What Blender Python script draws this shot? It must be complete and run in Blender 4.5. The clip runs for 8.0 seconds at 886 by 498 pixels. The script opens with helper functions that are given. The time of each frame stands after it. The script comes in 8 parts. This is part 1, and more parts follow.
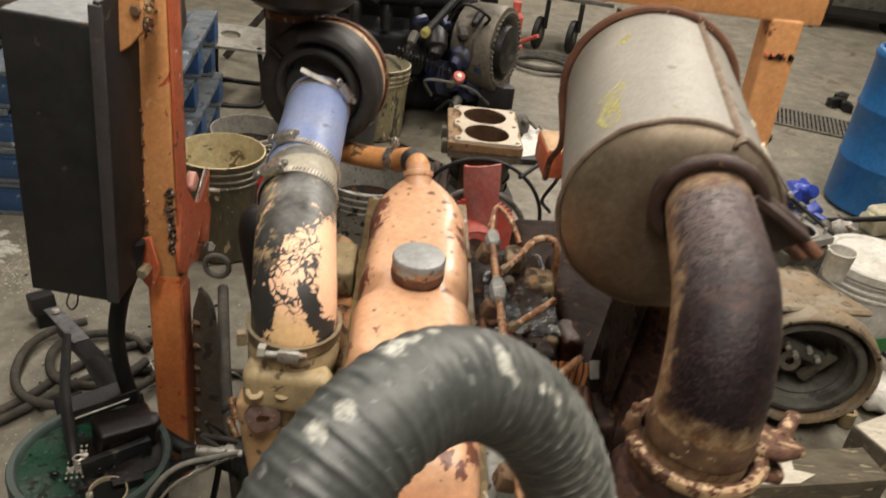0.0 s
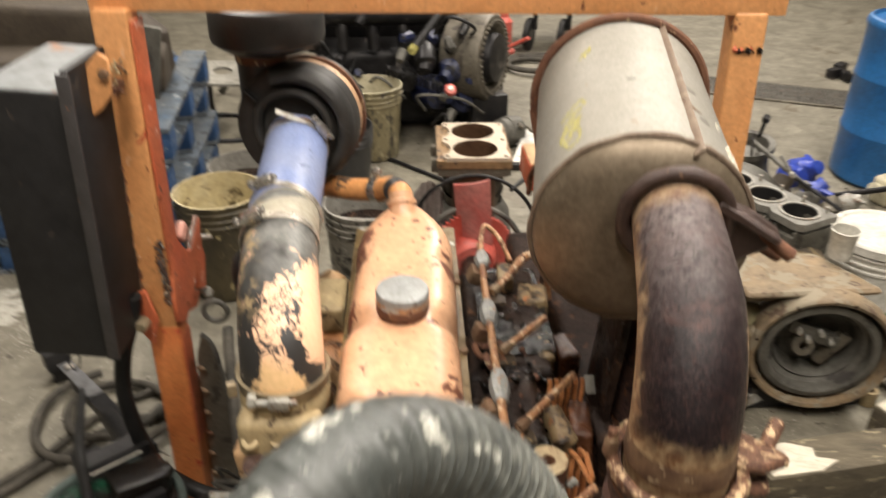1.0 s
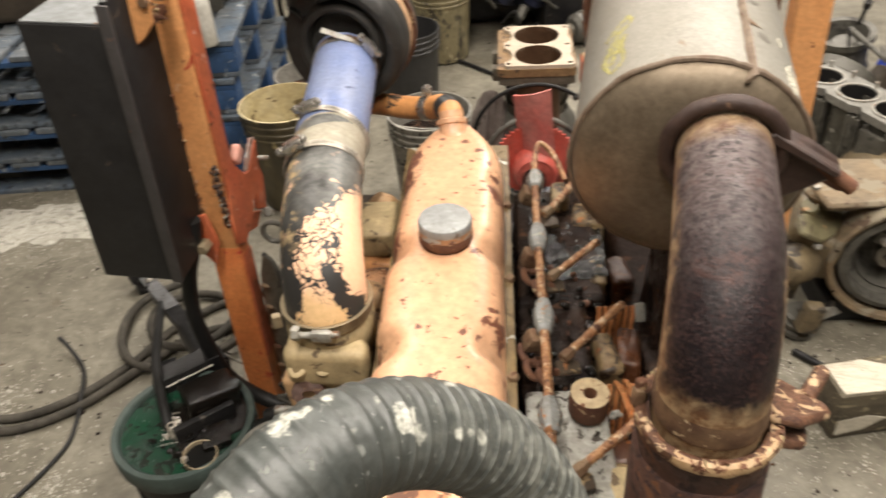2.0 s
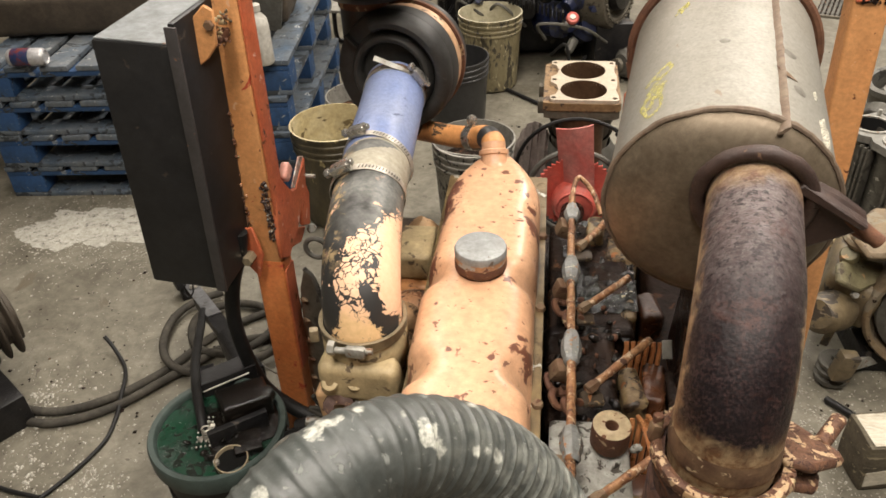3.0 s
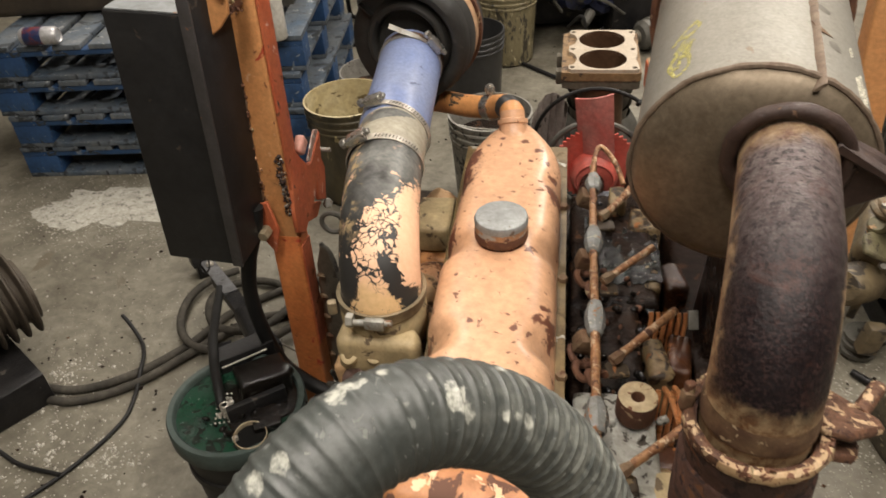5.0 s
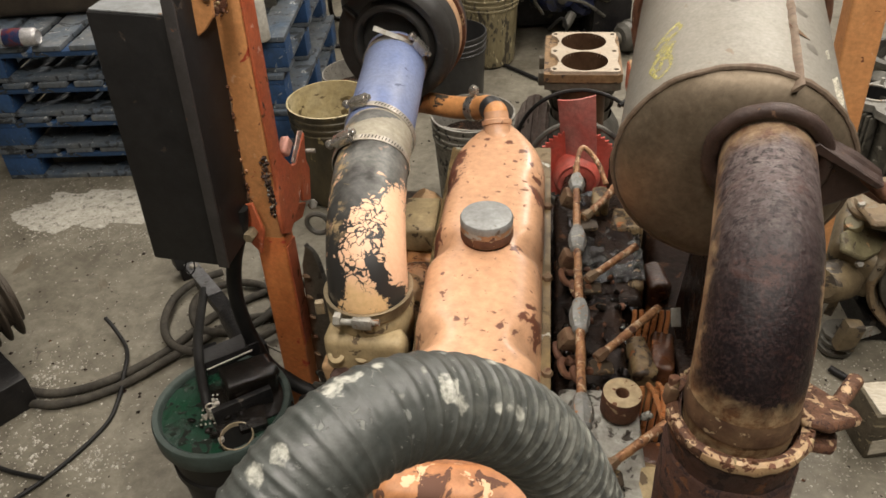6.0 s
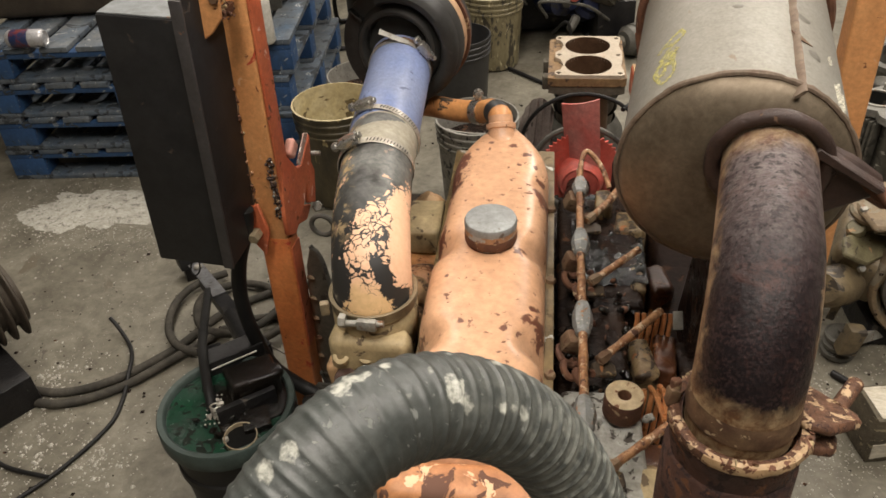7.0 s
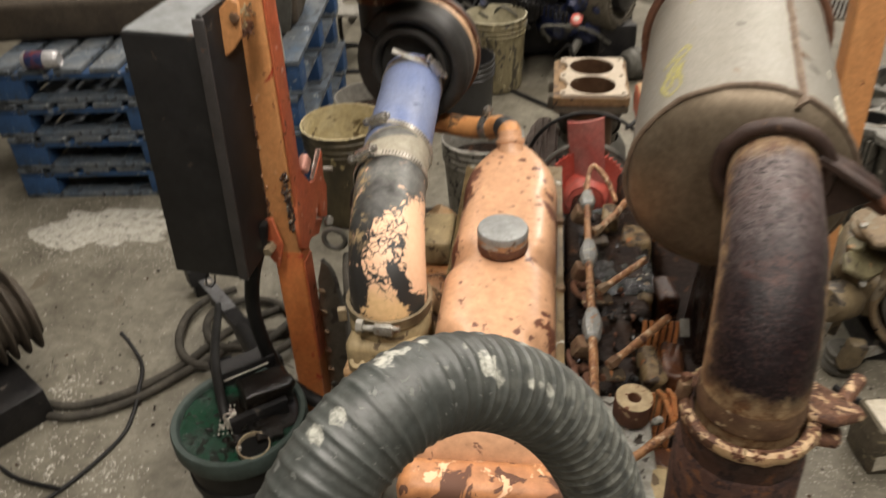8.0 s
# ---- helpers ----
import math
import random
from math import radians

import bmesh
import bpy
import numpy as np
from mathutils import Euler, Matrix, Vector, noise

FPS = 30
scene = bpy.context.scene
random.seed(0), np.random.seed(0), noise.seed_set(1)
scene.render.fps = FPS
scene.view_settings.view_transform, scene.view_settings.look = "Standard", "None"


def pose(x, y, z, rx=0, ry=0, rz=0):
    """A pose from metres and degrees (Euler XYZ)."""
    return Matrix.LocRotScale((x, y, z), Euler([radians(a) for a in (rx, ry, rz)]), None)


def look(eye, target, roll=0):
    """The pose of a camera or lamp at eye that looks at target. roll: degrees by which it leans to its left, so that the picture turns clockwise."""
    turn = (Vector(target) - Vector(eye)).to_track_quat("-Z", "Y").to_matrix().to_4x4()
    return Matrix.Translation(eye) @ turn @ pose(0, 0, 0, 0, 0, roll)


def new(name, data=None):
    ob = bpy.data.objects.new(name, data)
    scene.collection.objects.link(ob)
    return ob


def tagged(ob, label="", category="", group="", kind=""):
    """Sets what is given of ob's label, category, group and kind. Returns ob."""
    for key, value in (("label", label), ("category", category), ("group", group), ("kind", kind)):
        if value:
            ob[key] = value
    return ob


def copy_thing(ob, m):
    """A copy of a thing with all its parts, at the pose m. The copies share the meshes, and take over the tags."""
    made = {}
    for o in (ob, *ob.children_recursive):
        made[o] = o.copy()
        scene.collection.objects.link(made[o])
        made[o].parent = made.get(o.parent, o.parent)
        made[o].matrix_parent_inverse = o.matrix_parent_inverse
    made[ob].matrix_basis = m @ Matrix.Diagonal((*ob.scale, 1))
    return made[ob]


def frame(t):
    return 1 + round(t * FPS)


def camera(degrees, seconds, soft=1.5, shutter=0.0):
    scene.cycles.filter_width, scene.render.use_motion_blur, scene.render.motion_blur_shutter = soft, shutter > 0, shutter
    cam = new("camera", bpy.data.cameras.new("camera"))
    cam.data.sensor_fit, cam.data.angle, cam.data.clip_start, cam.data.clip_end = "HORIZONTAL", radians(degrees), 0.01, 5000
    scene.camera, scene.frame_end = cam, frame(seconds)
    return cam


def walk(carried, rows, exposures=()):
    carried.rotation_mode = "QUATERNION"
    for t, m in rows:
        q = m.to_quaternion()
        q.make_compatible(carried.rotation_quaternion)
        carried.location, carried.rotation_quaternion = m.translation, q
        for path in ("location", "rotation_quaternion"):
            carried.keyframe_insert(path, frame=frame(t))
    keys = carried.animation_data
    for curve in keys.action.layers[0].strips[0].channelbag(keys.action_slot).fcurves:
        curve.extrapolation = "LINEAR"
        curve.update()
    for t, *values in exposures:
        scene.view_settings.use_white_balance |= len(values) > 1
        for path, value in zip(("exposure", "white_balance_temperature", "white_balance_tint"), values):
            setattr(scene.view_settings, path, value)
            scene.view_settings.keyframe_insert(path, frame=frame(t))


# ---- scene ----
cam = camera(59.02, 8.0, soft=1.6, shutter=0.7)
PATH = [
    (0, (0.0000, 0.0000, 1.5248), (0.0000, 1.7296, 0.5206), 7.27),
    (0.2, (-0.012, 0.005, 1.506), (-0.012, 1.726, 0.487), 7.2),
    (0.5, (-0.0110, 0.0022, 1.5035), (0.0116, 1.7151, 0.4713), 6.01),
    (0.7, (0.006, -0.007, 1.505), (0.018, 1.710, 0.479), 4.3),
    (0.8, (0.029, 0.018, 1.523), (0.009, 1.727, 0.484), 2.1),
    (0.9, (0.042, 0.014, 1.538), (0.009, 1.741, 0.530), 1.6),
    (1, (0.0585, 0.0179, 1.5625), (0.0048, 1.7523, 0.5680), 0.70),
    (1.2, (0.086, 0.027, 1.601), (-0.084, 1.737, 0.577), -3.0),
    (1.5, (0.1053, 0.0327, 1.5944), (-0.0581, 1.6951, 0.4945), -2.54),
    (1.8, (0.115, 0.054, 1.592), (-0.073, 1.664, 0.422), -3.2),
    (2, (0.1184, 0.0720, 1.5900), (-0.1436, 1.6410, 0.3777), -4.29),
    (2.2, (0.1208, 0.0685, 1.5987), (-0.1952, 1.6531, 0.4202), -4.59),
    (3.3, (0.130, 0.036, 1.620), (-0.235, 1.623, 0.459), -2.6),
    (3.5, (0.1277, 0.0343, 1.6200), (-0.2325, 1.6202, 0.4558), -2.50),
    (3.8, (0.127, 0.032, 1.618), (-0.239, 1.619, 0.457), -2.8),
    (4, (0.1221, 0.0398, 1.6165), (-0.2519, 1.6330, 0.4667), -3.21),
    (4.5, (0.1195, 0.0495, 1.6023), (-0.2661, 1.6198, 0.4254), -4.05),
    (4.8, (0.122, 0.058, 1.591), (-0.282, 1.629, 0.422), -4.2),
    (5, (0.1186, 0.0536, 1.5914), (-0.2775, 1.6038, 0.3915), -4.23),
    (5.2, (0.1209, 0.0432, 1.5977), (-0.2387, 1.5997, 0.3945), -3.88),
    (6.3, (0.113, 0.039, 1.596), (-0.238, 1.602, 0.398), -3.5),
    (6.5, (0.1138, 0.0353, 1.6019), (-0.2409, 1.5949, 0.4012), -3.55),
    (7, (0.1138, 0.0329, 1.6027), (-0.2442, 1.5969, 0.4086), -3.33),
    (7.5, (0.1156, 0.0317, 1.6049), (-0.2516, 1.5979, 0.4165), -3.59),
    (7.8, (0.104, 0.026, 1.598), (-0.269, 1.594, 0.414), -3.6),
    (7.9, (0.098, 0.009, 1.597), (-0.273, 1.588, 0.428), -3.3),
    (8, (0.1007, -0.0168, 1.6056), (-0.2609, 1.5841, 0.4626), -3.14),
]
walk(cam, [(t, look(eye, target, roll)) for t, eye, target, roll in PATH], ((0.0, 0.08), (0.5, 0.13), (1.0, 0.51), (1.5, 0.55), (2.0, 0.52), (3.5, 0.30), (4.0, 0.23), (4.5, 0.14), (5.0, 0.07), (7.0, -0.03), (8.0, -0.01)))

# ---- light ----
world = bpy.data.worlds.new("world")
scene.world = world
world.use_nodes = True
world.node_tree.nodes["Background"].inputs["Color"].default_value = (0.9, 0.95, 1.0, 1)
world.node_tree.nodes["Background"].inputs["Strength"].default_value = 0.07
scene.view_settings.exposure = 0.0


def ceiling_lamp(x, y, z, sx, sy, watts, colour, turn=0.0):
    """The light of a fluorescent fixture under the roof."""
    data = bpy.data.lights.new("ceiling_lamp", "AREA")
    data.shape, data.size, data.size_y, data.energy, data.color = "RECTANGLE", sx, sy, watts, colour
    ob = new("ceiling_lamp", data)
    ob.matrix_world = pose(x, y, z, 0, 0, turn)
    return ob


WARM = (1.0, 0.915, 0.82)
ceiling_lamp(-0.3, -0.25, 3.6, 0.3, 1.6, 70, WARM)
ceiling_lamp(1.2, 0.15, 3.6, 0.3, 1.6, 66, WARM)
ceiling_lamp(-0.25, 1.5, 3.9, 0.3, 1.6, 27, WARM)
ceiling_lamp(1.7, 3.0, 3.9, 0.3, 2.4, 128, WARM)
ceiling_lamp(-1.7, 4.0, 3.9, 0.3, 2.4, 112, WARM)
ceiling_lamp(1.5, 7.4, 3.9, 0.3, 2.4, 230, WARM)


# ---- materials ----
def ramp(nt, source, lo, hi):
    """0 below lo, 1 above hi."""
    node = nt.nodes.new("ShaderNodeMapRange")
    node.inputs["From Min"].default_value, node.inputs["From Max"].default_value = lo, hi
    nt.links.new(source, node.inputs["Value"])
    return node.outputs["Result"]


def noise_of(nt, coords, scale, detail=4.0, rough=0.6, warp=0.0):
    node = nt.nodes.new("ShaderNodeTexNoise")
    node.inputs["Scale"].default_value, node.inputs["Detail"].default_value = scale, detail
    node.inputs["Roughness"].default_value, node.inputs["Distortion"].default_value = rough, warp
    nt.links.new(coords, node.inputs["Vector"])
    return node.outputs["Fac"]


def blend(nt, fac, a, b, kind="MIX"):
    node = nt.nodes.new("ShaderNodeMix")
    node.data_type, node.blend_type = "RGBA", kind
    for socket, value in ((node.inputs[0], fac), (node.inputs[6], a), (node.inputs[7], b)):
        if hasattr(value, "is_linked"):
            nt.links.new(value, socket)
        elif isinstance(value, tuple):
            socket.default_value = (*value, 1) if len(value) == 3 else value
        else:
            socket.default_value = value
    return node.outputs[2]


def number(nt, kind, a, b):
    node = nt.nodes.new("ShaderNodeMath")
    node.operation = kind
    for socket, value in zip(node.inputs, (a, b)):
        if hasattr(value, "is_linked"):
            nt.links.new(value, socket)
        else:
            socket.default_value = value
    return node.outputs[0]


def surface(name, base, second, rough=0.5, metal=0.0, blotch=5.0, grain=90.0, amount=0.8, spread=0.12,
            chips=(), bump=0.25, depth=0.002, coat=0.0, random_tone=0.0, stretch=None, spec=0.5, grime=0.4):
    """A worn surface: two tones in blotches, a fine grain, and chips of (colour, threshold, scale, roughness)."""
    m = bpy.data.materials.new(name)
    m.use_nodes = True
    nt = m.node_tree
    out = nt.nodes["Principled BSDF"]
    coords = nt.nodes.new("ShaderNodeTexCoord").outputs["Object"]
    if stretch:
        mapping = nt.nodes.new("ShaderNodeMapping")
        mapping.inputs["Scale"].default_value = stretch
        nt.links.new(coords, mapping.inputs["Vector"])
        coords = mapping.outputs["Vector"]
    big = ramp(nt, noise_of(nt, coords, blotch, 6.0, 0.65, 0.3), 0.5 - spread, 0.5 + spread)
    colour = blend(nt, number(nt, "MULTIPLY", big, amount), base, second)
    fine = noise_of(nt, coords, grain, 5.0, 0.7)
    shade = ramp(nt, fine, 0.3, 0.7)
    colour = blend(nt, 0.45, colour, blend(nt, shade, (0.35, 0.33, 0.3), (1, 1, 1)), "MULTIPLY")
    dirt = ramp(nt, noise_of(nt, coords, grain * 0.28, 8.0, 0.75, 0.5), 0.36, 0.62)
    colour = blend(nt, grime, colour, blend(nt, dirt, (0.25, 0.22, 0.18), (1, 1, 1)), "MULTIPLY")
    if random_tone:
        info = nt.nodes.new("ShaderNodeObjectInfo").outputs["Random"]
        tone = ramp(nt, info, 0.0, 1.0)
        colour = blend(nt, random_tone, colour, blend(nt, tone, (0.3, 0.3, 0.3), (1, 1, 1)), "MULTIPLY")
    height = number(nt, "MULTIPLY", fine, bump)
    gloss = number(nt, "ADD", rough, number(nt, "MULTIPLY", number(nt, "SUBTRACT", big, 0.5), 0.15))
    shine = metal
    for chip, threshold, scale, chip_rough in chips:
        mask = ramp(nt, noise_of(nt, coords, scale, 7.0, 0.6, 0.6), threshold - 0.035, threshold - 0.015)
        colour = blend(nt, mask, colour, chip)
        height = number(nt, "SUBTRACT", height, number(nt, "MULTIPLY", mask, 0.35))
        gloss = number(nt, "ADD", gloss, number(nt, "MULTIPLY", mask, chip_rough - rough))
    nt.links.new(colour, out.inputs["Base Color"])
    nt.links.new(gloss, out.inputs["Roughness"])
    out.inputs["Metallic"].default_value = shine
    out.inputs["Coat Weight"].default_value = coat
    out.inputs["Specular IOR Level"].default_value = spec
    relief = nt.nodes.new("ShaderNodeBump")
    relief.inputs["Strength"].default_value, relief.inputs["Distance"].default_value = 0.8, depth
    nt.links.new(height, relief.inputs["Height"])
    nt.links.new(relief.outputs["Normal"], out.inputs["Normal"])
    return m


RUST = (0.16, 0.055, 0.022)
concrete = surface("concrete", (0.258, 0.240, 0.188), (0.150, 0.135, 0.100), 0.62, 0, 3.4, 38, 0.9, 0.15,
                   (((0.115, 0.098, 0.070), 0.66, 3.6, 0.5), ((0.10, 0.085, 0.065), 0.70, 16.0, 0.7), ((0.52, 0.50, 0.43), 0.785, 40.0, 0.9)), 0.45, 0.0025, grime=0.55)
orange = surface("orange_paint", (0.74, 0.375, 0.155), (0.68, 0.29, 0.10), 0.45, 0, 4.5, 120, 0.7, 0.15,
                 ((RUST, 0.69, 38, 0.85), ((0.62, 0.36, 0.20), 0.70, 55, 0.6), ((0.36, 0.05, 0.02), 0.72, 20, 0.6)), 0.3, 0.0014, grime=0.22)
orange_red = surface("red_primer", (0.58, 0.12, 0.05), (0.62, 0.19, 0.08), 0.5, 0, 12, 120, 0.7, 0.15,
                     ((RUST, 0.67, 34, 0.85), ((0.09, 0.05, 0.04), 0.71, 22, 0.85), ((0.66, 0.40, 0.32), 0.69, 30, 0.7)), 0.4, 0.0016)
peach = surface("peach_engine_paint", (0.66, 0.395, 0.240), (0.63, 0.335, 0.18), 0.36, 0, 7, 70, 0.6, 0.2,
                (((0.17, 0.08, 0.05), 0.675, 42, 0.75), ((0.16, 0.07, 0.04), 0.70, 80, 0.75)), 0.08, 0.001, 0.0, grime=0.2)
peach_dull = surface("dull_peach_paint", (0.66, 0.40, 0.20), (0.42, 0.28, 0.15), 0.6, 0, 7, 60, 0.8, 0.15,
                     (((0.12, 0.07, 0.04), 0.62, 24, 0.8),), 0.3, 0.002)
tan_cast = surface("tan_casting", (0.52, 0.40, 0.22), (0.30, 0.24, 0.13), 0.6, 0, 14, 90, 0.8, 0.15,
                   (((0.10, 0.07, 0.04), 0.62, 30, 0.8),), 0.4, 0.002)
black_paint = surface("black_painted_steel", (0.0165, 0.0165, 0.0180), (0.030, 0.0295, 0.029), 0.48, 0, 7, 80, 0.8, 0.2,
                      (((0.045, 0.035, 0.028), 0.72, 22, 0.8),), 0.15, 0.001, spec=0.3)
box_top_grey = surface("pale_grey_top", (0.30, 0.32, 0.33), (0.19, 0.205, 0.21), 0.65, 0, 8, 70, 0.8, 0.2,
                     (((0.28, 0.17, 0.12), 0.66, 12, 0.8),), 0.2, 0.001)
black_plastic = surface("black_plastic", (0.024, 0.024, 0.025), (0.042, 0.042, 0.042), 0.42, 0, 9, 150, 0.7, 0.2, (), 0.1, 0.0008)
filter_plastic = surface("satin_black_plastic", (0.030, 0.030, 0.029), (0.048, 0.047, 0.044), 0.52, 0, 9, 150, 0.7, 0.2, (((0.06, 0.055, 0.05), 0.70, 24, 0.8),), 0.12, 0.0008, spec=0.35)
rubber = surface("black_rubber", (0.011, 0.011, 0.011), (0.020, 0.019, 0.018), 0.55, 0, 10, 120, 0.8, 0.2, (), 0.2, 0.001, spec=0.3)
dusty_rubber = surface("dusty_rubber_cable", (0.045, 0.042, 0.035), (0.10, 0.09, 0.074), 0.8, 0, 14, 90, 0.9, 0.14, (), 0.3, 0.001, spec=0.25)
hose_rubber = surface("weathered_hose_rubber", (0.052, 0.059, 0.056), (0.088, 0.095, 0.089), 0.42, 0, 60, 190, 0.8, 0.2,
                      (((0.145, 0.152, 0.14), 0.665, 95, 0.8), ((0.22, 0.225, 0.205), 0.70, 190, 0.9)), 0.35, 0.0014)
blue_silicone = surface("blue_silicone", (0.185, 0.250, 0.49), (0.32, 0.370, 0.52), 0.42, 0, 7, 160, 0.8, 0.2,
                        (((0.10, 0.12, 0.20), 0.70, 14, 0.6), ((0.40, 0.38, 0.34), 0.74, 18, 0.7)), 0.06, 0.0006, grime=0.15)
pale_sleeve = surface("pale_sleeve", (0.50, 0.47, 0.38), (0.36, 0.33, 0.25), 0.6, 0, 25, 90, 0.8, 0.2, (), 0.2, 0.001)
steel = surface("clamp_steel", (0.70, 0.68, 0.63), (0.50, 0.45, 0.36), 0.38, 0.55, 30, 200, 0.8, 0.2, (), 0.15, 0.0006)
bright_steel = surface("bright_clamp_steel", (0.74, 0.73, 0.70), (0.50, 0.47, 0.42), 0.28, 0.85, 40, 200, 0.8, 0.2, (((0.10, 0.08, 0.06), 0.66, 60, 0.6),), 0.2, 0.0006)
zinc = surface("dull_zinc", (0.46, 0.46, 0.43), (0.32, 0.30, 0.25), 0.5, 0.4, 40, 160, 0.9, 0.15,
               (((0.20, 0.10, 0.05), 0.64, 60, 0.8),), 0.3, 0.0008)
brass_band = surface("brassy_band", (0.40, 0.33, 0.22), (0.26, 0.20, 0.12), 0.4, 0.4, 25, 160, 0.8, 0.2, (), 0.15, 0.0006)
aluminised = surface("aluminised_steel", (0.305, 0.296, 0.264), (0.25, 0.23, 0.187), 0.60, 0.25, 4, 200, 0.7, 0.25,
                     (((0.20, 0.16, 0.12), 0.73, 22, 0.6),), 0.06, 0.0005, grime=0.18)
# Browner and darker than the muffler's shell.
muffler_face = surface("brown_steel_face", (0.245, 0.20, 0.145), (0.165, 0.125, 0.082), 0.48, 0.55, 5, 130, 0.8, 0.2, (), 0.15, 0.0006)
rusty = surface("rusted_pipe", (0.078, 0.040, 0.033), (0.125, 0.058, 0.038), 0.68, 0.15, 22, 150, 0.9, 0.15,
                (((0.032, 0.017, 0.015), 0.57, 70, 0.8), ((0.15, 0.065, 0.03), 0.62, 45, 0.8)), 0.9, 0.002)
dark_scale = surface("dark_brown_scale", (0.040, 0.023, 0.019), (0.075, 0.042, 0.031), 0.55, 0.1, 30, 170, 0.9, 0.18, (((0.16, 0.095, 0.06), 0.68, 60, 0.8),), 0.9, 0.002)
rust_tan = surface("tan_rust", (0.28, 0.20, 0.12), (0.17, 0.085, 0.045), 0.7, 0.25, 18, 120, 0.9, 0.12,
                   (((0.10, 0.045, 0.025), 0.62, 45, 0.85),), 0.6, 0.0015)
rust_deep = surface("deep_rust", (0.12, 0.05, 0.03), (0.22, 0.10, 0.05), 0.8, 0.1, 30, 130, 0.9, 0.15,
                    (((0.36, 0.26, 0.15), 0.66, 40, 0.7),), 0.7, 0.0018)
copper = surface("rusted_fuel_line", (0.50, 0.265, 0.125), (0.24, 0.105, 0.050), 0.5, 0.25, 60, 200, 0.95, 0.08,
                 (((0.56, 0.42, 0.28), 0.60, 85, 0.6), ((0.09, 0.04, 0.025), 0.63, 75, 0.7)), 0.5, 0.001)
oily = surface("oily_black_iron", (0.014, 0.010, 0.009), (0.038, 0.022, 0.015), 0.28, 0.1, 18, 80, 0.9, 0.15,
               (((0.11, 0.055, 0.03), 0.64, 26, 0.6),), 0.9, 0.004, spec=0.12)
grimy = surface("grimy_casting", (0.10, 0.075, 0.05), (0.05, 0.035, 0.025), 0.5, 0.2, 16, 70, 0.9, 0.15,
                (((0.30, 0.22, 0.12), 0.63, 34, 0.8), ((0.33, 0.14, 0.05), 0.67, 22, 0.7)), 0.8, 0.003)
wet_black = surface("wet_black_grease", (0.005, 0.0045, 0.004), (0.012, 0.009, 0.007), 0.06, 0.0, 18, 80, 0.9, 0.15, (), 0.9, 0.004, spec=0.5)
gritty = surface("grit_covered_iron", (0.56, 0.56, 0.52), (0.30, 0.29, 0.25), 0.7, 0.1, 22, 120, 0.9, 0.15, (((0.06, 0.05, 0.04), 0.62, 60, 0.6),), 0.6, 0.002)
red_orange = surface("red_orange_paint", (0.72, 0.265, 0.085), (0.64, 0.17, 0.05), 0.42, 0, 6, 120, 0.8, 0.15,
                     ((RUST, 0.70, 38, 0.85), ((0.40, 0.05, 0.025), 0.66, 14, 0.6)), 0.3, 0.0014, grime=0.22)
red_plastic = surface("faded_red_plastic", (0.66, 0.085, 0.055), (0.74, 0.24, 0.20), 0.42, 0, 11, 90, 0.8, 0.2, (), 0.15, 0.0008)
cast_iron = surface("cast_iron", (0.13, 0.115, 0.09), (0.20, 0.18, 0.14), 0.55, 0.4, 12, 110, 0.9, 0.2,
                    (((0.06, 0.05, 0.04), 0.62, 20, 0.6),), 0.5, 0.002)
machined = surface("machined_face", (0.58, 0.51, 0.41), (0.48, 0.39, 0.29), 0.4, 0.15, 20, 150, 0.7, 0.2, (((0.34, 0.24, 0.15), 0.66, 36, 0.6),), 0.1, 0.0004, grime=0.15)
bore_rust = surface("rusty_bore", (0.13, 0.07, 0.04), (0.20, 0.12, 0.07), 0.5, 0.5, 20, 120, 0.8, 0.2, (), 0.2, 0.0008)
bore_black = surface("dark_bore", (0.02, 0.02, 0.02), (0.05, 0.05, 0.045), 0.4, 0.5, 20, 120, 0.8, 0.2, (), 0.2, 0.0008)
pallet_blue = surface("worn_blue_paint", (0.020, 0.082, 0.235), (0.045, 0.10, 0.20), 0.7, 0, 9, 60, 0.9, 0.18,
                      (((0.20, 0.22, 0.24), 0.66, 34, 0.85), ((0.03, 0.035, 0.04), 0.64, 18, 0.8)), 0.5, 0.003, random_tone=0.4)
pallet_grey = surface("grey_blue_boards", (0.20, 0.21, 0.21), (0.055, 0.10, 0.165), 0.75, 0, 6, 60, 0.9, 0.2,
                      (((0.33, 0.34, 0.33), 0.67, 34, 0.85), ((0.03, 0.035, 0.04), 0.60, 16, 0.8)), 0.5, 0.003, random_tone=0.3)
dirty_yellow = surface("dirty_yellow_plastic", (0.64, 0.56, 0.35), (0.50, 0.41, 0.21), 0.5, 0, 11, 70, 0.9, 0.15,
                       (((0.12, 0.09, 0.045), 0.645, 18, 0.5),), 0.3, 0.002)
soiled_yellow = surface("oil_soiled_pail", (0.045, 0.038, 0.026), (0.13, 0.105, 0.055), 0.4, 0, 14, 90, 0.9, 0.15,
                        (((0.34, 0.28, 0.14), 0.66, 40, 0.6),), 0.3, 0.002, stretch=(1, 1, 0.4))
streaked_pail = surface("oil_streaked_pail", (0.30, 0.26, 0.15), (0.16, 0.13, 0.07), 0.4, 0, 14, 90, 0.9, 0.15,
                        (((0.045, 0.038, 0.026), 0.565, 30, 0.4), ((0.48, 0.42, 0.26), 0.66, 60, 0.6)), 0.3, 0.002, stretch=(1, 1, 0.4))
pail_cream = surface("cream_pail", (0.66, 0.62, 0.46), (0.55, 0.50, 0.34), 0.5, 0, 6, 70, 0.8, 0.2,
                     (((0.10, 0.08, 0.05), 0.70, 14, 0.6),), 0.2, 0.001)
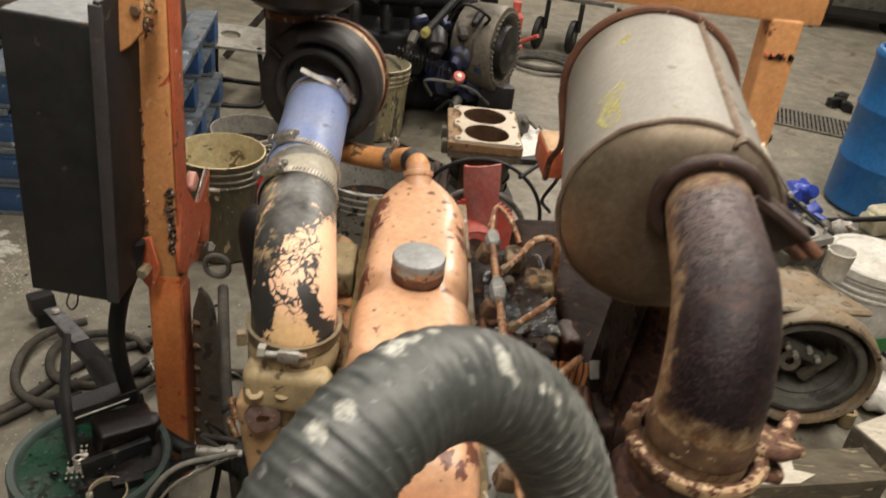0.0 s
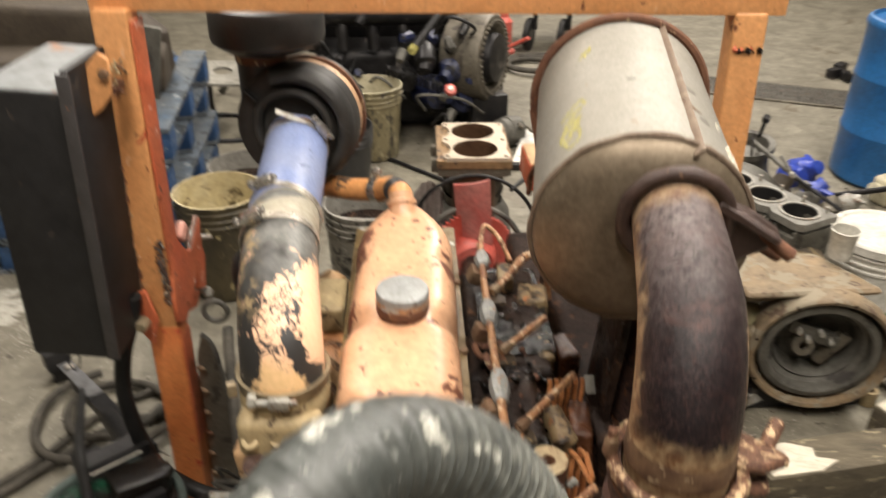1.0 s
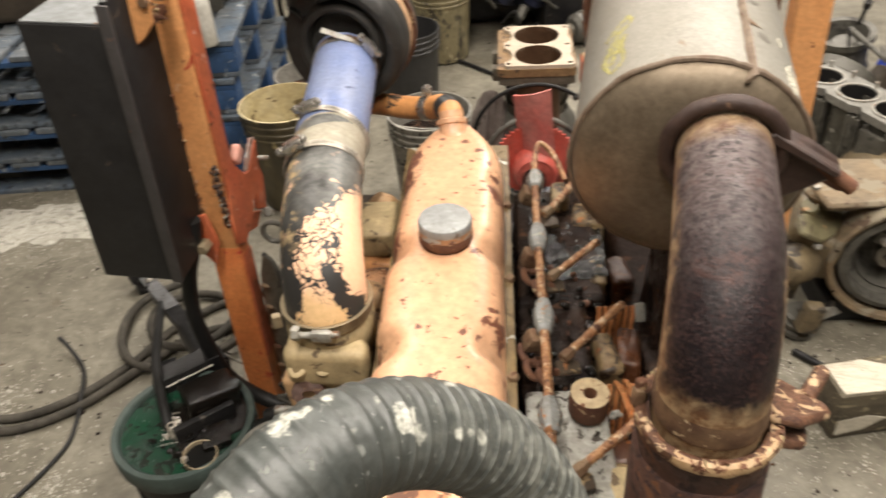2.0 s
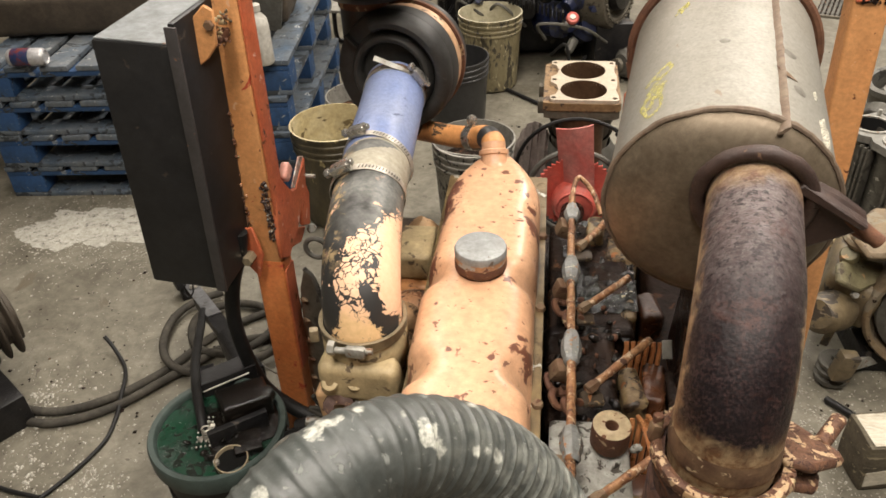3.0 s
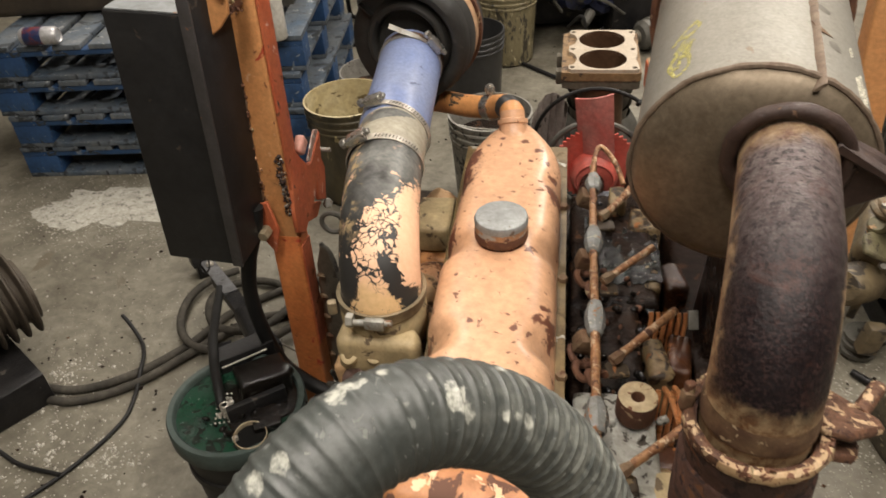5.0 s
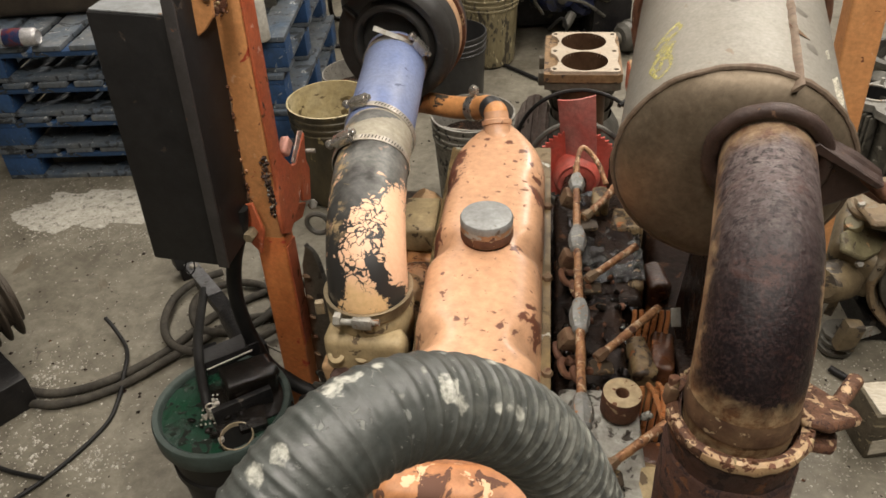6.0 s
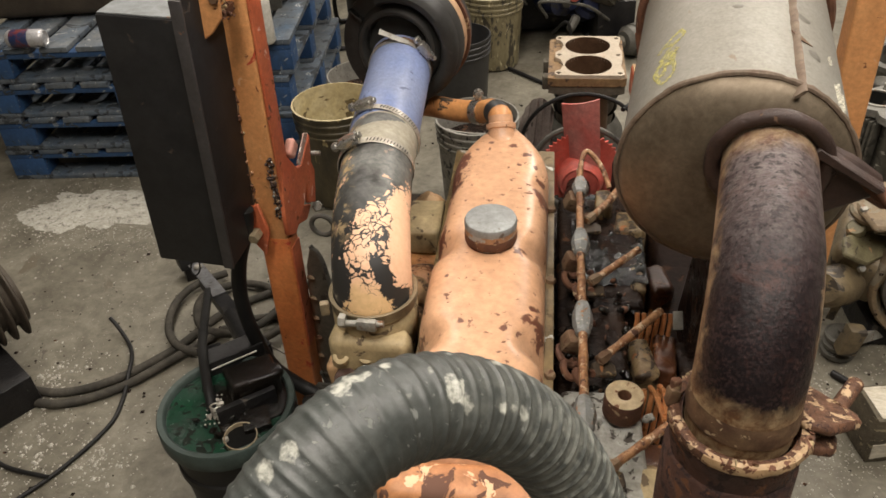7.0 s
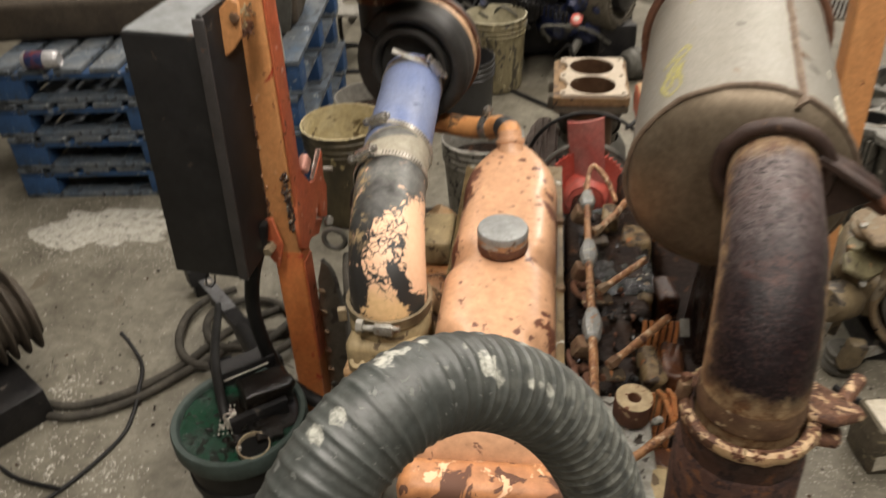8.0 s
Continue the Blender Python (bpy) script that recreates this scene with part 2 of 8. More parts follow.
pail_white = surface("white_pail", (0.70, 0.69, 0.64), (0.55, 0.53, 0.46), 0.45, 0, 6, 70, 0.8, 0.2,
                     (((0.15, 0.13, 0.1), 0.70, 14, 0.6),), 0.2, 0.001)
green_lid = surface("green_painted_lid", (0.008, 0.055, 0.028), (0.018, 0.040, 0.030), 0.22, 0, 11, 70, 0.9, 0.14,
                    (((0.010, 0.014, 0.011), 0.58, 26, 0.15), ((0.16, 0.19, 0.17), 0.70, 120, 0.5)), 0.5, 0.0015)
green_rim = surface("dusty_green_rim", (0.06, 0.085, 0.075), (0.035, 0.055, 0.05), 0.6, 0, 12, 80, 0.8, 0.2, (), 0.2, 0.001)
barrel_blue = surface("blue_drum_plastic", (0.015, 0.12, 0.34), (0.025, 0.15, 0.38), 0.42, 0, 3, 80, 0.7, 0.25,
                      (((0.12, 0.20, 0.30), 0.72, 9, 0.6),), 0.1, 0.001)
wood_old = surface("weathered_timber", (0.15, 0.125, 0.080), (0.060, 0.050, 0.036), 0.8, 0, 5, 60, 0.9, 0.2,
                   (((0.26, 0.22, 0.14), 0.64, 10, 0.9),), 0.6, 0.003, stretch=(1, 6, 6))
wood_white = surface("white_painted_wood", (0.68, 0.64, 0.54), (0.52, 0.47, 0.36), 0.7, 0, 8, 60, 0.8, 0.2,
                     (((0.16, 0.13, 0.09), 0.68, 22, 0.85),), 0.4, 0.002, stretch=(1, 4, 4))
dark_iron = surface("dark_greasy_iron", (0.014, 0.014, 0.016), (0.035, 0.033, 0.032), 0.4, 0.3, 10, 70, 0.9, 0.2,
                    (((0.08, 0.07, 0.06), 0.66, 16, 0.7),), 0.7, 0.004, spec=0.3)
blue_iron = surface("blue_painted_iron", (0.012, 0.022, 0.085), (0.03, 0.035, 0.07), 0.4, 0.1, 10, 70, 0.9, 0.2,
                    (((0.03, 0.03, 0.03), 0.6, 20, 0.7),), 0.6, 0.003)
blue_bright = surface("bright_blue_plastic", (0.02, 0.05, 0.42), (0.05, 0.09, 0.40), 0.4, 0, 10, 70, 0.8, 0.2, (), 0.3, 0.002)
grey_iron = surface("dusty_grey_iron", (0.17, 0.165, 0.145), (0.10, 0.095, 0.08), 0.6, 0.25, 8, 70, 0.9, 0.2,
                    (((0.05, 0.045, 0.04), 0.64, 16, 0.7),), 0.5, 0.003)
pail_zinc = surface("oil_specked_zinc", (0.40, 0.39, 0.35), (0.22, 0.21, 0.185), 0.45, 0.2, 14, 90, 0.9, 0.15, (((0.035, 0.030, 0.026), 0.66, 42, 0.3),), 0.3, 0.001)
splattered = surface("oil_splattered_zinc", (0.40, 0.39, 0.35), (0.27, 0.26, 0.225), 0.5, 0.15, 9, 80, 0.9, 0.2, (((0.03, 0.027, 0.024), 0.575, 34, 0.35), ((0.56, 0.54, 0.48), 0.68, 50, 0.6)), 0.4, 0.0015)
dusty_steel = surface("dusty_pale_steel", (0.36, 0.35, 0.31), (0.24, 0.23, 0.20), 0.6, 0.1, 7, 70, 0.9, 0.2, (((0.16, 0.15, 0.125), 0.60, 12, 0.6), ((0.06, 0.05, 0.04), 0.70, 30, 0.6)), 0.3, 0.0015)
brown_iron = surface("brown_rusty_axle", (0.055, 0.042, 0.030), (0.10, 0.08, 0.056), 0.7, 0.1, 7, 70, 0.9, 0.2, (), 0.5, 0.003)
white_dust = surface("spilled_white_absorbent", (0.60, 0.58, 0.51), (0.46, 0.44, 0.38), 0.95, 0, 12, 120, 0.8, 0.2, (), 0.8, 0.003)
chalk = surface("yellow_crayon", (0.62, 0.57, 0.15), (0.52, 0.48, 0.20), 0.8, 0, 60, 300, 0.8, 0.2, (), 0.2, 0.0003, grime=0.1)
white_chalk = surface("white_crayon", (0.62, 0.60, 0.50), (0.50, 0.48, 0.38), 0.8, 0, 60, 300, 0.8, 0.2, (), 0.2, 0.0003, grime=0.1)
for crayon in (chalk, white_chalk):
    # wax caught on the high spots of the metal only
    tree = crayon.node_tree
    spots = noise_of(tree, tree.nodes.new("ShaderNodeTexCoord").outputs["Object"], 260, 4, 0.65)
    tree.links.new(number(tree, "MULTIPLY", ramp(tree, spots, 0.38, 0.58), 0.75), tree.nodes["Principled BSDF"].inputs["Alpha"])
cloth = surface("dirty_grey_cloth", (0.34, 0.29, 0.26), (0.22, 0.18, 0.16), 0.9, 0, 10, 120, 0.8, 0.2, (((0.07, 0.055, 0.045), 0.64, 16, 0.9),), 0.3, 0.001)
white_wire = surface("grey_wire_sleeve", (0.34, 0.33, 0.30), (0.22, 0.21, 0.18), 0.6, 0, 40, 150, 0.8, 0.2, (), 0.2, 0.0006)
wall_paint = surface("dirty_wall", (0.60, 0.58, 0.53), (0.45, 0.43, 0.39), 0.8, 0, 1.5, 30, 0.8, 0.25, (), 0.2, 0.002)
can_white = surface("can_white", (0.62, 0.62, 0.63), (0.5, 0.5, 0.52), 0.35, 0.4, 20, 120, 0.7, 0.2, (), 0.1, 0.0005)
can_dark = surface("can_dark_print", (0.03, 0.05, 0.14), (0.22, 0.04, 0.03), 0.4, 0.2, 24, 120, 0.9, 0.06, (), 0.1, 0.0005)


def crackled_paint():
    """Peach paint flaking in islands off a black undercoat, rubbed to grey at the upper end of the duct."""
    m = bpy.data.materials.new("flaking_peach_over_black")
    m.use_nodes = True
    nt = m.node_tree
    out = nt.nodes["Principled BSDF"]
    coords = nt.nodes.new("ShaderNodeTexCoord").outputs["Object"]
    warp = nt.nodes.new("ShaderNodeTexNoise")
    warp.inputs["Scale"].default_value, warp.inputs["Detail"].default_value = 42, 7
    nt.links.new(coords, warp.inputs["Vector"])
    bent = nt.nodes.new("ShaderNodeVectorMath")
    bent.operation = "MULTIPLY_ADD"
    bent.inputs[1].default_value = (0.040, 0.040, 0.040)
    nt.links.new(warp.outputs["Color"], bent.inputs[0])
    nt.links.new(coords, bent.inputs[2])
    cells = nt.nodes.new("ShaderNodeTexVoronoi")
    cells.feature = "DISTANCE_TO_EDGE"
    flakes = nt.nodes.new("ShaderNodeTexVoronoi")
    for node in (cells, flakes):
        node.inputs["Scale"].default_value, node.inputs["Randomness"].default_value = 78, 1
        nt.links.new(bent.outputs[0], node.inputs["Vector"])
    chance = nt.nodes.new("ShaderNodeSeparateColor")
    nt.links.new(flakes.outputs["Color"], chance.inputs[0])
    split = nt.nodes.new("ShaderNodeSeparateXYZ")
    nt.links.new(coords, split.inputs[0])
    # run: metres up the duct; side: metres to the right of its middle
    ragged = number(nt, "MULTIPLY", number(nt, "SUBTRACT", noise_of(nt, coords, 26, 6, 0.65, 0.4), 0.5), 0.07)
    run = number(nt, "ADD", number(nt, "ADD", split.outputs["Y"], split.outputs["Z"]), -1.82)
    side = number(nt, "ADD", number(nt, "ADD", split.outputs["X"], 0.198), number(nt, "MULTIPLY", number(nt, "ADD", split.outputs["Y"], -0.905), 0.22))
    upper = ramp(nt, number(nt, "ADD", number(nt, "SUBTRACT", run, number(nt, "MULTIPLY", side, 0.9)), ragged), 0.085, 0.135)
    left = ramp(nt, number(nt, "ADD", number(nt, "MULTIPLY", side, -1.0), ragged), 0.020, 0.042)
    lean = number(nt, "ABSOLUTE", number(nt, "ADD", number(nt, "ADD", side, number(nt, "MULTIPLY", run, 0.42)), number(nt, "ADD", ragged, -0.008)), 0.0)
    gash = number(nt, "MULTIPLY", number(nt, "SUBTRACT", 1.0, ramp(nt, lean, 0.012, 0.020)), number(nt, "SUBTRACT", 1.0, ramp(nt, run, -0.02, 0.005)))
    bare = number(nt, "MAXIMUM", number(nt, "MAXIMUM", upper, left), gash)
    foot = number(nt, "SUBTRACT", 1.0, ramp(nt, number(nt, "ADD", run, ragged), -0.085, -0.055))
    right = number(nt, "MULTIPLY", ramp(nt, side, 0.030, 0.042), number(nt, "SUBTRACT", 1.0, ramp(nt, run, 0.16, 0.20)))
    sound = number(nt, "MAXIMUM", foot, right)
    loss = noise_of(nt, coords, 17, 6, 0.62, 0.5)
    loss = number(nt, "ADD", loss, number(nt, "SUBTRACT", number(nt, "MULTIPLY", bare, 0.34), number(nt, "MULTIPLY", sound, 0.16)))
    crack = ramp(nt, number(nt, "SUBTRACT", cells.outputs["Distance"], number(nt, "MULTIPLY", ramp(nt, loss, 0.36, 0.60), 0.16)), -0.03, -0.012)
    kept = ramp(nt, number(nt, "SUBTRACT", chance.outputs[0], ramp(nt, loss, 0.50, 0.76)), -0.03, 0.0)
    paint = number(nt, "MULTIPLY", crack, kept)
    fine = noise_of(nt, coords, 120, 5, 0.7)
    rubbed = number(nt, "MULTIPLY", ramp(nt, run, 0.06, 0.18), ramp(nt, noise_of(nt, coords, 22, 5, 0.6, 0.4), 0.34, 0.60))
    under = blend(nt, rubbed, (0.022, 0.021, 0.020), blend(nt, ramp(nt, fine, 0.35, 0.65), (0.10, 0.105, 0.10), (0.19, 0.19, 0.175)))
    scuff = number(nt, "MULTIPLY", number(nt, "MULTIPLY", left, ramp(nt, run, 0.0, 0.08)), ramp(nt, noise_of(nt, coords, 45, 6, 0.7, 0.5), 0.52, 0.56))
    under = blend(nt, scuff, under, (0.44, 0.32, 0.17))
    tone = blend(nt, foot, blend(nt, ramp(nt, fine, 0.3, 0.7), (0.70, 0.43, 0.27), (0.82, 0.52, 0.34)), blend(nt, ramp(nt, fine, 0.3, 0.7), (0.62, 0.41, 0.20), (0.76, 0.51, 0.27)))
    nt.links.new(blend(nt, paint, under, tone), out.inputs["Base Color"])
    out.inputs["Roughness"].default_value = 0.48
    relief = nt.nodes.new("ShaderNodeBump")
    relief.inputs["Strength"].default_value, relief.inputs["Distance"].default_value = 0.8, 0.0012
    nt.links.new(number(nt, "ADD", paint, number(nt, "MULTIPLY", fine, 0.2)), relief.inputs["Height"])
    nt.links.new(relief.outputs["Normal"], out.inputs["Normal"])
    return m


flaking = crackled_paint()


def splashed(material, spots, colour, tall=1.0, solid=False):
    """Adds dried splashes or chips of a colour round the given places of a surface."""
    nt = material.node_tree
    out = nt.nodes["Principled BSDF"]
    coords = nt.nodes.new("ShaderNodeTexCoord").outputs["Object"]
    wobble = nt.nodes.new("ShaderNodeTexNoise")
    wobble.inputs["Scale"].default_value, wobble.inputs["Detail"].default_value = 90, 5
    nt.links.new(coords, wobble.inputs["Vector"])
    squeezed = nt.nodes.new("ShaderNodeVectorMath")
    squeezed.operation = "MULTIPLY"
    squeezed.inputs[1].default_value = (1, 1, tall)
    nt.links.new(coords, squeezed.inputs[0])
    total = 0.0
    for place, r in spots:
        far = nt.nodes.new("ShaderNodeVectorMath")
        far.operation = "DISTANCE"
        far.inputs[1].default_value = (place[0], place[1], place[2] * tall)
        nt.links.new(squeezed.outputs[0], far.inputs[0])
        near = number(nt, "SUBTRACT", number(nt, "MULTIPLY", number(nt, "SUBTRACT", wobble.outputs["Fac"], 0.2), 2.3 * r), far.outputs["Value"])
        total = number(nt, "MAXIMUM", total, ramp(nt, near, 0.0, 0.0025))
    under = out.inputs["Base Color"].links[0].from_socket
    broken = total if solid else number(nt, "MULTIPLY", total, ramp(nt, noise_of(nt, coords, 220, 4), 0.25, 0.6))
    nt.links.new(blend(nt, broken, under, colour), out.inputs["Base Color"])
    return material


splashed(hose_rubber, (((-0.018, 0.334, 1.270), 0.016), ((0.045, 0.356, 1.250), 0.014), ((0.048, 0.354, 1.243), 0.010), ((-0.039, 0.286, 1.262), 0.010), ((-0.049, 0.278, 1.255), 0.010),
                       ((0.061, 0.408, 1.225), 0.010), ((0.070, 0.369, 1.224), 0.007), ((0.083, 0.379, 1.208), 0.007), ((0.018, 0.334, 1.264), 0.004), ((0.064, 0.357, 1.194), 0.005),
                       ((0.027, 0.358, 1.262), 0.005), ((0.075, 0.375, 1.215), 0.006), ((0.0, 0.352, 1.264), 0.009), ((0.109, 0.398, 1.175), 0.005)), (0.40, 0.40, 0.35))


def dusted(material, lo, hi, colour):
    """Dried grey dust that thickens along x from lo to hi."""
    nt = material.node_tree
    out = nt.nodes["Principled BSDF"]
    coords = nt.nodes.new("ShaderNodeTexCoord").outputs["Object"]
    split = nt.nodes.new("ShaderNodeSeparateXYZ")
    nt.links.new(coords, split.inputs[0])
    patch = ramp(nt, noise_of(nt, coords, 75, 6, 0.68, 0.3), 0.42, 0.62)
    amount = number(nt, "MULTIPLY", number(nt, "MULTIPLY", patch, ramp(nt, split.outputs["X"], lo, hi)), 0.7)
    nt.links.new(blend(nt, amount, out.inputs["Base Color"].links[0].from_socket, colour), out.inputs["Base Color"])


dusted(hose_rubber, 0.03, 0.13, (0.25, 0.255, 0.225))


def burnt_pipe():
    """Purple-brown mill scale full of fine pits, tan along the flanks, worn to tan at the ends; paler towards the
    muffler, where light from above is put into the colour.
    """
    m = surface("burnt_exhaust_pipe", (0.150, 0.122, 0.118), (0.078, 0.050, 0.050), 0.46, 0.1, 60, 160, 0.95, 0.12,
                (), 0.7, 0.0022, grime=0.45)
    nt = m.node_tree
    out = nt.nodes["Principled BSDF"]
    coords = nt.nodes.new("ShaderNodeTexCoord").outputs["Object"]
    split = nt.nodes.new("ShaderNodeSeparateXYZ")
    nt.links.new(coords, split.inputs[0])
    speck = ramp(nt, noise_of(nt, coords, 300, 4, 0.6), 0.46, 0.58)
    mottle = ramp(nt, noise_of(nt, coords, 28, 6, 0.7, 0.4), 0.4, 0.6)
    scale = blend(nt, speck, (0.008, 0.005, 0.006), blend(nt, mottle, (0.014, 0.008, 0.0085), (0.034, 0.019, 0.0185)))
    ragged = number(nt, "MULTIPLY", number(nt, "SUBTRACT", noise_of(nt, coords, 24, 7, 0.68, 0.5), 0.5), 0.07)
    # Dark front, pale upper run: part real scale, part painted light from above.
    pale_lit_end = ramp(nt, number(nt, "ADD", split.outputs["Y"], number(nt, "MULTIPLY", ragged, 2.5)), 0.60, 0.78)
    pits = ramp(nt, noise_of(nt, coords, 120, 2, 0.5), 0.585, 0.64)
    pale_lit_scale = blend(nt, pits, out.inputs["Base Color"].links[0].from_socket, (0.016, 0.010, 0.010))
    colour = blend(nt, pale_lit_end, scale, pale_lit_scale)
    grown = ramp(nt, number(nt, "ADD", split.outputs["Y"], number(nt, "MULTIPLY", ragged, 2.0)), 0.62, 0.82)
    fleck = number(nt, "MULTIPLY", ramp(nt, noise_of(nt, coords, 230, 3, 0.62), 0.52, 0.62), number(nt, "MULTIPLY", grown, 0.72))
    colour = blend(nt, fleck, colour, (0.17, 0.148, 0.145))
    rusted = ramp(nt, noise_of(nt, coords, 17, 6, 0.7, 0.6), 0.56, 0.70)
    colour = blend(nt, number(nt, "MULTIPLY", rusted, 0.6), colour, (0.085, 0.034, 0.024))
    hole = ramp(nt, noise_of(nt, coords, 210, 2, 0.5), 0.60, 0.65)
    colour = blend(nt, number(nt, "MULTIPLY", hole, 0.85), colour, (0.010, 0.006, 0.006))
    # Ragged tan band along both sides of the pipe's axis.
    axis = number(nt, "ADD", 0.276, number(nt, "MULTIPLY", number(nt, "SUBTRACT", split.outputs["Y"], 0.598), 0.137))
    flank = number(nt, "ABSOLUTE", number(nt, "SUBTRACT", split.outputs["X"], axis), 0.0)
    flank_tan = ramp(nt, number(nt, "ADD", flank, number(nt, "MULTIPLY", ragged, 0.35)), 0.0470, 0.0515)
    low = number(nt, "SUBTRACT", 1.0, ramp(nt, number(nt, "ADD", split.outputs["Z"], ragged), 1.028, 1.056))
    end = ramp(nt, number(nt, "ADD", split.outputs["Y"], ragged), 0.805, 0.84)
    mask = number(nt, "MAXIMUM", number(nt, "MULTIPLY", flank_tan, 0.8), number(nt, "MAXIMUM", low, number(nt, "MULTIPLY", end, 0.6)))
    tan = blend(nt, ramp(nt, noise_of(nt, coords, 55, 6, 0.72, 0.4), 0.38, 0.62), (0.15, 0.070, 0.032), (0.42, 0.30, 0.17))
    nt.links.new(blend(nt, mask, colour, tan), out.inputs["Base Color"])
    out.inputs["Specular IOR Level"].default_value = 0.3
    return m


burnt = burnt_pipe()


# ---- shapes ----
def put(bm, other):
    """Adds the mesh of other to bm."""
    data = bpy.data.meshes.new("tmp")
    other.to_mesh(data)
    bm.from_mesh(data)
    bpy.data.meshes.remove(data)
    other.free()
    return bm


def along(p, q):
    """The pose at p whose z axis points to q."""
    way = Vector(q) - Vector(p)
    return Matrix.Translation(p) @ way.to_track_quat("Z", "Y").to_matrix().to_4x4()


def block(sx, sy, sz, m, bevel=0.003, bm=None, segments=2):
    """A bevelled box centred on the pose m."""
    one = bmesh.new()
    bmesh.ops.create_cube(one, size=1.0, matrix=Matrix.Diagonal((sx, sy, sz, 1)))
    if bevel:
        bmesh.ops.bevel(one, geom=one.edges[:], offset=min(bevel, 0.45 * min(sx, sy, sz)), segments=segments, affect="EDGES", profile=0.6)
    one.transform(m)
    return put(bm, one) if bm else one


def lathe(profile, m, seg=32, bm=None, closed=False):
    """A body turned round the z axis of m from (radius, height) pairs; radius 0 closes an end."""
    one = bmesh.new()
    rings = []
    for r, z in profile:
        if r < 1e-6:
            rings.append([one.verts.new((0, 0, z))])
        else:
            rings.append([one.verts.new((r * math.cos(2 * math.pi * k / seg), r * math.sin(2 * math.pi * k / seg), z)) for k in range(seg)])
    pairs = list(zip(rings, rings[1:])) + ([(rings[-1], rings[0])] if closed else [])
    for a, b in pairs:
        for k in range(seg):
            j = (k + 1) % seg
            if len(a) == 1 and len(b) > 1:
                one.faces.new((a[0], b[j], b[k]))
            elif len(b) == 1 and len(a) > 1:
                one.faces.new((a[k], a[j], b[0]))
            elif len(a) > 1:
                one.faces.new((a[k], a[j], b[j], b[k]))
    bmesh.ops.recalc_face_normals(one, faces=one.faces[:])
    one.transform(m)
    return put(bm, one) if bm else one


def rod(p, q, r, seg=16, bevel=0.15, bm=None):
    """A round bar from p to q with softened ends."""
    length = (Vector(q) - Vector(p)).length
    b = min(r * bevel, length * 0.3)
    return lathe([(0, 0), (r - b, 0), (r, b), (r, length - b), (r - b, length), (0, length)], along(p, q), seg, bm)


def spline(points, steps):
    """A smooth line through the points."""
    pts = [Vector(p) for p in points]
    pts = [2 * pts[0] - pts[1], *pts, 2 * pts[-1] - pts[-2]]
    line = []
    for a, b, c, d in zip(pts, pts[1:], pts[2:], pts[3:]):
        for k in range(steps):
            t = k / steps
            line.append(0.5 * (2 * b + (c - a) * t + (2 * a - 5 * b + 4 * c - d) * t * t + (3 * b - a - 3 * c + d) * t ** 3))
    return line + [pts[-2]]


def sweep(line, radius, seg=14, bm=None, cap=True, squash=1.0):
    """A tube along a line of points; radius is a number or a function of 0..1."""
    one = bmesh.new()
    line = [Vector(p) for p in line]
    n = len(line)
    side, rings = None, []
    for k, p in enumerate(line):
        way = (line[min(k + 1, n - 1)] - line[max(k - 1, 0)]).normalized()
        if side is None:
            side = way.orthogonal().normalized()
        side = (side - way * side.dot(way)).normalized()
        up = way.cross(side)
        r = radius(k / (n - 1)) if callable(radius) else radius
        rings.append([one.verts.new(p + r * (math.cos(2 * math.pi * j / seg) * side + squash * math.sin(2 * math.pi * j / seg) * up)) for j in range(seg)])
    for a, b in zip(rings, rings[1:]):
        for j in range(seg):
            one.faces.new((a[j], a[(j + 1) % seg], b[(j + 1) % seg], b[j]))
    if cap:
        one.faces.new(rings[0][::-1])
        one.faces.new(rings[-1])
    bmesh.ops.recalc_face_normals(one, faces=one.faces[:])
    return put(bm, one) if bm else one


def slab(outline, thick, m, bevel=0.002, bm=None):
    """A plate of the outline in the pose's x and y, thick along its z."""
    one = bmesh.new()
    low = [one.verts.new((x, y, 0)) for x, y in outline]
    face = one.faces.new(low)
    made = bmesh.ops.extrude_face_region(one, geom=[face])
    bmesh.ops.translate(one, verts=[v for v in made["geom"] if isinstance(v, bmesh.types.BMVert)], vec=(0, 0, thick))
    bmesh.ops.recalc_face_normals(one, faces=one.faces[:])
    if bevel:
        bmesh.ops.bevel(one, geom=one.edges[:], offset=bevel, segments=1, affect="EDGES")
    one.transform(m)
    return put(bm, one) if bm else one


def bored(outline, thick, holes, m, seg=40):
    """A plate with round holes right through it."""
    bm = bmesh.new()
    top = [bm.verts.new((x, y, thick)) for x, y in outline]
    edges = [bm.edges.new((top[k], top[(k + 1) % len(top)])) for k in range(len(top))]
    rings = []
    for cx, cy, r in holes:
        ring = [bm.verts.new((cx + r * math.cos(2 * math.pi * k / seg), cy + r * math.sin(2 * math.pi * k / seg), thick)) for k in range(seg)]
        rings.append(ring)
        edges += [bm.edges.new((ring[k], ring[(k + 1) % seg])) for k in range(seg)]
    bmesh.ops.triangle_fill(bm, edges=edges, use_beauty=True)
    for loop_ in [top, *rings]:
        low = [bm.verts.new((v.co.x, v.co.y, 0)) for v in loop_]
        for k in range(len(loop_)):
            j = (k + 1) % len(loop_)
            bm.faces.new((loop_[k], loop_[j], low[j], low[k]))
    bmesh.ops.recalc_face_normals(bm, faces=bm.faces[:])
    bm.transform(m)
    return bm


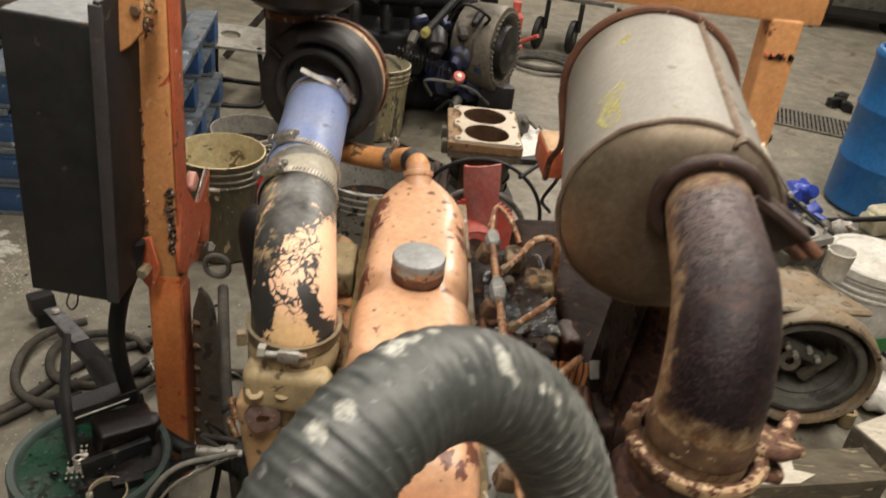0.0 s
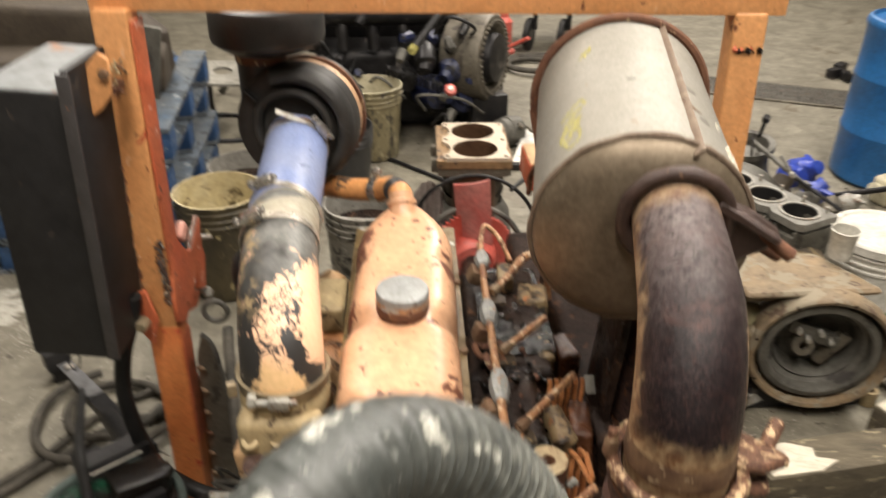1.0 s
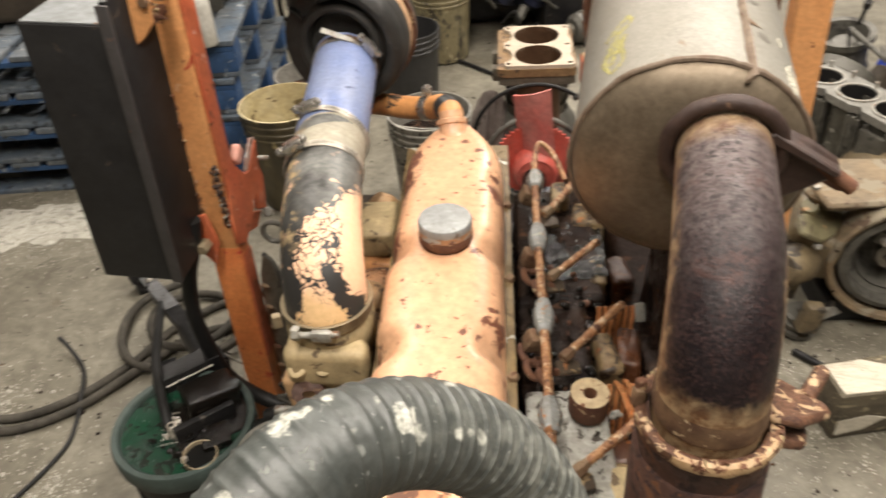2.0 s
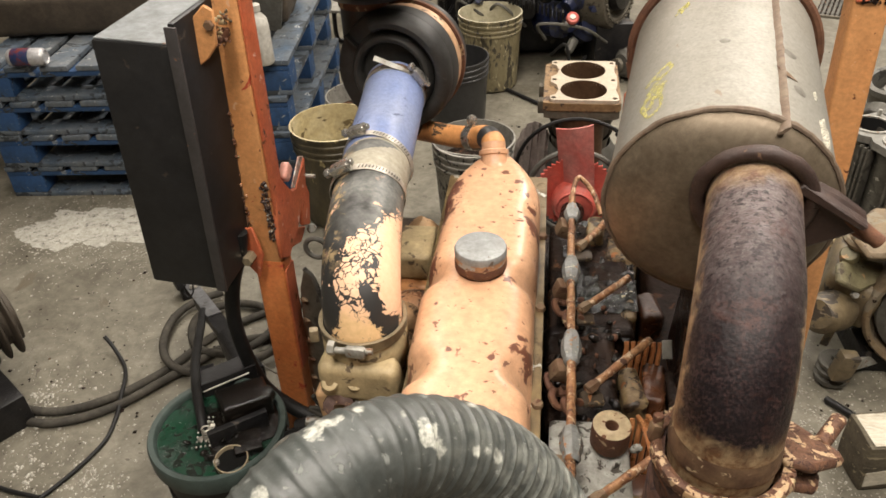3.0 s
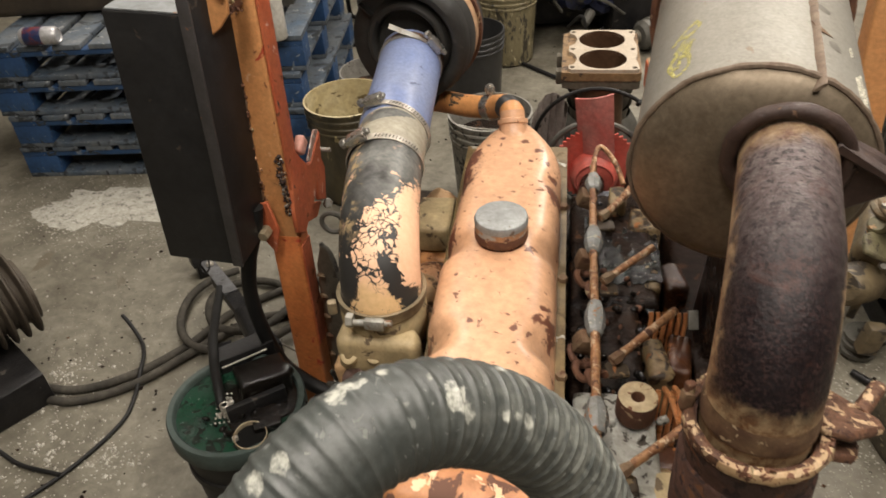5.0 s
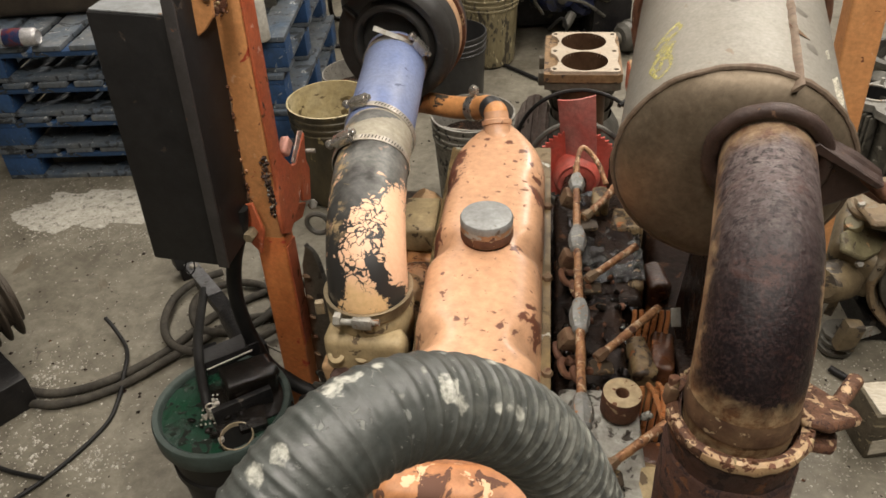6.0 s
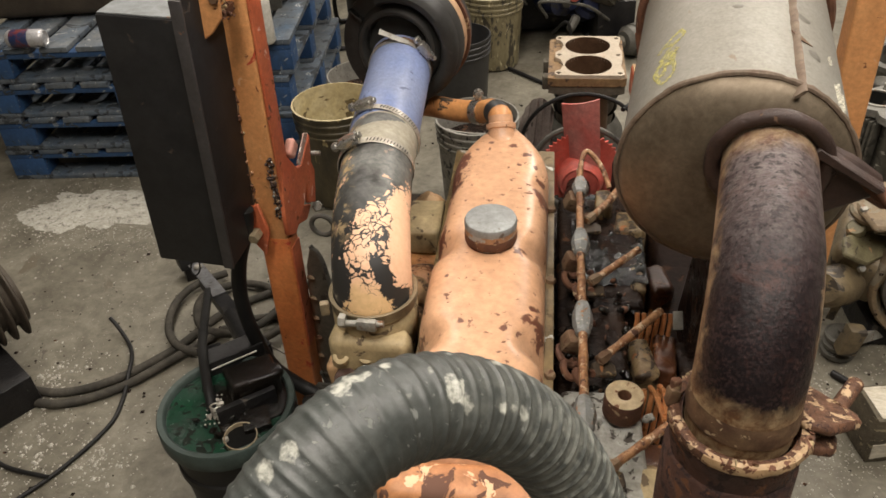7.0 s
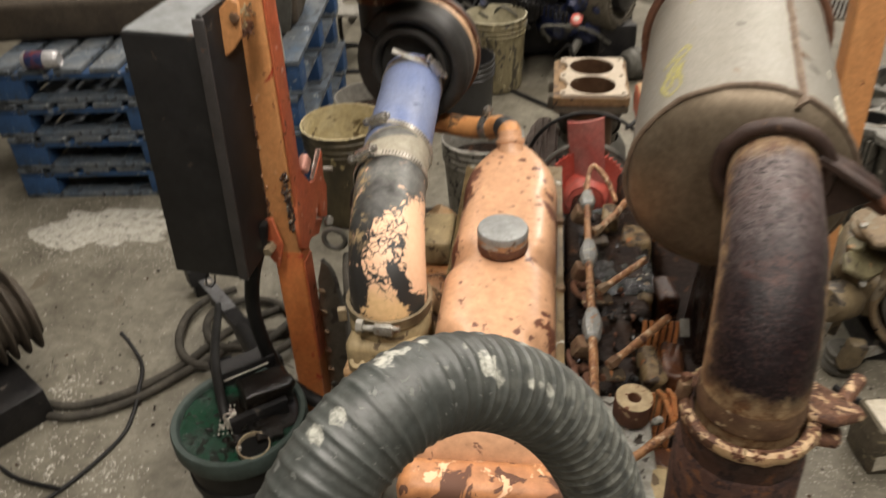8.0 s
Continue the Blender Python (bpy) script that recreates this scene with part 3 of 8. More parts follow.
def scroll(profile, m, a0, a1, grow, seg=44):
    """A body with the given outline of (radius, height) pairs, turned from a0 to a1 degrees; grow scales its height along the way."""
    bm = bmesh.new()
    rows = []
    for k in range(seg + 1):
        t = k / seg
        a = radians(a0 + (a1 - a0) * t)
        rows.append([bm.verts.new((r * math.cos(a), r * math.sin(a), z * (grow(t) if z > 0 else 1))) for r, z in profile])
    n = len(profile)
    for a, b in zip(rows, rows[1:]):
        for j in range(n):
            bm.faces.new((a[j], a[(j + 1) % n], b[(j + 1) % n], b[j]))
    bm.faces.new(rows[0][::-1])
    bm.faces.new(rows[-1])
    bmesh.ops.recalc_face_normals(bm, faces=bm.faces[:])
    bm.transform(m)
    return bm


def roughen(bm, size, scale):
    """Pushes the vertices about by a smooth noise."""
    for v in bm.verts:
        v.co += size * noise.noise_vector(v.co * scale)
    return bm


def thing(name, label, category, at=(0, 0, 0), group="", kind=""):
    ob = new(name)
    ob.empty_display_size = 0.05
    ob.location = at
    return tagged(ob, label, category, group, kind)


def meshed(name, bm, material, angle=38):
    data = bpy.data.meshes.new(name)
    limit = math.radians(angle)
    for e in bm.edges:
        e.smooth = len(e.link_faces) == 2 and e.calc_face_angle(3.0) < limit
    for face in bm.faces:
        face.smooth = True
    bm.to_mesh(data)
    bm.free()
    data.materials.append(material)
    return data


def part(name, bm, material, parent, label="", angle=38):
    """One mesh, given in world places, under a thing or under a part of one."""
    ob = new(name, meshed(name, bm, material, angle))
    ob.parent = parent
    ob.matrix_parent_inverse = Matrix.Translation(-parent.location)
    return tagged(ob, label)


def whole(name, bm, material, label, category, kind="", group="", angle=38):
    """A thing or a piece of the setting that is one mesh."""
    return tagged(new(name, meshed(name, bm, material, angle)), label, category, group, kind)


def clods(seed, count, x0, x1, y0, y1, z0, z1, r0, r1):
    """Lumps of caked dirt strewn over a ledge, in one mesh."""
    rnd = random.Random(seed)
    bm = bmesh.new()
    for _ in range(count):
        r = rnd.uniform(r0, r1)
        m = pose(rnd.uniform(x0, x1), rnd.uniform(y0, y1), rnd.uniform(z0, z1), rnd.uniform(0, 360), rnd.uniform(0, 360), rnd.uniform(0, 360))
        bmesh.ops.create_icosphere(bm, subdivisions=2, radius=r, matrix=m @ Matrix.Diagonal((1, rnd.uniform(0.5, 1.2), rnd.uniform(0.4, 0.9), 1)))
    return roughen(roughen(bm, 0.003, 60), 0.0015, 170)


def rim_crust(seed, count, centre, r, r0, r1, height):
    """Rust crumbs baked onto a round rim, in one mesh."""
    rnd = random.Random(seed)
    bm = bmesh.new()
    for _ in range(count):
        t, q = rnd.uniform(0, 2 * math.pi), rnd.uniform(r0, r1)
        m = pose(centre[0] + (r + rnd.uniform(-0.004, 0.003)) * math.cos(t), centre[1] + (r + rnd.uniform(-0.004, 0.003)) * math.sin(t), centre[2] + rnd.uniform(-height, height), rnd.uniform(0, 360), rnd.uniform(0, 360), 0)
        bmesh.ops.create_icosphere(bm, subdivisions=1, radius=q, matrix=m @ Matrix.Diagonal((1, rnd.uniform(0.6, 1.6), rnd.uniform(0.35, 0.7), 1)))
    return roughen(bm, 0.0015, 150)


# ---- the hall ----
bm = bmesh.new()
bmesh.ops.create_grid(bm, x_segments=4, y_segments=4, size=0.5, matrix=Matrix.Translation((0, 3.5, 0)) @ Matrix.Diagonal((14, 15, 1, 1)))
whole("floor", bm, concrete, "stained grey concrete workshop floor with grit and oil", "floor", "structure")
# Unseen walls and ceiling close the hall; kept pale for bounced fill light.
for name, sx, sy, x, y in (("wall_north", 14.4, 0.2, 0, 11.1), ("wall_south", 14.4, 0.2, 0, -4.1), ("wall_east", 0.2, 15, 7.1, 3.5), ("wall_west", 0.2, 15, -7.1, 3.5)):
    whole(name, block(sx, sy, 4.4, pose(x, y, 2.2), 0), wall_paint, "plain dirty workshop wall, unseen, pale to bounce light", "wall", "structure")
whole("ceiling", block(14.4, 15.4, 0.2, pose(0, 3.5, 4.5), 0), surface("pale_ceiling_paint", (0.76, 0.71, 0.67), (0.62, 0.61, 0.57), 0.8, 0, 1.5, 30, 0.8, 0.25, (), 0.2, 0.002), "plain workshop ceiling, unseen, pale to bounce light", "ceiling", "structure")


# ---- machine frame ----
def leaning_post(xt, zt, xb, zb, y, sx, sy):
    """A square tube that spreads a little towards its foot."""
    bm = block(sx, sy, 1.0, pose(0, 0, 0), 0.006, None, 3)
    for v in bm.verts:
        k = v.co.z + 0.5
        v.co = Vector((v.co.x + xb + (xt - xb) * k, v.co.y + y, zb + (zt - zb) * k))
    return bm


rig = thing("machine_frame", "chipped orange square-tube frame over an old engine", "machine frame", (0, 1.4, 0))
part("post", leaning_post(-0.5535, 1.25, -0.5685, 0.595, 1.364, 0.063, 0.052), orange, rig, "chipped tan-orange post with red primer side")
part("post_foot", leaning_post(-0.5683, 0.600, -0.5785, 0.02, 1.364, 0.0675, 0.0525), red_orange, rig, "repainted red-orange foot of the post")
part("side_plate", block(0.005, 0.050, 0.62, pose(-0.5255, 1.365, 0.92, 0, 1.3, 0), 0.001), orange_red, rig, "red-primed side of the post")
part("side_plate", block(0.004, 0.046, 0.30, pose(-0.5360, 1.365, 0.42, 0, 1.0, 0), 0.001), orange_red, rig, "red-primed side of the post")
part("post", leaning_post(0.545, 1.25, 0.592, 0.02, 1.44, 0.058, 0.06), orange, rig)
part("crossbeam", block(1.20, 0.05, 0.085, pose(0.005, 1.41, 1.286, 0, 0, 2.9), 0.006), orange, rig)
tagged(part("weld_mark", clods(36, 26, 0.528, 0.572, 1.408, 1.412, 1.180, 1.190, 0.002, 0.0055), oily, rig), "burnt black weld mark", kind="stuff")
tagged(part("weld_mark", clods(37, 14, 0.522, 0.566, 1.408, 1.412, 1.184, 1.194, 0.002, 0.004), orange_red, rig), "red paint round the weld mark", kind="stuff")
# gusset bracket on the post
gus = part("gusset", roughen(slab([(1.371, 0.802), (1.393, 0.780), (1.436, 0.727), (1.457, 0.720), (1.531, 0.760), (1.516, 0.698), (1.526, 0.668), (1.502, 0.592), (1.462, 0.616), (1.470, 0.662), (1.436, 0.630), (1.364, 0.595), (1.327, 0.618), (1.329, 0.670), (1.343, 0.737)], 0.010, pose(-0.536, 0, 0, 90, 0, 90), 0.0025), 0.0012, 60), orange_red, rig, "chipped red forked gusset plate")
part("gusset_fin", roughen(slab([(1.490, 0.784), (1.513, 0.772), (1.441, 0.730), (1.427, 0.741)], 0.004, pose(-0.525, 0, 0, 90, 0, 90), 0.001), 0.001, 60), surface("worn_pink_edge", (0.50, 0.36, 0.31), (0.40, 0.20, 0.15), 0.5, 0.1, 40, 120, 0.9, 0.15, (((0.50, 0.48, 0.44), 0.60, 60, 0.5),), 0.3, 0.001), gus, "worn pinkish steel fin")
part("gusset_lobe", roughen(slab([(1.431, 0.627), (1.498, 0.588), (1.460, 0.569), (1.412, 0.588)], 0.008, pose(-0.545, 0, 0, 90, 0, 90), 0.002), 0.001, 60), orange_red, gus, "red lower lobe of the gusset")
part("nut", roughen(lathe([(0, 0.012), (0.011, 0.012), (0.013, 0.008), (0.013, 0.0), (0, 0.0)], pose(-0.530, 1.511, 0.575, 60, 0, 30), 6), 0.002, 60), zinc, gus, "dusty steel nut")
tagged(part("weld_crust", clods(31, 70, -0.551, -0.534, 1.334, 1.339, 0.655, 0.805, 0.002, 0.0055), dark_scale, gus), "crusty dark weld", kind="stuff")
tagged(part("weld_crust", clods(32, 24, -0.548, -0.534, 1.331, 1.337, 0.66, 0.80, 0.0015, 0.004), zinc, gus), "bright weld spatter", kind="stuff")
tagged(part("weld_crust", clods(38, 26, -0.550, -0.532, 1.332, 1.338, 0.66, 0.815, 0.002, 0.005), rust_tan, gus), "rusty weld spatter", kind="stuff")
tagged(part("weld_crust", clods(33, 40, -0.612, -0.588, 1.331, 1.338, 0.62, 0.71, 0.002, 0.0055), rust_tan, gus), "crusty rusty weld", kind="stuff")
part("stud", rod((-0.530, 1.523, 0.714), (-0.504, 1.523, 0.715), 0.005, 10), zinc, gus, "bare steel stud")
part("pale_weld", roughen(sweep(spline([(-0.598, 1.345, 0.645), (-0.608, 1.342, 0.62), (-0.618, 1.340, 0.59)], 8), 0.006, 8), 0.003, 80), zinc, gus, "pale weld bead")
part("tab", slab([(-0.580, 1.088), (-0.560, 1.102), (-0.538, 1.128), (-0.532, 1.19), (-0.548, 1.20), (-0.572, 1.178)], 0.008, pose(0, 1.268, 0, 90, 0, 0), 0.002), orange, rig, "chipped orange mounting tab")
part("pink_lump", roughen(block(0.022, 0.040, 0.030, pose(-0.530, 1.426, 0.780, 30, 0, 0), 0.009, None, 3), 0.003, 50), surface("pale_pink_primer", (0.74, 0.40, 0.33), (0.62, 0.27, 0.20), 0.5, 0, 30, 120, 0.8, 0.2, (), 0.2, 0.0008), gus, "pale pink painted lump")
part("bolt", lathe([(0, 0), (0.009, 0), (0.010, 0.003), (0.010, 0.008), (0.008, 0.010), (0, 0.010)], pose(-0.543, 1.263, 1.165, 90, 0, 0), 6), rust_tan, rig, "rusty bolt head")
tagged(part("tab_weld", clods(34, 26, -0.548, -0.536, 1.262, 1.335, 1.140, 1.172, 0.002, 0.006), tan_cast, rig), "lumpy pale weld between tab and post", kind="stuff")
tagged(part("tab_weld", clods(35, 22, -0.552, -0.535, 1.262, 1.335, 1.118, 1.165, 0.002, 0.005), rust_deep, rig), "rusty weld crumbs", kind="stuff")
part("tab_arm", block(0.016, 0.10, 0.016, pose(-0.555, 1.318, 1.125), 0.003), rust_deep, rig)
part("tab", slab([(0, 0), (0.03, -0.035), (0.05, 0.03), (0.035, 0.10), (0.01, 0.09)], 0.008, pose(-0.61, 1.325, 0.605, 90, 0, -10), 0.002), orange_red, rig)
part("bolt", lathe([(0, 0), (0.012, 0), (0.013, 0.003), (0.013, 0.028), (0.011, 0.031), (0, 0.031)], pose(-0.59, 1.315, 0.632, 90, 0, 0), 6), brass_band, rig, "brassy bolt head")
part("edge_drip", roughen(sweep(spline([(-0.588, 1.339, 1.10), (-0.588, 1.337, 1.0), (-0.588, 1.337, 0.92), (-0.596, 1.338, 0.80), (-0.600, 1.338, 0.70)], 10), lambda t: 0.003 + 0.003 * abs(math.sin(33 * t)), 6), 0.003, 70), rust_tan, rig, "flaked paint along the edge")

for seed, n, x0, x1, z0, z1, coat in ((41, 30, -0.594, -0.582, 0.86, 1.09, rust_deep), (42, 26, -0.600, -0.588, 0.68, 0.87, rust_deep), (43, 12, -0.597, -0.586, 0.74, 1.04, peach), (44, 9, -0.598, -0.584, 0.78, 1.0, tan_cast)):
    tagged(part("paint_flakes", clods(seed, n, x0, x1, 1.332, 1.340, z0, z1, 0.002, 0.0055), coat, rig), "paint flaking along the post edge", kind="stuff")

# ---- black box ----
box_thing = thing("control_box", "black painted steel box with pale grey top, bolted to a post", "steel box", (-0.69, 1.33, 0.62))
bm = block(0.148, 0.27, 0.53, pose(0, 0, 0), 0.005)
bm.transform(Matrix.Translation((-0.682, 1.34, 0.885)) @ Euler((0, radians(2.9), 0)).to_matrix().to_4x4())
case = part("case", bm, black_paint, box_thing)
# Separate plate that makes the box's top paler than its sides.
part("top_plate", block(0.140, 0.262, 0.003, pose(-0.669, 1.34, 1.1515, 0, 2.9, 0), 0.001), box_top_grey, box_thing, "pale grey top of the box")
bm = block(0.012, 0.30, 0.57, pose(0, 0, 0), 0.003)
bm.transform(Matrix.Translation((-0.592, 1.345, 0.905)) @ Euler((0, radians(2.9), 0)).to_matrix().to_4x4())
flange = part("side_flange", bm, black_paint, box_thing)
part("flange_edge", block(0.022, 0.006, 0.56, pose(-0.592, 1.192, 0.905, 0, 2.9, 0), 0.002), surface("rust_scuffed_black", (0.045, 0.043, 0.045), (0.065, 0.058, 0.056), 0.5, 0, 12, 90, 0.8, 0.2, (((0.14, 0.07, 0.04), 0.70, 40, 0.8),), 0.2, 0.001), box_thing, "rust-scuffed black front lip")
part("slot", sweep(spline([(-0.5855, 1.25, 1.06), (-0.5865, 1.25, 1.04), (-0.5875, 1.25, 1.02)], 4), 0.007, 10, None, True), orange_red, flange, "slot showing red behind")
part("back_panel", block(0.05, 0.16, 0.40, pose(-0.79, 1.42, 0.90, 0, 2.9, 0), 0.006), black_paint, box_thing)
part("latch", block(0.012, 0.03, 0.10, pose(-0.765, 1.36, 1.06, 0, 2.9, 0), 0.004), zinc, box_thing, "pale metal latch")
part("wire_loop", sweep(spline([(-0.70, 1.21, 0.62), (-0.705, 1.205, 0.60), (-0.695, 1.20, 0.59), (-0.685, 1.205, 0.60), (-0.683, 1.21, 0.62)], 5), 0.0018, 6), dark_iron, box_thing)

# ---- muffler ----
MF, MB = Vector((0.283, 0.90, 1.076)), Vector((0.322, 1.37, 1.116))
MR = 0.139
muf = thing("muffler", "large grey aluminised muffler with rusty seams and yellow crayon marks", "muffler", tuple((MF + MB) / 2))
mm = along(MF, MB)
ML = (MB - MF).length
part("shell", lathe([(MR, 0.022), (MR, ML - 0.02), (MR + 0.004, ML - 0.012), (MR + 0.003, ML - 0.004), (MR - 0.004, ML)], mm, 72), aluminised, muf)
part("front_cap", lathe([(0, -0.022), (0.04, -0.021), (0.07, -0.018), (0.095, -0.013), (MR - 0.028, -0.008), (MR - 0.017, -0.002), (MR - 0.008, 0.005), (MR - 0.003, 0.011), (MR - 0.0005, 0.017), (MR, 0.024)], mm, 72), muffler_face, muf, "rolled brown end of the muffler")
part("back_cap", lathe([(0, ML - 0.02), (0.12, ML - 0.02), (MR - 0.003, ML - 0.004)], mm, 48), muffler_face, muf)


def on_shell(turn, d, lift=0.0):
    """A place on the shell: degrees to the right of its top, metres from the front."""
    a = radians(turn)
    across = (mm.to_3x3() @ Vector((0, 0, 1))).cross(Vector((0, 0, 1))).normalized()
    upward = across.cross(mm.to_3x3() @ Vector((0, 0, 1)))
    return mm @ Vector((0, 0, d)) + (MR + lift) * (math.sin(a) * across + math.cos(a) * upward)


part("seam", roughen(sweep([on_shell(22, d * ML / 60, 0.0) for d in range(61)], 0.0085, 10, None, True, 0.3), 0.0016, 60), surface("seam_rust", (0.23, 0.175, 0.125), (0.15, 0.10, 0.07), 0.7, 0.1, 26, 140, 0.9, 0.15, (), 0.5, 0.001), muf, "rust-brown weld seam")
part("rim_bead", roughen(sweep([on_shell(a, 0.020, 0.0015) for a in range(-180, 181, 3)], 0.0042, 8), 0.0018, 70), bpy.data.materials["seam_rust"], muf, "rusty rolled rim")
part("strap", sweep([on_shell(a, ML - 0.03, 0.006) for a in range(-180, 181, 6)], 0.008, 8), rust_deep, muf, "rusty hanging strap")
grey_stain = surface("grey_stain", (0.20, 0.19, 0.165), (0.15, 0.135, 0.11), 0.6, 0.1, 40, 160, 0.9, 0.2, (), 0.2, 0.0004)
for a, d, r in ((-6, 0.20, 0.0055), (30, 0.21, 0.008), (34, 0.12, 0.008)):
    part("dent", roughen(lathe([(0, 0.0008), (r, 0.0007), (r * 1.3, 0)], along(on_shell(a, d), on_shell(a, d, 0.1)), 14), 0.001, 90), grey_stain, muf, "dull grey stain")
for strokes in (((-49.7, 0.144), (-46.2, 0.155), (-40.2, 0.169), (-36.5, 0.176)), ((-37, 0.178), (-34, 0.160), (-38, 0.150)), ((-46, 0.155), (-41, 0.148), (-36, 0.150)), ((-48, 0.118), (-42, 0.138), (-36.5, 0.152)),
                ((-49, 0.105), (-43.4, 0.120), (-38.3, 0.132)), ((-44, 0.092), (-40, 0.118), (-36.4, 0.128)),
                ((-48, 0.074), (-50, 0.094), (-46.7, 0.106), (-41.5, 0.104), (-38, 0.085), (-38.4, 0.066), (-42.7, 0.056), (-45.9, 0.060), (-48.4, 0.078)),
                ((-45, 0.075), (-43, 0.095), (-40, 0.100), (-38, 0.118)), ((-36, 0.325), (-29, 0.352), (-34, 0.335), (-27, 0.345), (-32, 0.322))):
    part("crayon_mark", sweep(spline([on_shell(a, d, 0.0002) for a, d in strokes], 8), lambda t: 0.0036 + 0.0010 * math.sin(19 * t), 6, None, True, 0.12), chalk, muf, "yellow crayon scribble")
for strokes in (((47, 0.09), (48, 0.06), (49, 0.03)), ((50, 0.10), (51, 0.06), (51.5, 0.035)), ((53, 0.085), (53, 0.045)), ((45, 0.15), (46, 0.13))):
    part("crayon_mark", sweep(spline([on_shell(a, d, 0.0002) for a, d in strokes], 8), 0.0032, 6, None, True, 0.12), white_chalk, muf, "white crayon stroke")
part("rust_smear", slab([(0, 0), (0.006, 0.018), (0.0, 0.034), (-0.008, 0.020)], 0.0006, along(on_shell(33, 0.14, 0.0002), on_shell(33, 0.14, 0.1)), 0), rust_tan, muf, "grey-brown smear")
part("hanger", sweep(spline([on_shell(-100, ML - 0.03, 0.01), (0.19, 1.345, 1.0), (0.185, 1.42, 0.93), (0.185, 1.44, 0.88)], 8), 0.006, 8), rust_deep, muf)

# ---- exhaust elbow ----
exh = thing("exhaust_elbow", "brown rusted exhaust elbow clamped between muffler and outlet", "exhaust pipe", (0.276, 0.60, 0.99))
ER, EB = 0.052, 0.105
c0, c1 = Vector((0.318, 0.905, 1.128)), Vector((0.276, 0.598, 0.985))
pts = [c0.copy()]
side = Vector((c1.x - c0.x, c1.y - c0.y, 0)).normalized()
flat = (Vector((c1.x - c0.x, c1.y - c0.y, 0))).length
for k in range(15):
    a = math.pi / 2 * k / 14
    run = flat - EB + EB * math.sin(a)
    p = c0 + side * run
    pts.append(Vector((p.x, p.y, c0.z - EB + EB * math.cos(a))))
pts.append(Vector((c1.x, c1.y, c1.z)))
line = [pts[0], pts[0].lerp(pts[1], 0.33), pts[0].lerp(pts[1], 0.66), *pts[1:]]
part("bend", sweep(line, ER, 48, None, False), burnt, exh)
part("collar", lathe([(ER, 0.024), (ER + 0.0012, 0.016), (ER + 0.0022, 0.002), (ER + 0.0018, -0.002), (ER - 0.002, -0.003)], pose(c1.x, c1.y, 1.006), 48), surface("heat_stained_tan", (0.22, 0.135, 0.075), (0.095, 0.045, 0.026), 0.6, 0.1, 30, 150, 0.9, 0.15, (((0.44, 0.33, 0.20), 0.66, 70, 0.7),), 0.6, 0.001), exh, "brown heat-stained pipe end")
part("inner_pipe", roughen(lathe([(ER - 0.004, 0.0), (ER - 0.003, -0.012), (ER - 0.002, -0.03), (ER, -0.06)], pose(c1.x, c1.y, 1.006), 48), 0.0008, 80), rust_deep, exh, "brown rusted pipe inside the clamp")
up = mm.to_3x3() @ Vector((0, 0, 1))
right = up.cross(Vector((0, 0, 1))).normalized()
ring = []
for k in range(41):
    t = 2 * math.pi * k / 40
    ring.append(Vector((0.311, 0.862, 1.129)) + (ER + 0.010) * (math.cos(t) * right + math.sin(t) * right.cross(up)))
part("saddle_clamp", roughen(sweep(ring, 0.0095, 12), 0.0015, 50), dark_scale, exh, "dark rusted saddle clamp")
part("clamp_ear", slab([(-0.012, -0.075), (0.02, -0.055), (0.07, -0.022), (0.075, -0.005), (0.04, 0.018), (0.0, 0.035), (-0.03, 0.035)], 0.02, pose(0.365, 0.880, 1.122, 90, 0, -8), 0.004), dark_scale, exh)
part("ear_fold", slab([(-0.01, 0.0), (0.07, -0.04), (0.076, -0.034), (0.0, 0.010)], 0.026, pose(0.362, 0.872, 1.150, 90, 0, -8), 0.002), dark_scale, exh)
part("clamp_bolt", rod((0.40, 0.865, 1.125), (0.455, 0.850, 1.088), 0.009, 12), rust_deep, exh)
part("clamp_bolt", rod((0.40, 0.90, 1.10), (0.47, 0.92, 1.05), 0.010, 12), rust_deep, exh)
# lower band clamp and outlet
part("band_clamp", roughen(lathe([(0.058, -0.007), (0.065, -0.008), (0.0685, -0.005), (0.0695, 0.001), (0.068, 0.006), (0.063, 0.008), (0.058, 0.006)], pose(c1.x, c1.y, 0.990), 64, None, True), 0.002, 60), surface("rust_flaked_tan", (0.20, 0.095, 0.050), (0.095, 0.040, 0.022), 0.65, 0.1, 70, 170, 0.95, 0.12, (((0.46, 0.32, 0.19), 0.585, 62, 0.6), ((0.055, 0.026, 0.018), 0.60, 170, 0.8)), 0.9, 0.002), exh, "rusty band clamp with flaked tan paint")
part("clamp_lug", roughen(slab([(0, -0.034), (0.03, -0.036), (0.066, -0.012), (0.068, 0.002), (0.030, 0.046), (0, 0.045)], 0.012, pose(0.326, 0.614, 0.989, -16, 10, 2), 0.004), 0.0015, 70), bpy.data.materials["rust_flaked_tan"], exh, "crusty rusted clamp lug")
part("lug_bolt", roughen(rod((0.375, 0.630, 0.983), (0.402, 0.672, 0.981), 0.0085, 12), 0.0007, 90), bpy.data.materials["rust_flaked_tan"], exh, "rusty bolt end")
tagged(part("rim_crust", rim_crust(61, 110, (c1.x, c1.y, 0.994), 0.0665, 0.0012, 0.003, 0.005), rust_deep, exh), "crumbs of rust on the clamp", kind="stuff")
tagged(part("rim_crust", rim_crust(62, 14, (c1.x, c1.y, 0.996), 0.0665, 0.0015, 0.003, 0.004), tan_cast, exh), "flakes of tan paint on the clamp", kind="stuff")
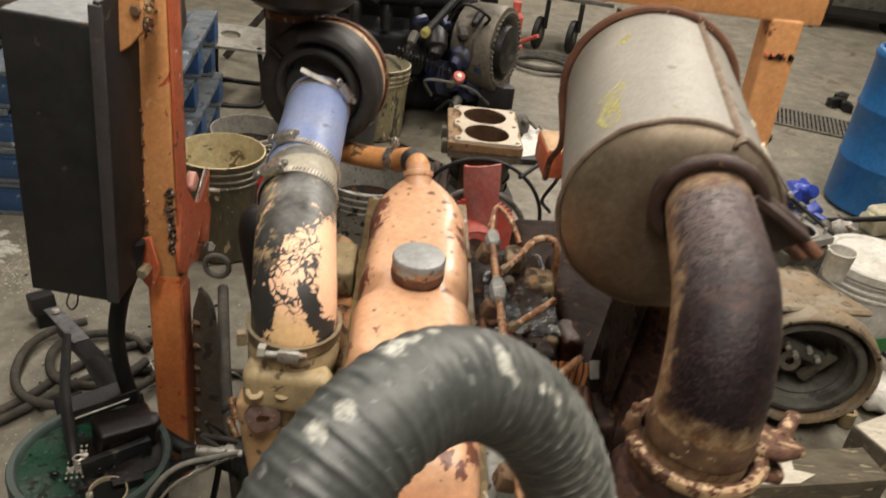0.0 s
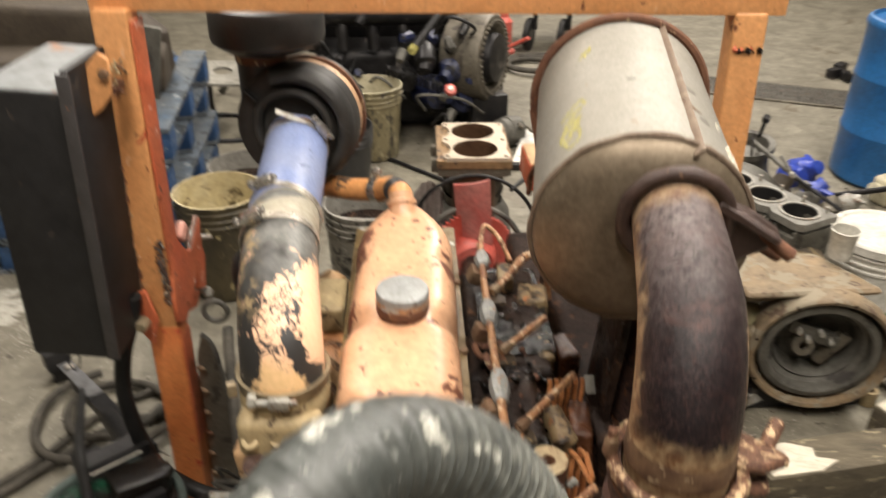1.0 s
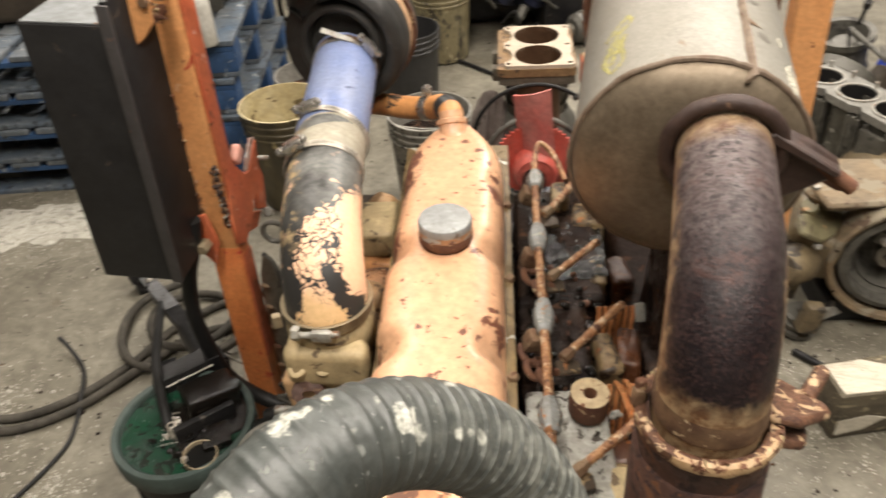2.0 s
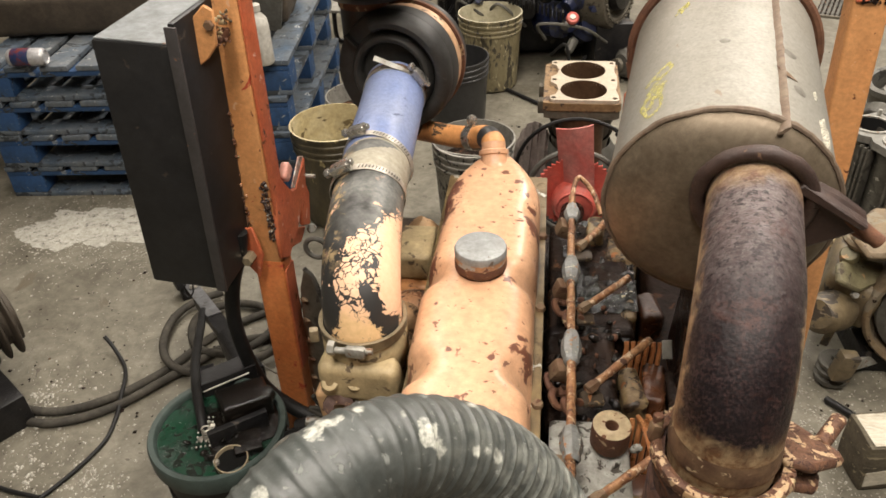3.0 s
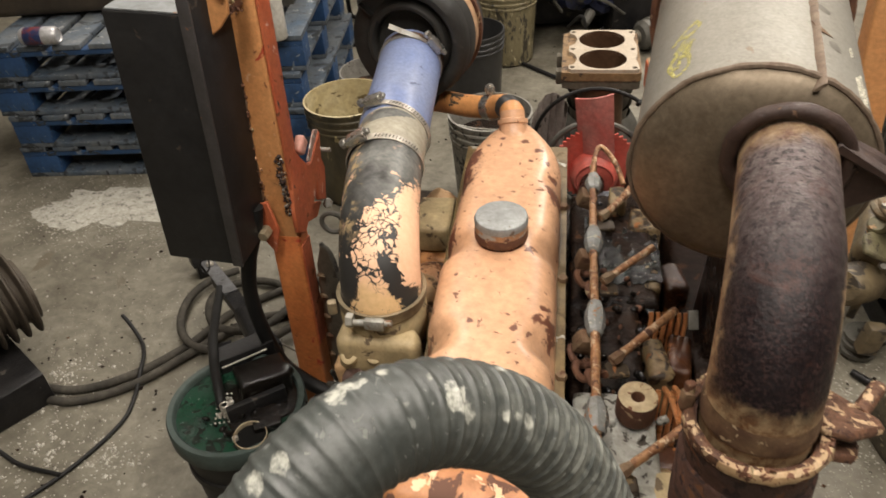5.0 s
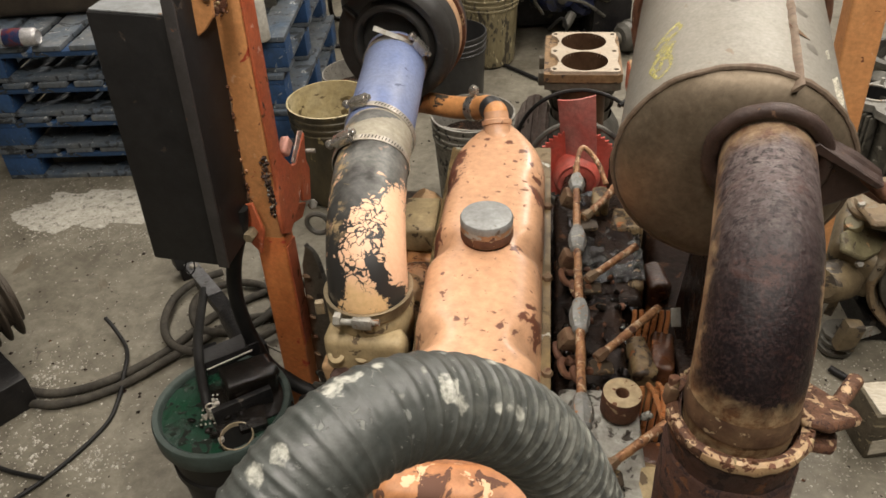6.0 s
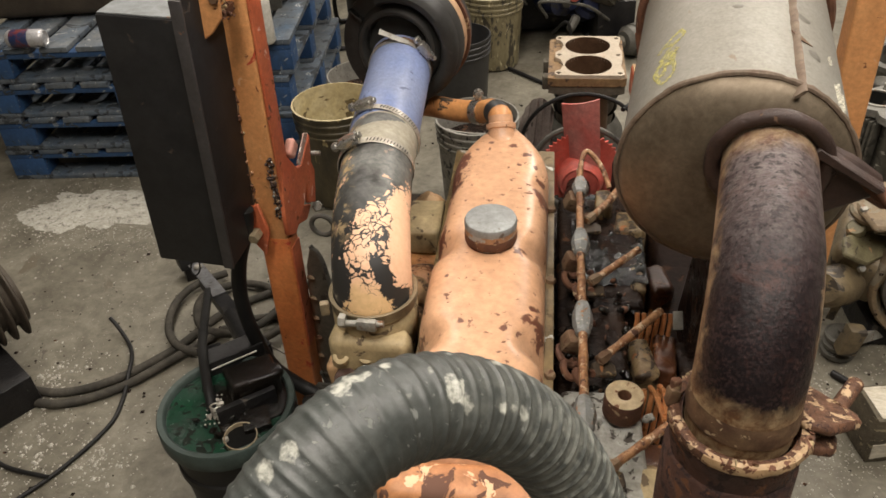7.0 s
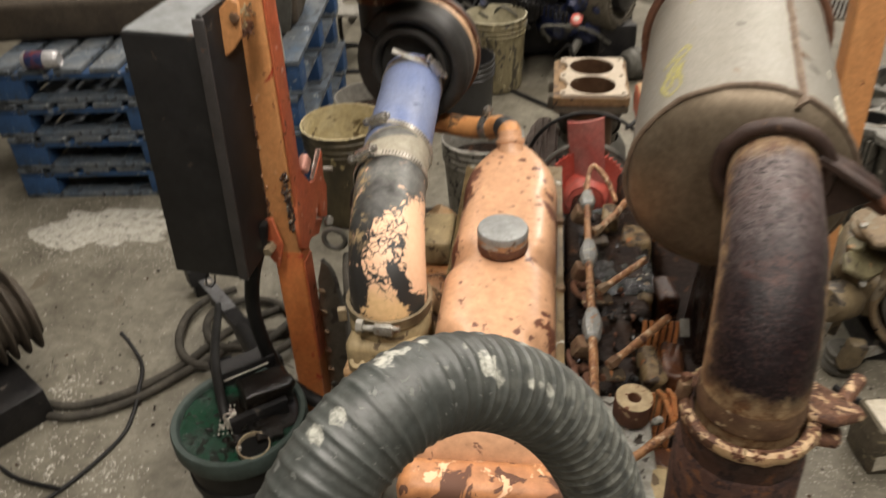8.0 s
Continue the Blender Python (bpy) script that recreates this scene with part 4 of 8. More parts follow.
part("clamp_lug", roughen(slab([(0, -0.03), (0.040, -0.026), (0.050, 0.0), (0.02, 0.02), (0, 0.02)], 0.012, pose(0.325, 0.606, 0.965, -10, 9, 0), 0.003), 0.0015, 60), bpy.data.materials["rust_flaked_tan"], exh)
part("clamp_bolt", rod((0.212, 0.606, 0.992), (0.213, 0.612, 1.020), 0.0055, 10), rust_deep, exh)
part("outlet_pipe", roughen(lathe([(0.056, 0.014), (0.064, 0.010), (0.066, 0.0), (0.063, -0.012), (0.0625, -0.03), (0.0655, -0.034), (0.067, -0.10), (0.067, -0.18), (0.064, -0.3), (0.06, -0.5)], pose(c1.x, c1.y, 0.978), 56), 0.0025, 50), rusty, exh)
part("painted_band", roughen(scroll([(0.0660, -0.0065), (0.0695, -0.0045), (0.0708, 0.001), (0.0690, 0.0065), (0.0640, 0.0088)], pose(c1.x, c1.y, 0.990), -125, -25, lambda t: 1.0), 0.0015, 80), surface("flaking_cream_paint", (0.60, 0.43, 0.25), (0.44, 0.28, 0.14), 0.55, 0, 40, 140, 0.9, 0.15, (((0.13, 0.055, 0.03), 0.585, 110, 0.8),), 0.5, 0.001), exh, "cream paint left on the clamp")
part("clamp_stop", roughen(block(0.013, 0.016, 0.022, pose(0.211, 0.607, 1.002, 0, 10, 10), 0.005, None, 2), 0.003, 70), rust_tan, exh)

# ---- intake duct, hose and air filter ----
duct = thing("intake_duct", "intake elbow with peach paint flaking off black", "intake duct", (-0.2, 0.9, 0.8))
line = spline([(-0.198, 0.905, 0.80), (-0.199, 0.908, 0.845), (-0.205, 0.935, 0.89), (-0.221, 1.01, 0.918), (-0.240, 1.11, 0.925), (-0.258, 1.20, 0.918), (-0.262, 1.23, 0.914)], 8)
part("elbow", sweep(line, lambda t: 0.060 + 0.0015 * t, 48, None, False), flaking, duct)
part("flange_band", lathe([(0.0615, -0.010), (0.0655, -0.010), (0.0665, -0.006), (0.0660, 0.006), (0.0680, 0.009), (0.0670, 0.010), (0.0615, 0.008)], pose(-0.198, 0.906, 0.842), 56, None, True), brass_band, duct, "thin brassy worm-drive band")
part("band_ear", block(0.014, 0.012, 0.022, pose(-0.262, 0.862, 0.842, 0, 0, 20), 0.003), brass_band, duct)
part("band_screw", rod((-0.222, 0.836, 0.840), (-0.165, 0.838, 0.843), 0.0052, 12), zinc, duct)
part("screw_housing", roughen(block(0.030, 0.012, 0.019, pose(-0.190, 0.8355, 0.841, 0, 0, -2), 0.004, None, 2), 0.001, 80), zinc, duct, "dull worm-screw housing")
part("screw_head", lathe([(0, 0), (0.010, 0), (0.011, 0.002), (0.011, 0.010), (0, 0.011)], along((-0.222, 0.838, 0.842), (-0.236, 0.838, 0.842)), 6), zinc, duct)
part("elbow_foot", lathe([(0.06, 0.0), (0.066, -0.01), (0.066, -0.05), (0.06, -0.06), (0.06, -0.25)], pose(-0.198, 0.906, 0.83), 36), tan_cast, duct, "tan cast flange")
bm = slab([(-0.03, -0.025), (0.09, -0.025), (0.10, 0.0), (0.07, 0.03), (-0.03, 0.035)], 0.07, pose(-0.225, 0.855, 0.74), 0.0)
bmesh.ops.bevel(bm, geom=bm.edges[:], offset=0.016, segments=4, affect="EDGES", profile=0.6)
roughen(bm, 0.003, 36)
foot = part("flange_lug", bm, tan_cast, duct)
part("foot_column", roughen(block(0.056, 0.06, 0.20, pose(-0.228, 0.862, 0.655, 0, -6, 6), 0.010, None, 3), 0.003, 30), peach_dull, duct, "chipped peach cast column")
part("rusty_plate", roughen(roughen(lathe([(0.009, 0.0), (0.015, 0.0), (0.021, 0.0), (0.022, 0.003), (0.021, 0.006), (0.015, 0.006), (0.009, 0.006)], pose(-0.223, 0.825, 0.734, 58, 0, 10) @ Matrix.Diagonal((1.2, 0.95, 1, 1)), 28, None, True), 0.006, 45), 0.0015, 110), surface("brown_scaled_plate", (0.115, 0.065, 0.048), (0.065, 0.032, 0.024), 0.65, 0.1, 60, 150, 0.9, 0.15, (((0.32, 0.20, 0.10), 0.66, 70, 0.7),), 0.6, 0.002), duct, "scaled brown plate with a hole")
for x, y in ((-0.236, 0.832), (-0.198, 0.838)):
    boss = part("bolt_boss", roughen(lathe([(0.0065, 0.004), (0.0085, 0.0045), (0.013, 0.003), (0.015, -0.003), (0.016, -0.02)], pose(x, y, 0.776, 38, 0, 6), 20), 0.001, 80), tan_cast, foot, "worn bolt boss")
    part("bolt_hole", lathe([(0.0068, 0.003), (0.0066, -0.004), (0, -0.004)], pose(x, y, 0.776, 38, 0, 6), 16), rust_deep, foot, "rusty bolt hole")


hose_b = thing("blue_hose", "faded blue silicone intake hose with steel clamps", "hose", (-0.28, 1.4, 0.9))
J0, J1, J2 = Vector((-0.245, 1.13, 0.926)), Vector((-0.266, 1.255, 0.908)), Vector((-0.284, 1.475, 0.950))
part("joint_sleeve", sweep([J0 - Vector((-0.002, 0.012, 0)), J0, J0.lerp(J1, 0.5), J1], 0.0628, 48, None, False), pale_sleeve, hose_b, "pale worn joint sleeve")
part("hose", sweep(spline([J1 + Vector((0, -0.012, -0.003)), J1.lerp(J2, 0.33) + Vector((0, 0, 0.003)), J1.lerp(J2, 0.66), J2, J2 + Vector((-0.002, 0.03, 0.008))], 8), lambda t: 0.0635 - 0.001 * t, 40, None, False), blue_silicone, hose_b)


def hose_clamp(centre, way, r, turn, parent):
    """A worm-drive band with its screw housing at a turn in degrees round the hose."""
    m = along(centre, Vector(centre) + Vector(way))
    band = part("clamp_band", lathe([(r, -0.0065), (r + 0.0012, -0.0065), (r + 0.0018, 0), (r + 0.0012, 0.0065), (r, 0.0065)], m, 48, None, True), steel, parent, "slotted steel clamp band")
    ahead = (m.to_3x3() @ Vector((0, 0, 1))).normalized()
    right = ahead.cross(Vector((0, 0, 1))).normalized()
    upward = right.cross(ahead)
    a = radians(turn)
    out = math.sin(a) * right + math.cos(a) * upward
    tangent = ahead.cross(out)
    c = Vector(centre) + out * (r + 0.010)
    basis = Matrix((tangent, ahead, out)).transposed().to_4x4()
    part("screw_housing", roughen(block(0.036, 0.021, 0.016, Matrix.Translation(c - out * 0.002) @ basis, 0.003, None, 2), 0.0006, 70), bright_steel, band)
    part("screw", rod(c - tangent * 0.024, c + tangent * 0.026, 0.0055, 10), bright_steel, band)
    part("screw_head", lathe([(0, 0), (0.007, 0), (0.008, 0.002), (0.008, 0.008), (0.006, 0.010), (0, 0.010)], along(c - tangent * 0.022, c - tangent * 0.03), 6), bright_steel, band)
    for k in range(14):
        b = a + radians(26 + 5 * k)
        o = math.sin(b) * right + math.cos(b) * upward
        t = ahead.cross(o)
        part("slot", block(0.0015, 0.0065, 0.001, Matrix.Translation(Vector(centre) + o * (r + 0.0019)) @ Matrix((t, (ahead + 0.3 * t).normalized(), o)).transposed().to_4x4(), 0), dark_iron, band)


hose_clamp(J0, Vector((-0.13, 0.96, 0.22)), 0.0640, -32, hose_b)
hose_clamp(J1 + Vector((0, 0.012, 0.002)), Vector((0.10, 0.97, 0.13)), 0.0665, -24, hose_b)
hose_clamp(J2, Vector((-0.04, 0.96, 0.10)), 0.0632, 52, hose_b)
part("hose_cuff", lathe([(0.0632, -0.006), (0.0645, -0.005), (0.0645, 0.005), (0.0632, 0.006)], along(J2 + Vector((0, 0.012, 0.002)), J2 + Vector((0, 0.16, 0.02))), 40), rust_tan, hose_b, "tan hose cuff")
part("band_tail", slab([(-0.040, -0.0065), (0.022, -0.0055), (0.022, 0.0055), (-0.040, 0.0055)], 0.0014, pose(-0.280, 1.466, 1.018, 30, 24, 8), 0), zinc, hose_b, "loose end of the clamp band")

FC, FW = Vector((-0.292, 1.515, 0.982)), Vector((0.06, 0.98, -0.10)).normalized()
fil = thing("air_filter", "round black plastic air filter with scrolled lid and rain cap", "air filter", tuple(FC))
fright = FW.cross(Vector((0, 0, 1))).normalized()
fm = Matrix.Translation(FC) @ Matrix((fright, fright.cross(FW), -FW)).transposed().to_4x4()
lid = part("lid", lathe([(0.121, -0.056), (0.1250, -0.052), (0.1258, -0.018), (0.1240, -0.010), (0.118, -0.006), (0.092, -0.005), (0.089, -0.002), (0.086, 0.010), (0.081, 0.017), (0.074, 0.018), (0.068, 0.013), (0.066, 0.004), (0.0655, -0.004), (0.0, -0.004)], fm, 80), filter_plastic, fil)
part("scroll_step", scroll([(0.090, -0.007), (0.0905, 0.014), (0.093, 0.024), (0.098, 0.030), (0.107, 0.031), (0.115, 0.026), (0.121, 0.014), (0.1235, 0.002), (0.1238, -0.012)], fm, -78, 112, lambda t: min(1.0, 0.12 + 1.5 * t)), filter_plastic, lid, "raised scroll step of the lid")
part("scroll_step", scroll([(0.066, 0.0), (0.067, 0.022), (0.070, 0.027), (0.076, 0.028), (0.081, 0.024), (0.084, 0.012), (0.084, 0.0)], fm, -30, 150, lambda t: 0.45 + 0.55 * math.sin(math.pi * t) ** 0.5), filter_plastic, lid, "inner ridge of the lid")
part("rib", block(0.004, 0.034, 0.020, fm @ pose(-0.088, 0.062, 0.004, 0, 0, 50), 0.0015), filter_plastic, lid)
part("body", lathe([(0.112, -0.05), (0.118, -0.06), (0.118, -0.15), (0.10, -0.165), (0, -0.165)], fm, 60), filter_plastic, fil)
part("label_band", lathe([(0.1182, -0.066), (0.1205, -0.067), (0.1205, -0.094), (0.1182, -0.095)], fm, 60), surface("streaked_peach_label", (0.70, 0.46, 0.28), (0.60, 0.36, 0.20), 0.5, 0, 12, 80, 0.8, 0.2, (((0.02, 0.017, 0.015), 0.60, 30, 0.6),), 0.2, 0.0008), fil, "streaked peach band round the body")
part("clamp_ring", lathe([(0.117, -0.096), (0.1265, -0.097), (0.1265, -0.108), (0.117, -0.109)], fm, 60, None, True), rust_deep, fil, "dark red clamp ring")
part("inlet_stub", lathe([(0.050, -0.09), (0.050, 0.07), (0.046, 0.075), (0.046, 0.10)], pose(-0.370, 1.60, 1.045), 36), black_plastic, fil, "black upright inlet neck")
part("inlet_clamp", lathe([(0.0505, 0.0), (0.053, 0.001), (0.053, 0.016), (0.0505, 0.017)], pose(-0.370, 1.60, 1.095), 36, None, True), rust_deep, fil, "red-brown clamp round the neck")
part("rain_cap", lathe([(0, -0.01), (0.05, -0.01), (0.09, -0.004), (0.112, 0.012), (0.114, 0.02), (0.114, 0.065), (0.108, 0.08), (0.06, 0.095), (0, 0.098)], pose(-0.345, 1.575, 1.135), 48), black_plastic, fil, "black plastic rain cap")


# ---- engine ----
EM = pose(-0.034, 1.02, 0, 0, 0, 4.3)
eng = thing("engine", "old peach-painted diesel engine, chipped, oily and rusty", "engine", (-0.034, 1.02, 0.15))


def cover_mesh():
    """The valve cover: a rounded loaf with bolt pockets along its sides, drawn in to a neck at its far end."""
    bm = bmesh.new()
    rows, n = [], 26
    for k in range(91):
        y = -0.40 + 0.79 * k / 90
        lead = min(1.0, max(0.0, (0.10 - y) / 0.12))
        right, left = 0.0905 - 0.003 * lead, 0.087 + 0.007 * lead
        pocket = sum(d * math.exp(-((y - c) / w) ** 4) for c, d, w in ((0.185, 0.3, 0.024), (-0.005, 0.8, 0.030), (-0.215, 0.9, 0.030)))
        h, draw = 0.078, 1.0
        if y > 0.245:
            s = (y - 0.245) / 0.145
            draw = 1 - 0.64 * s ** 1.9
            h *= 1 - 0.10 * s ** 2
        if y < -0.335:
            h *= max(0.10, 1 - ((-0.335 - y) / 0.066) ** 2.4) ** 0.5
            draw = 1 - 0.06 * ((-0.335 - y) / 0.065) ** 2
        row = []
        for j in range(n + 1):
            a = math.pi * j / n
            c, s = math.cos(a), max(0.0, math.sin(a))
            up = s ** 0.55
            inward = 1 - 0.30 * pocket * min(1.0, up * 1.25)
            x = math.copysign(abs(c) ** 0.46, c) * (right if c > 0 else left) * draw * inward
            row.append(bm.verts.new((x, y, 0.797 + h * up)))
        rows.append(row)
    for a, b in zip(rows, rows[1:]):
        for j in range(n):
            bm.faces.new((a[j], a[j + 1], b[j + 1], b[j]))
    bm.faces.new(rows[0])
    bm.faces.new(rows[-1][::-1])
    bmesh.ops.recalc_face_normals(bm, faces=bm.faces[:])
    bm.transform(EM)
    return bm


COVER_CHIPS = ((-0.076, 0.265, 0.85, 0.020), (-0.080, 0.240, 0.84, 0.024), (-0.083, 0.212, 0.83, 0.024), (-0.084, 0.185, 0.83, 0.022), (-0.084, 0.16, 0.83, 0.018), (-0.086, 0.135, 0.82, 0.014), (-0.066, 0.185, 0.86, 0.007), (-0.087, 0.03, 0.83, 0.014), (-0.090, 0.05, 0.82, 0.012),
               (0.080, 0.150, 0.845, 0.017), (0.084, 0.130, 0.835, 0.016), (0.048, 0.270, 0.868, 0.008), (0.020, 0.300, 0.866, 0.008), (0.066, 0.232, 0.858, 0.007), (0.034, 0.232, 0.870, 0.006), (0.074, 0.20, 0.85, 0.008), (0.086, 0.27, 0.83, 0.008),
               (0.072, -0.150, 0.860, 0.008), (0.078, -0.172, 0.852, 0.012), (0.062, -0.176, 0.866, 0.007), (0.080, -0.190, 0.848, 0.009), (-0.092, -0.15, 0.83, 0.011), (-0.095, -0.20, 0.82, 0.014), (0.086, -0.045, 0.83, 0.009), (0.030, -0.20, 0.873, 0.006),
               (-0.02, 0.315, 0.864, 0.006), (-0.045, 0.29, 0.862, 0.006), (0.045, -0.024, 0.873, 0.010), (-0.06, -0.09, 0.870, 0.004), (0.02, -0.175, 0.874, 0.005), (-0.03, -0.19, 0.874, 0.005), (0.050, -0.325, 0.872, 0.010), (0.066, -0.335, 0.860, 0.010), (0.074, -0.350, 0.850, 0.012), (0.026, -0.30, 0.874, 0.007), (0.022, -0.345, 0.868, 0.010), (0.040, -0.365, 0.860, 0.010), (-0.01, -0.28, 0.875, 0.005), (0.060, -0.375, 0.845, 0.009))
cover_paint = peach.copy()
cover_paint.name = "chipped_cover_paint"
splashed(cover_paint, tuple((tuple(EM @ Vector((x, y, z))), 1.55 * r) for x, y, z, r in COVER_CHIPS), (0.13, 0.05, 0.03), 0.3, True)
cover = part("valve_cover", cover_mesh(), cover_paint, eng, "chipped peach valve cover", 50)
part("oil_cap", lathe([(0.034, 0.0), (0.036, 0.004), (0.0375, 0.008), (0.0395, 0.010), (0.0405, 0.014), (0.0405, 0.042), (0.039, 0.045), (0.036, 0.046)], EM @ pose(0, 0, 0.871), 44), surface("drip_stained_cap_side", (0.52, 0.27, 0.13), (0.34, 0.20, 0.12), 0.5, 0, 26, 120, 0.9, 0.15, (((0.30, 0.30, 0.28), 0.58, 50, 0.6), ((0.12, 0.05, 0.03), 0.66, 40, 0.7)), 0.3, 0.001), cover, "orange-brown round oil cap")
part("cap_top", lathe([(0.0409, 0.034), (0.0411, 0.042), (0.0394, 0.0456), (0.037, 0.0468), (0, 0.0473)], EM @ pose(0, 0, 0.871), 44), surface("worn_grey_cap", (0.36, 0.38, 0.38), (0.28, 0.29, 0.29), 0.5, 0.2, 30, 120, 0.8, 0.2, (((0.14, 0.11, 0.09), 0.68, 45, 0.6),), 0.3, 0.0008), cover, "worn grey cap top")
part("cap_band", lathe([(0.0407, 0.011), (0.0412, 0.013), (0.0412, 0.024), (0.0407, 0.026)], EM @ pose(0, 0, 0.869), 44), rust_deep, cover, "rust-red cap edge")
part("cap_seat", lathe([(0.030, -0.02), (0.040, -0.004), (0.038, 0.003), (0.034, 0.004)], EM @ pose(0, 0, 0.872), 36), rust_deep, cover)
strip_tan = surface("yellowed_flange", (0.26, 0.18, 0.075), (0.13, 0.09, 0.045), 0.5, 0, 18, 90, 0.9, 0.15, (((0.10, 0.07, 0.035), 0.60, 26, 0.8), ((0.40, 0.40, 0.36), 0.66, 22, 0.7)), 0.4, 0.0015)
part("cover_flange", roughen(block(0.201, 0.835, 0.016, EM @ pose(0.001, 0.0, 0.790), 0.003, None, 2), 0.001, 30), strip_tan, eng, "yellowed gasket flange with flaked paint")
for k in range(4):
    part("flange_bolt", lathe([(0, 0.008), (0.0075, 0.008), (0.0085, 0.006), (0.0085, 0)], EM @ pose(0.096, (0.20, -0.005, -0.215, -0.385)[k], 0.797), 6), rust_tan, eng)
part("cylinder_head", roughen(block(0.20, 0.835, 0.13, EM @ pose(0.0, 0.0, 0.715), 0.01), 0.002, 20), grimy, eng)
part("engine_block", roughen(block(0.30, 0.86, 0.42, EM @ pose(0.02, 0.0, 0.445), 0.02), 0.004, 12), oily, eng)
part("oil_sump", block(0.22, 0.80, 0.16, EM @ pose(0.02, -0.02, 0.16), 0.03), oily, eng)
for y in (-0.33, 0.31):
    part("support_block", block(0.5, 0.10, 0.10, EM @ pose(0.02, y, 0.05), 0.006), wood_old, eng, "timber bearer under the engine")
# left-hand bosses
for y, s in ((0.30, 0.03), (0.03, 0.034), (-0.05, 0.040), (-0.28, 0.04)):
    part("port_boss", lathe([(0, 0.07), (s * 0.7, 0.066), (s, 0.045), (s * 1.1, 0.0), (s * 1.1, -0.06)], EM @ pose(-0.118, y, 0.70, 0, -38, 0), 24), peach_dull, eng, "chipped peach port boss")
part("side_pad", roughen(block(0.070, 0.11, 0.05, EM @ pose(-0.140, 0.205, 0.752), 0.008, None, 3), 0.003, 40), tan_cast, eng, "grit-covered tan pad")
part("pad_foot", roughen(block(0.066, 0.07, 0.08, EM @ pose(-0.135, 0.160, 0.685), 0.014, None, 3), 0.002, 40), orange, eng, "rust-stained orange foot of the pad")
mound_paint = surface("flaking_peach_casting", (0.74, 0.42, 0.23), (0.62, 0.30, 0.13), 0.5, 0, 16, 80, 0.8, 0.2, (((0.10, 0.05, 0.03), 0.575, 34, 0.8), ((0.30, 0.13, 0.06), 0.63, 60, 0.8)), 0.4, 0.0016)
part("port_elbow", roughen(lathe([(0.064, -0.16), (0.062, -0.02), (0.056, 0.020), (0.043, 0.044), (0.022, 0.056), (0, 0.059)], EM @ pose(-0.132, 0.065, 0.695, 0, -10, 0), 36), 0.003, 26), mound_paint, eng, "flaking peach port casting")
part("port_elbow", roughen(lathe([(0.050, -0.16), (0.048, -0.02), (0.040, 0.016), (0.022, 0.034), (0, 0.038)], EM @ pose(-0.128, -0.045, 0.690, 0, -10, 0), 36), 0.003, 26), mound_paint, eng, "flaking peach port casting")
for y in (0.06, 0.22):
    part("cross_pipe", rod(EM @ Vector((-0.10, y, 0.735)), EM @ Vector((-0.24, y - 0.01, 0.72)), 0.018, 14), orange, eng, "orange cross pipe")
part("left_manifold", roughen(block(0.10, 0.50, 0.14, EM @ pose(-0.20, 0.16, 0.63), 0.02, None, 3), 0.006, 16), grimy, eng)
# coolant neck and pipe
NB = Vector((-0.062, 1.368, 0.856))
neck = part("coolant_neck", lathe([(0.042, -0.02), (0.033, -0.004), (0.0275, 0.004), (0.0255, 0.010), (0.0255, 0.024), (0.029, 0.026), (0.029, 0.034), (0.0235, 0.036), (0.0235, 0.05)], along(NB, NB + Vector((-0.008, 0.035, 0.05))), 28), peach, eng, "peach coolant neck")
line = spline([(-0.066, 1.385, 0.880), (-0.071, 1.410, 0.888), (-0.090, 1.442, 0.884), (-0.122, 1.474, 0.864), (-0.17, 1.502, 0.850), (-0.225, 1.535, 0.840), (-0.30, 1.58, 0.825)], 7)
part("coolant_pipe", sweep(line, 0.0235, 28, None, True), surface("chipped_peach_over_black", (0.70, 0.33, 0.12), (0.62, 0.27, 0.09), 0.5, 0, 9, 80, 0.6, 0.2, (((0.03, 0.025, 0.02), 0.625, 22, 0.6),), 0.15, 0.001), neck, "peach pipe with black chips")
part("pipe_sleeve", sweep(line[8:14], 0.0241, 28, None, False), black_plastic, neck, "black rubber sleeve")
ring_c, ring_w = Vector((-0.122, 1.474, 0.864)), Vector((-0.04, 0.03, -0.012)).normalized()
clampm = along(ring_c, ring_c + ring_w)
part("pipe_clamp", lathe([(0.0236, -0.010), (0.0265, -0.010), (0.0265, 0.010), (0.0236, 0.010)], clampm, 32, None, True), bright_steel, neck)
part("clamp_bolt", rod((-0.123, 1.472, 0.883), (-0.124, 1.474, 0.914), 0.0055, 10), bright_steel, neck)
part("clamp_nut", lathe([(0, 0.012), (0.0095, 0.012), (0.0105, 0.010), (0.0105, 0), (0, 0)], pose(-0.124, 1.474, 0.898), 6), bright_steel, neck)

union_grey = surface("blue_grey_union", (0.36, 0.38, 0.38), (0.24, 0.235, 0.215), 0.55, 0.2, 45, 150, 0.9, 0.15, (((0.30, 0.14, 0.06), 0.62, 70, 0.7), ((0.60, 0.56, 0.46), 0.66, 90, 0.7)), 0.6, 0.0012)
# Unidentified black round shape; its bracket is added to carry it.
part("black_round_body", lathe([(0, 0.24), (0.022, 0.237), (0.040, 0.222), (0.050, 0.195), (0.054, 0.15), (0.055, 0.0), (0.050, -0.06), (0.030, -0.08), (0, -0.08)], pose(-0.352, 1.42, 0.51, 0, -9, 0), 40), rubber, eng, "black rounded body behind the intake duct")
part("body_bracket", block(0.20, 0.05, 0.05, pose(-0.27, 1.40, 0.48, 0, 0, 8), 0.008), oily, eng, "oily bracket added to carry the black body")
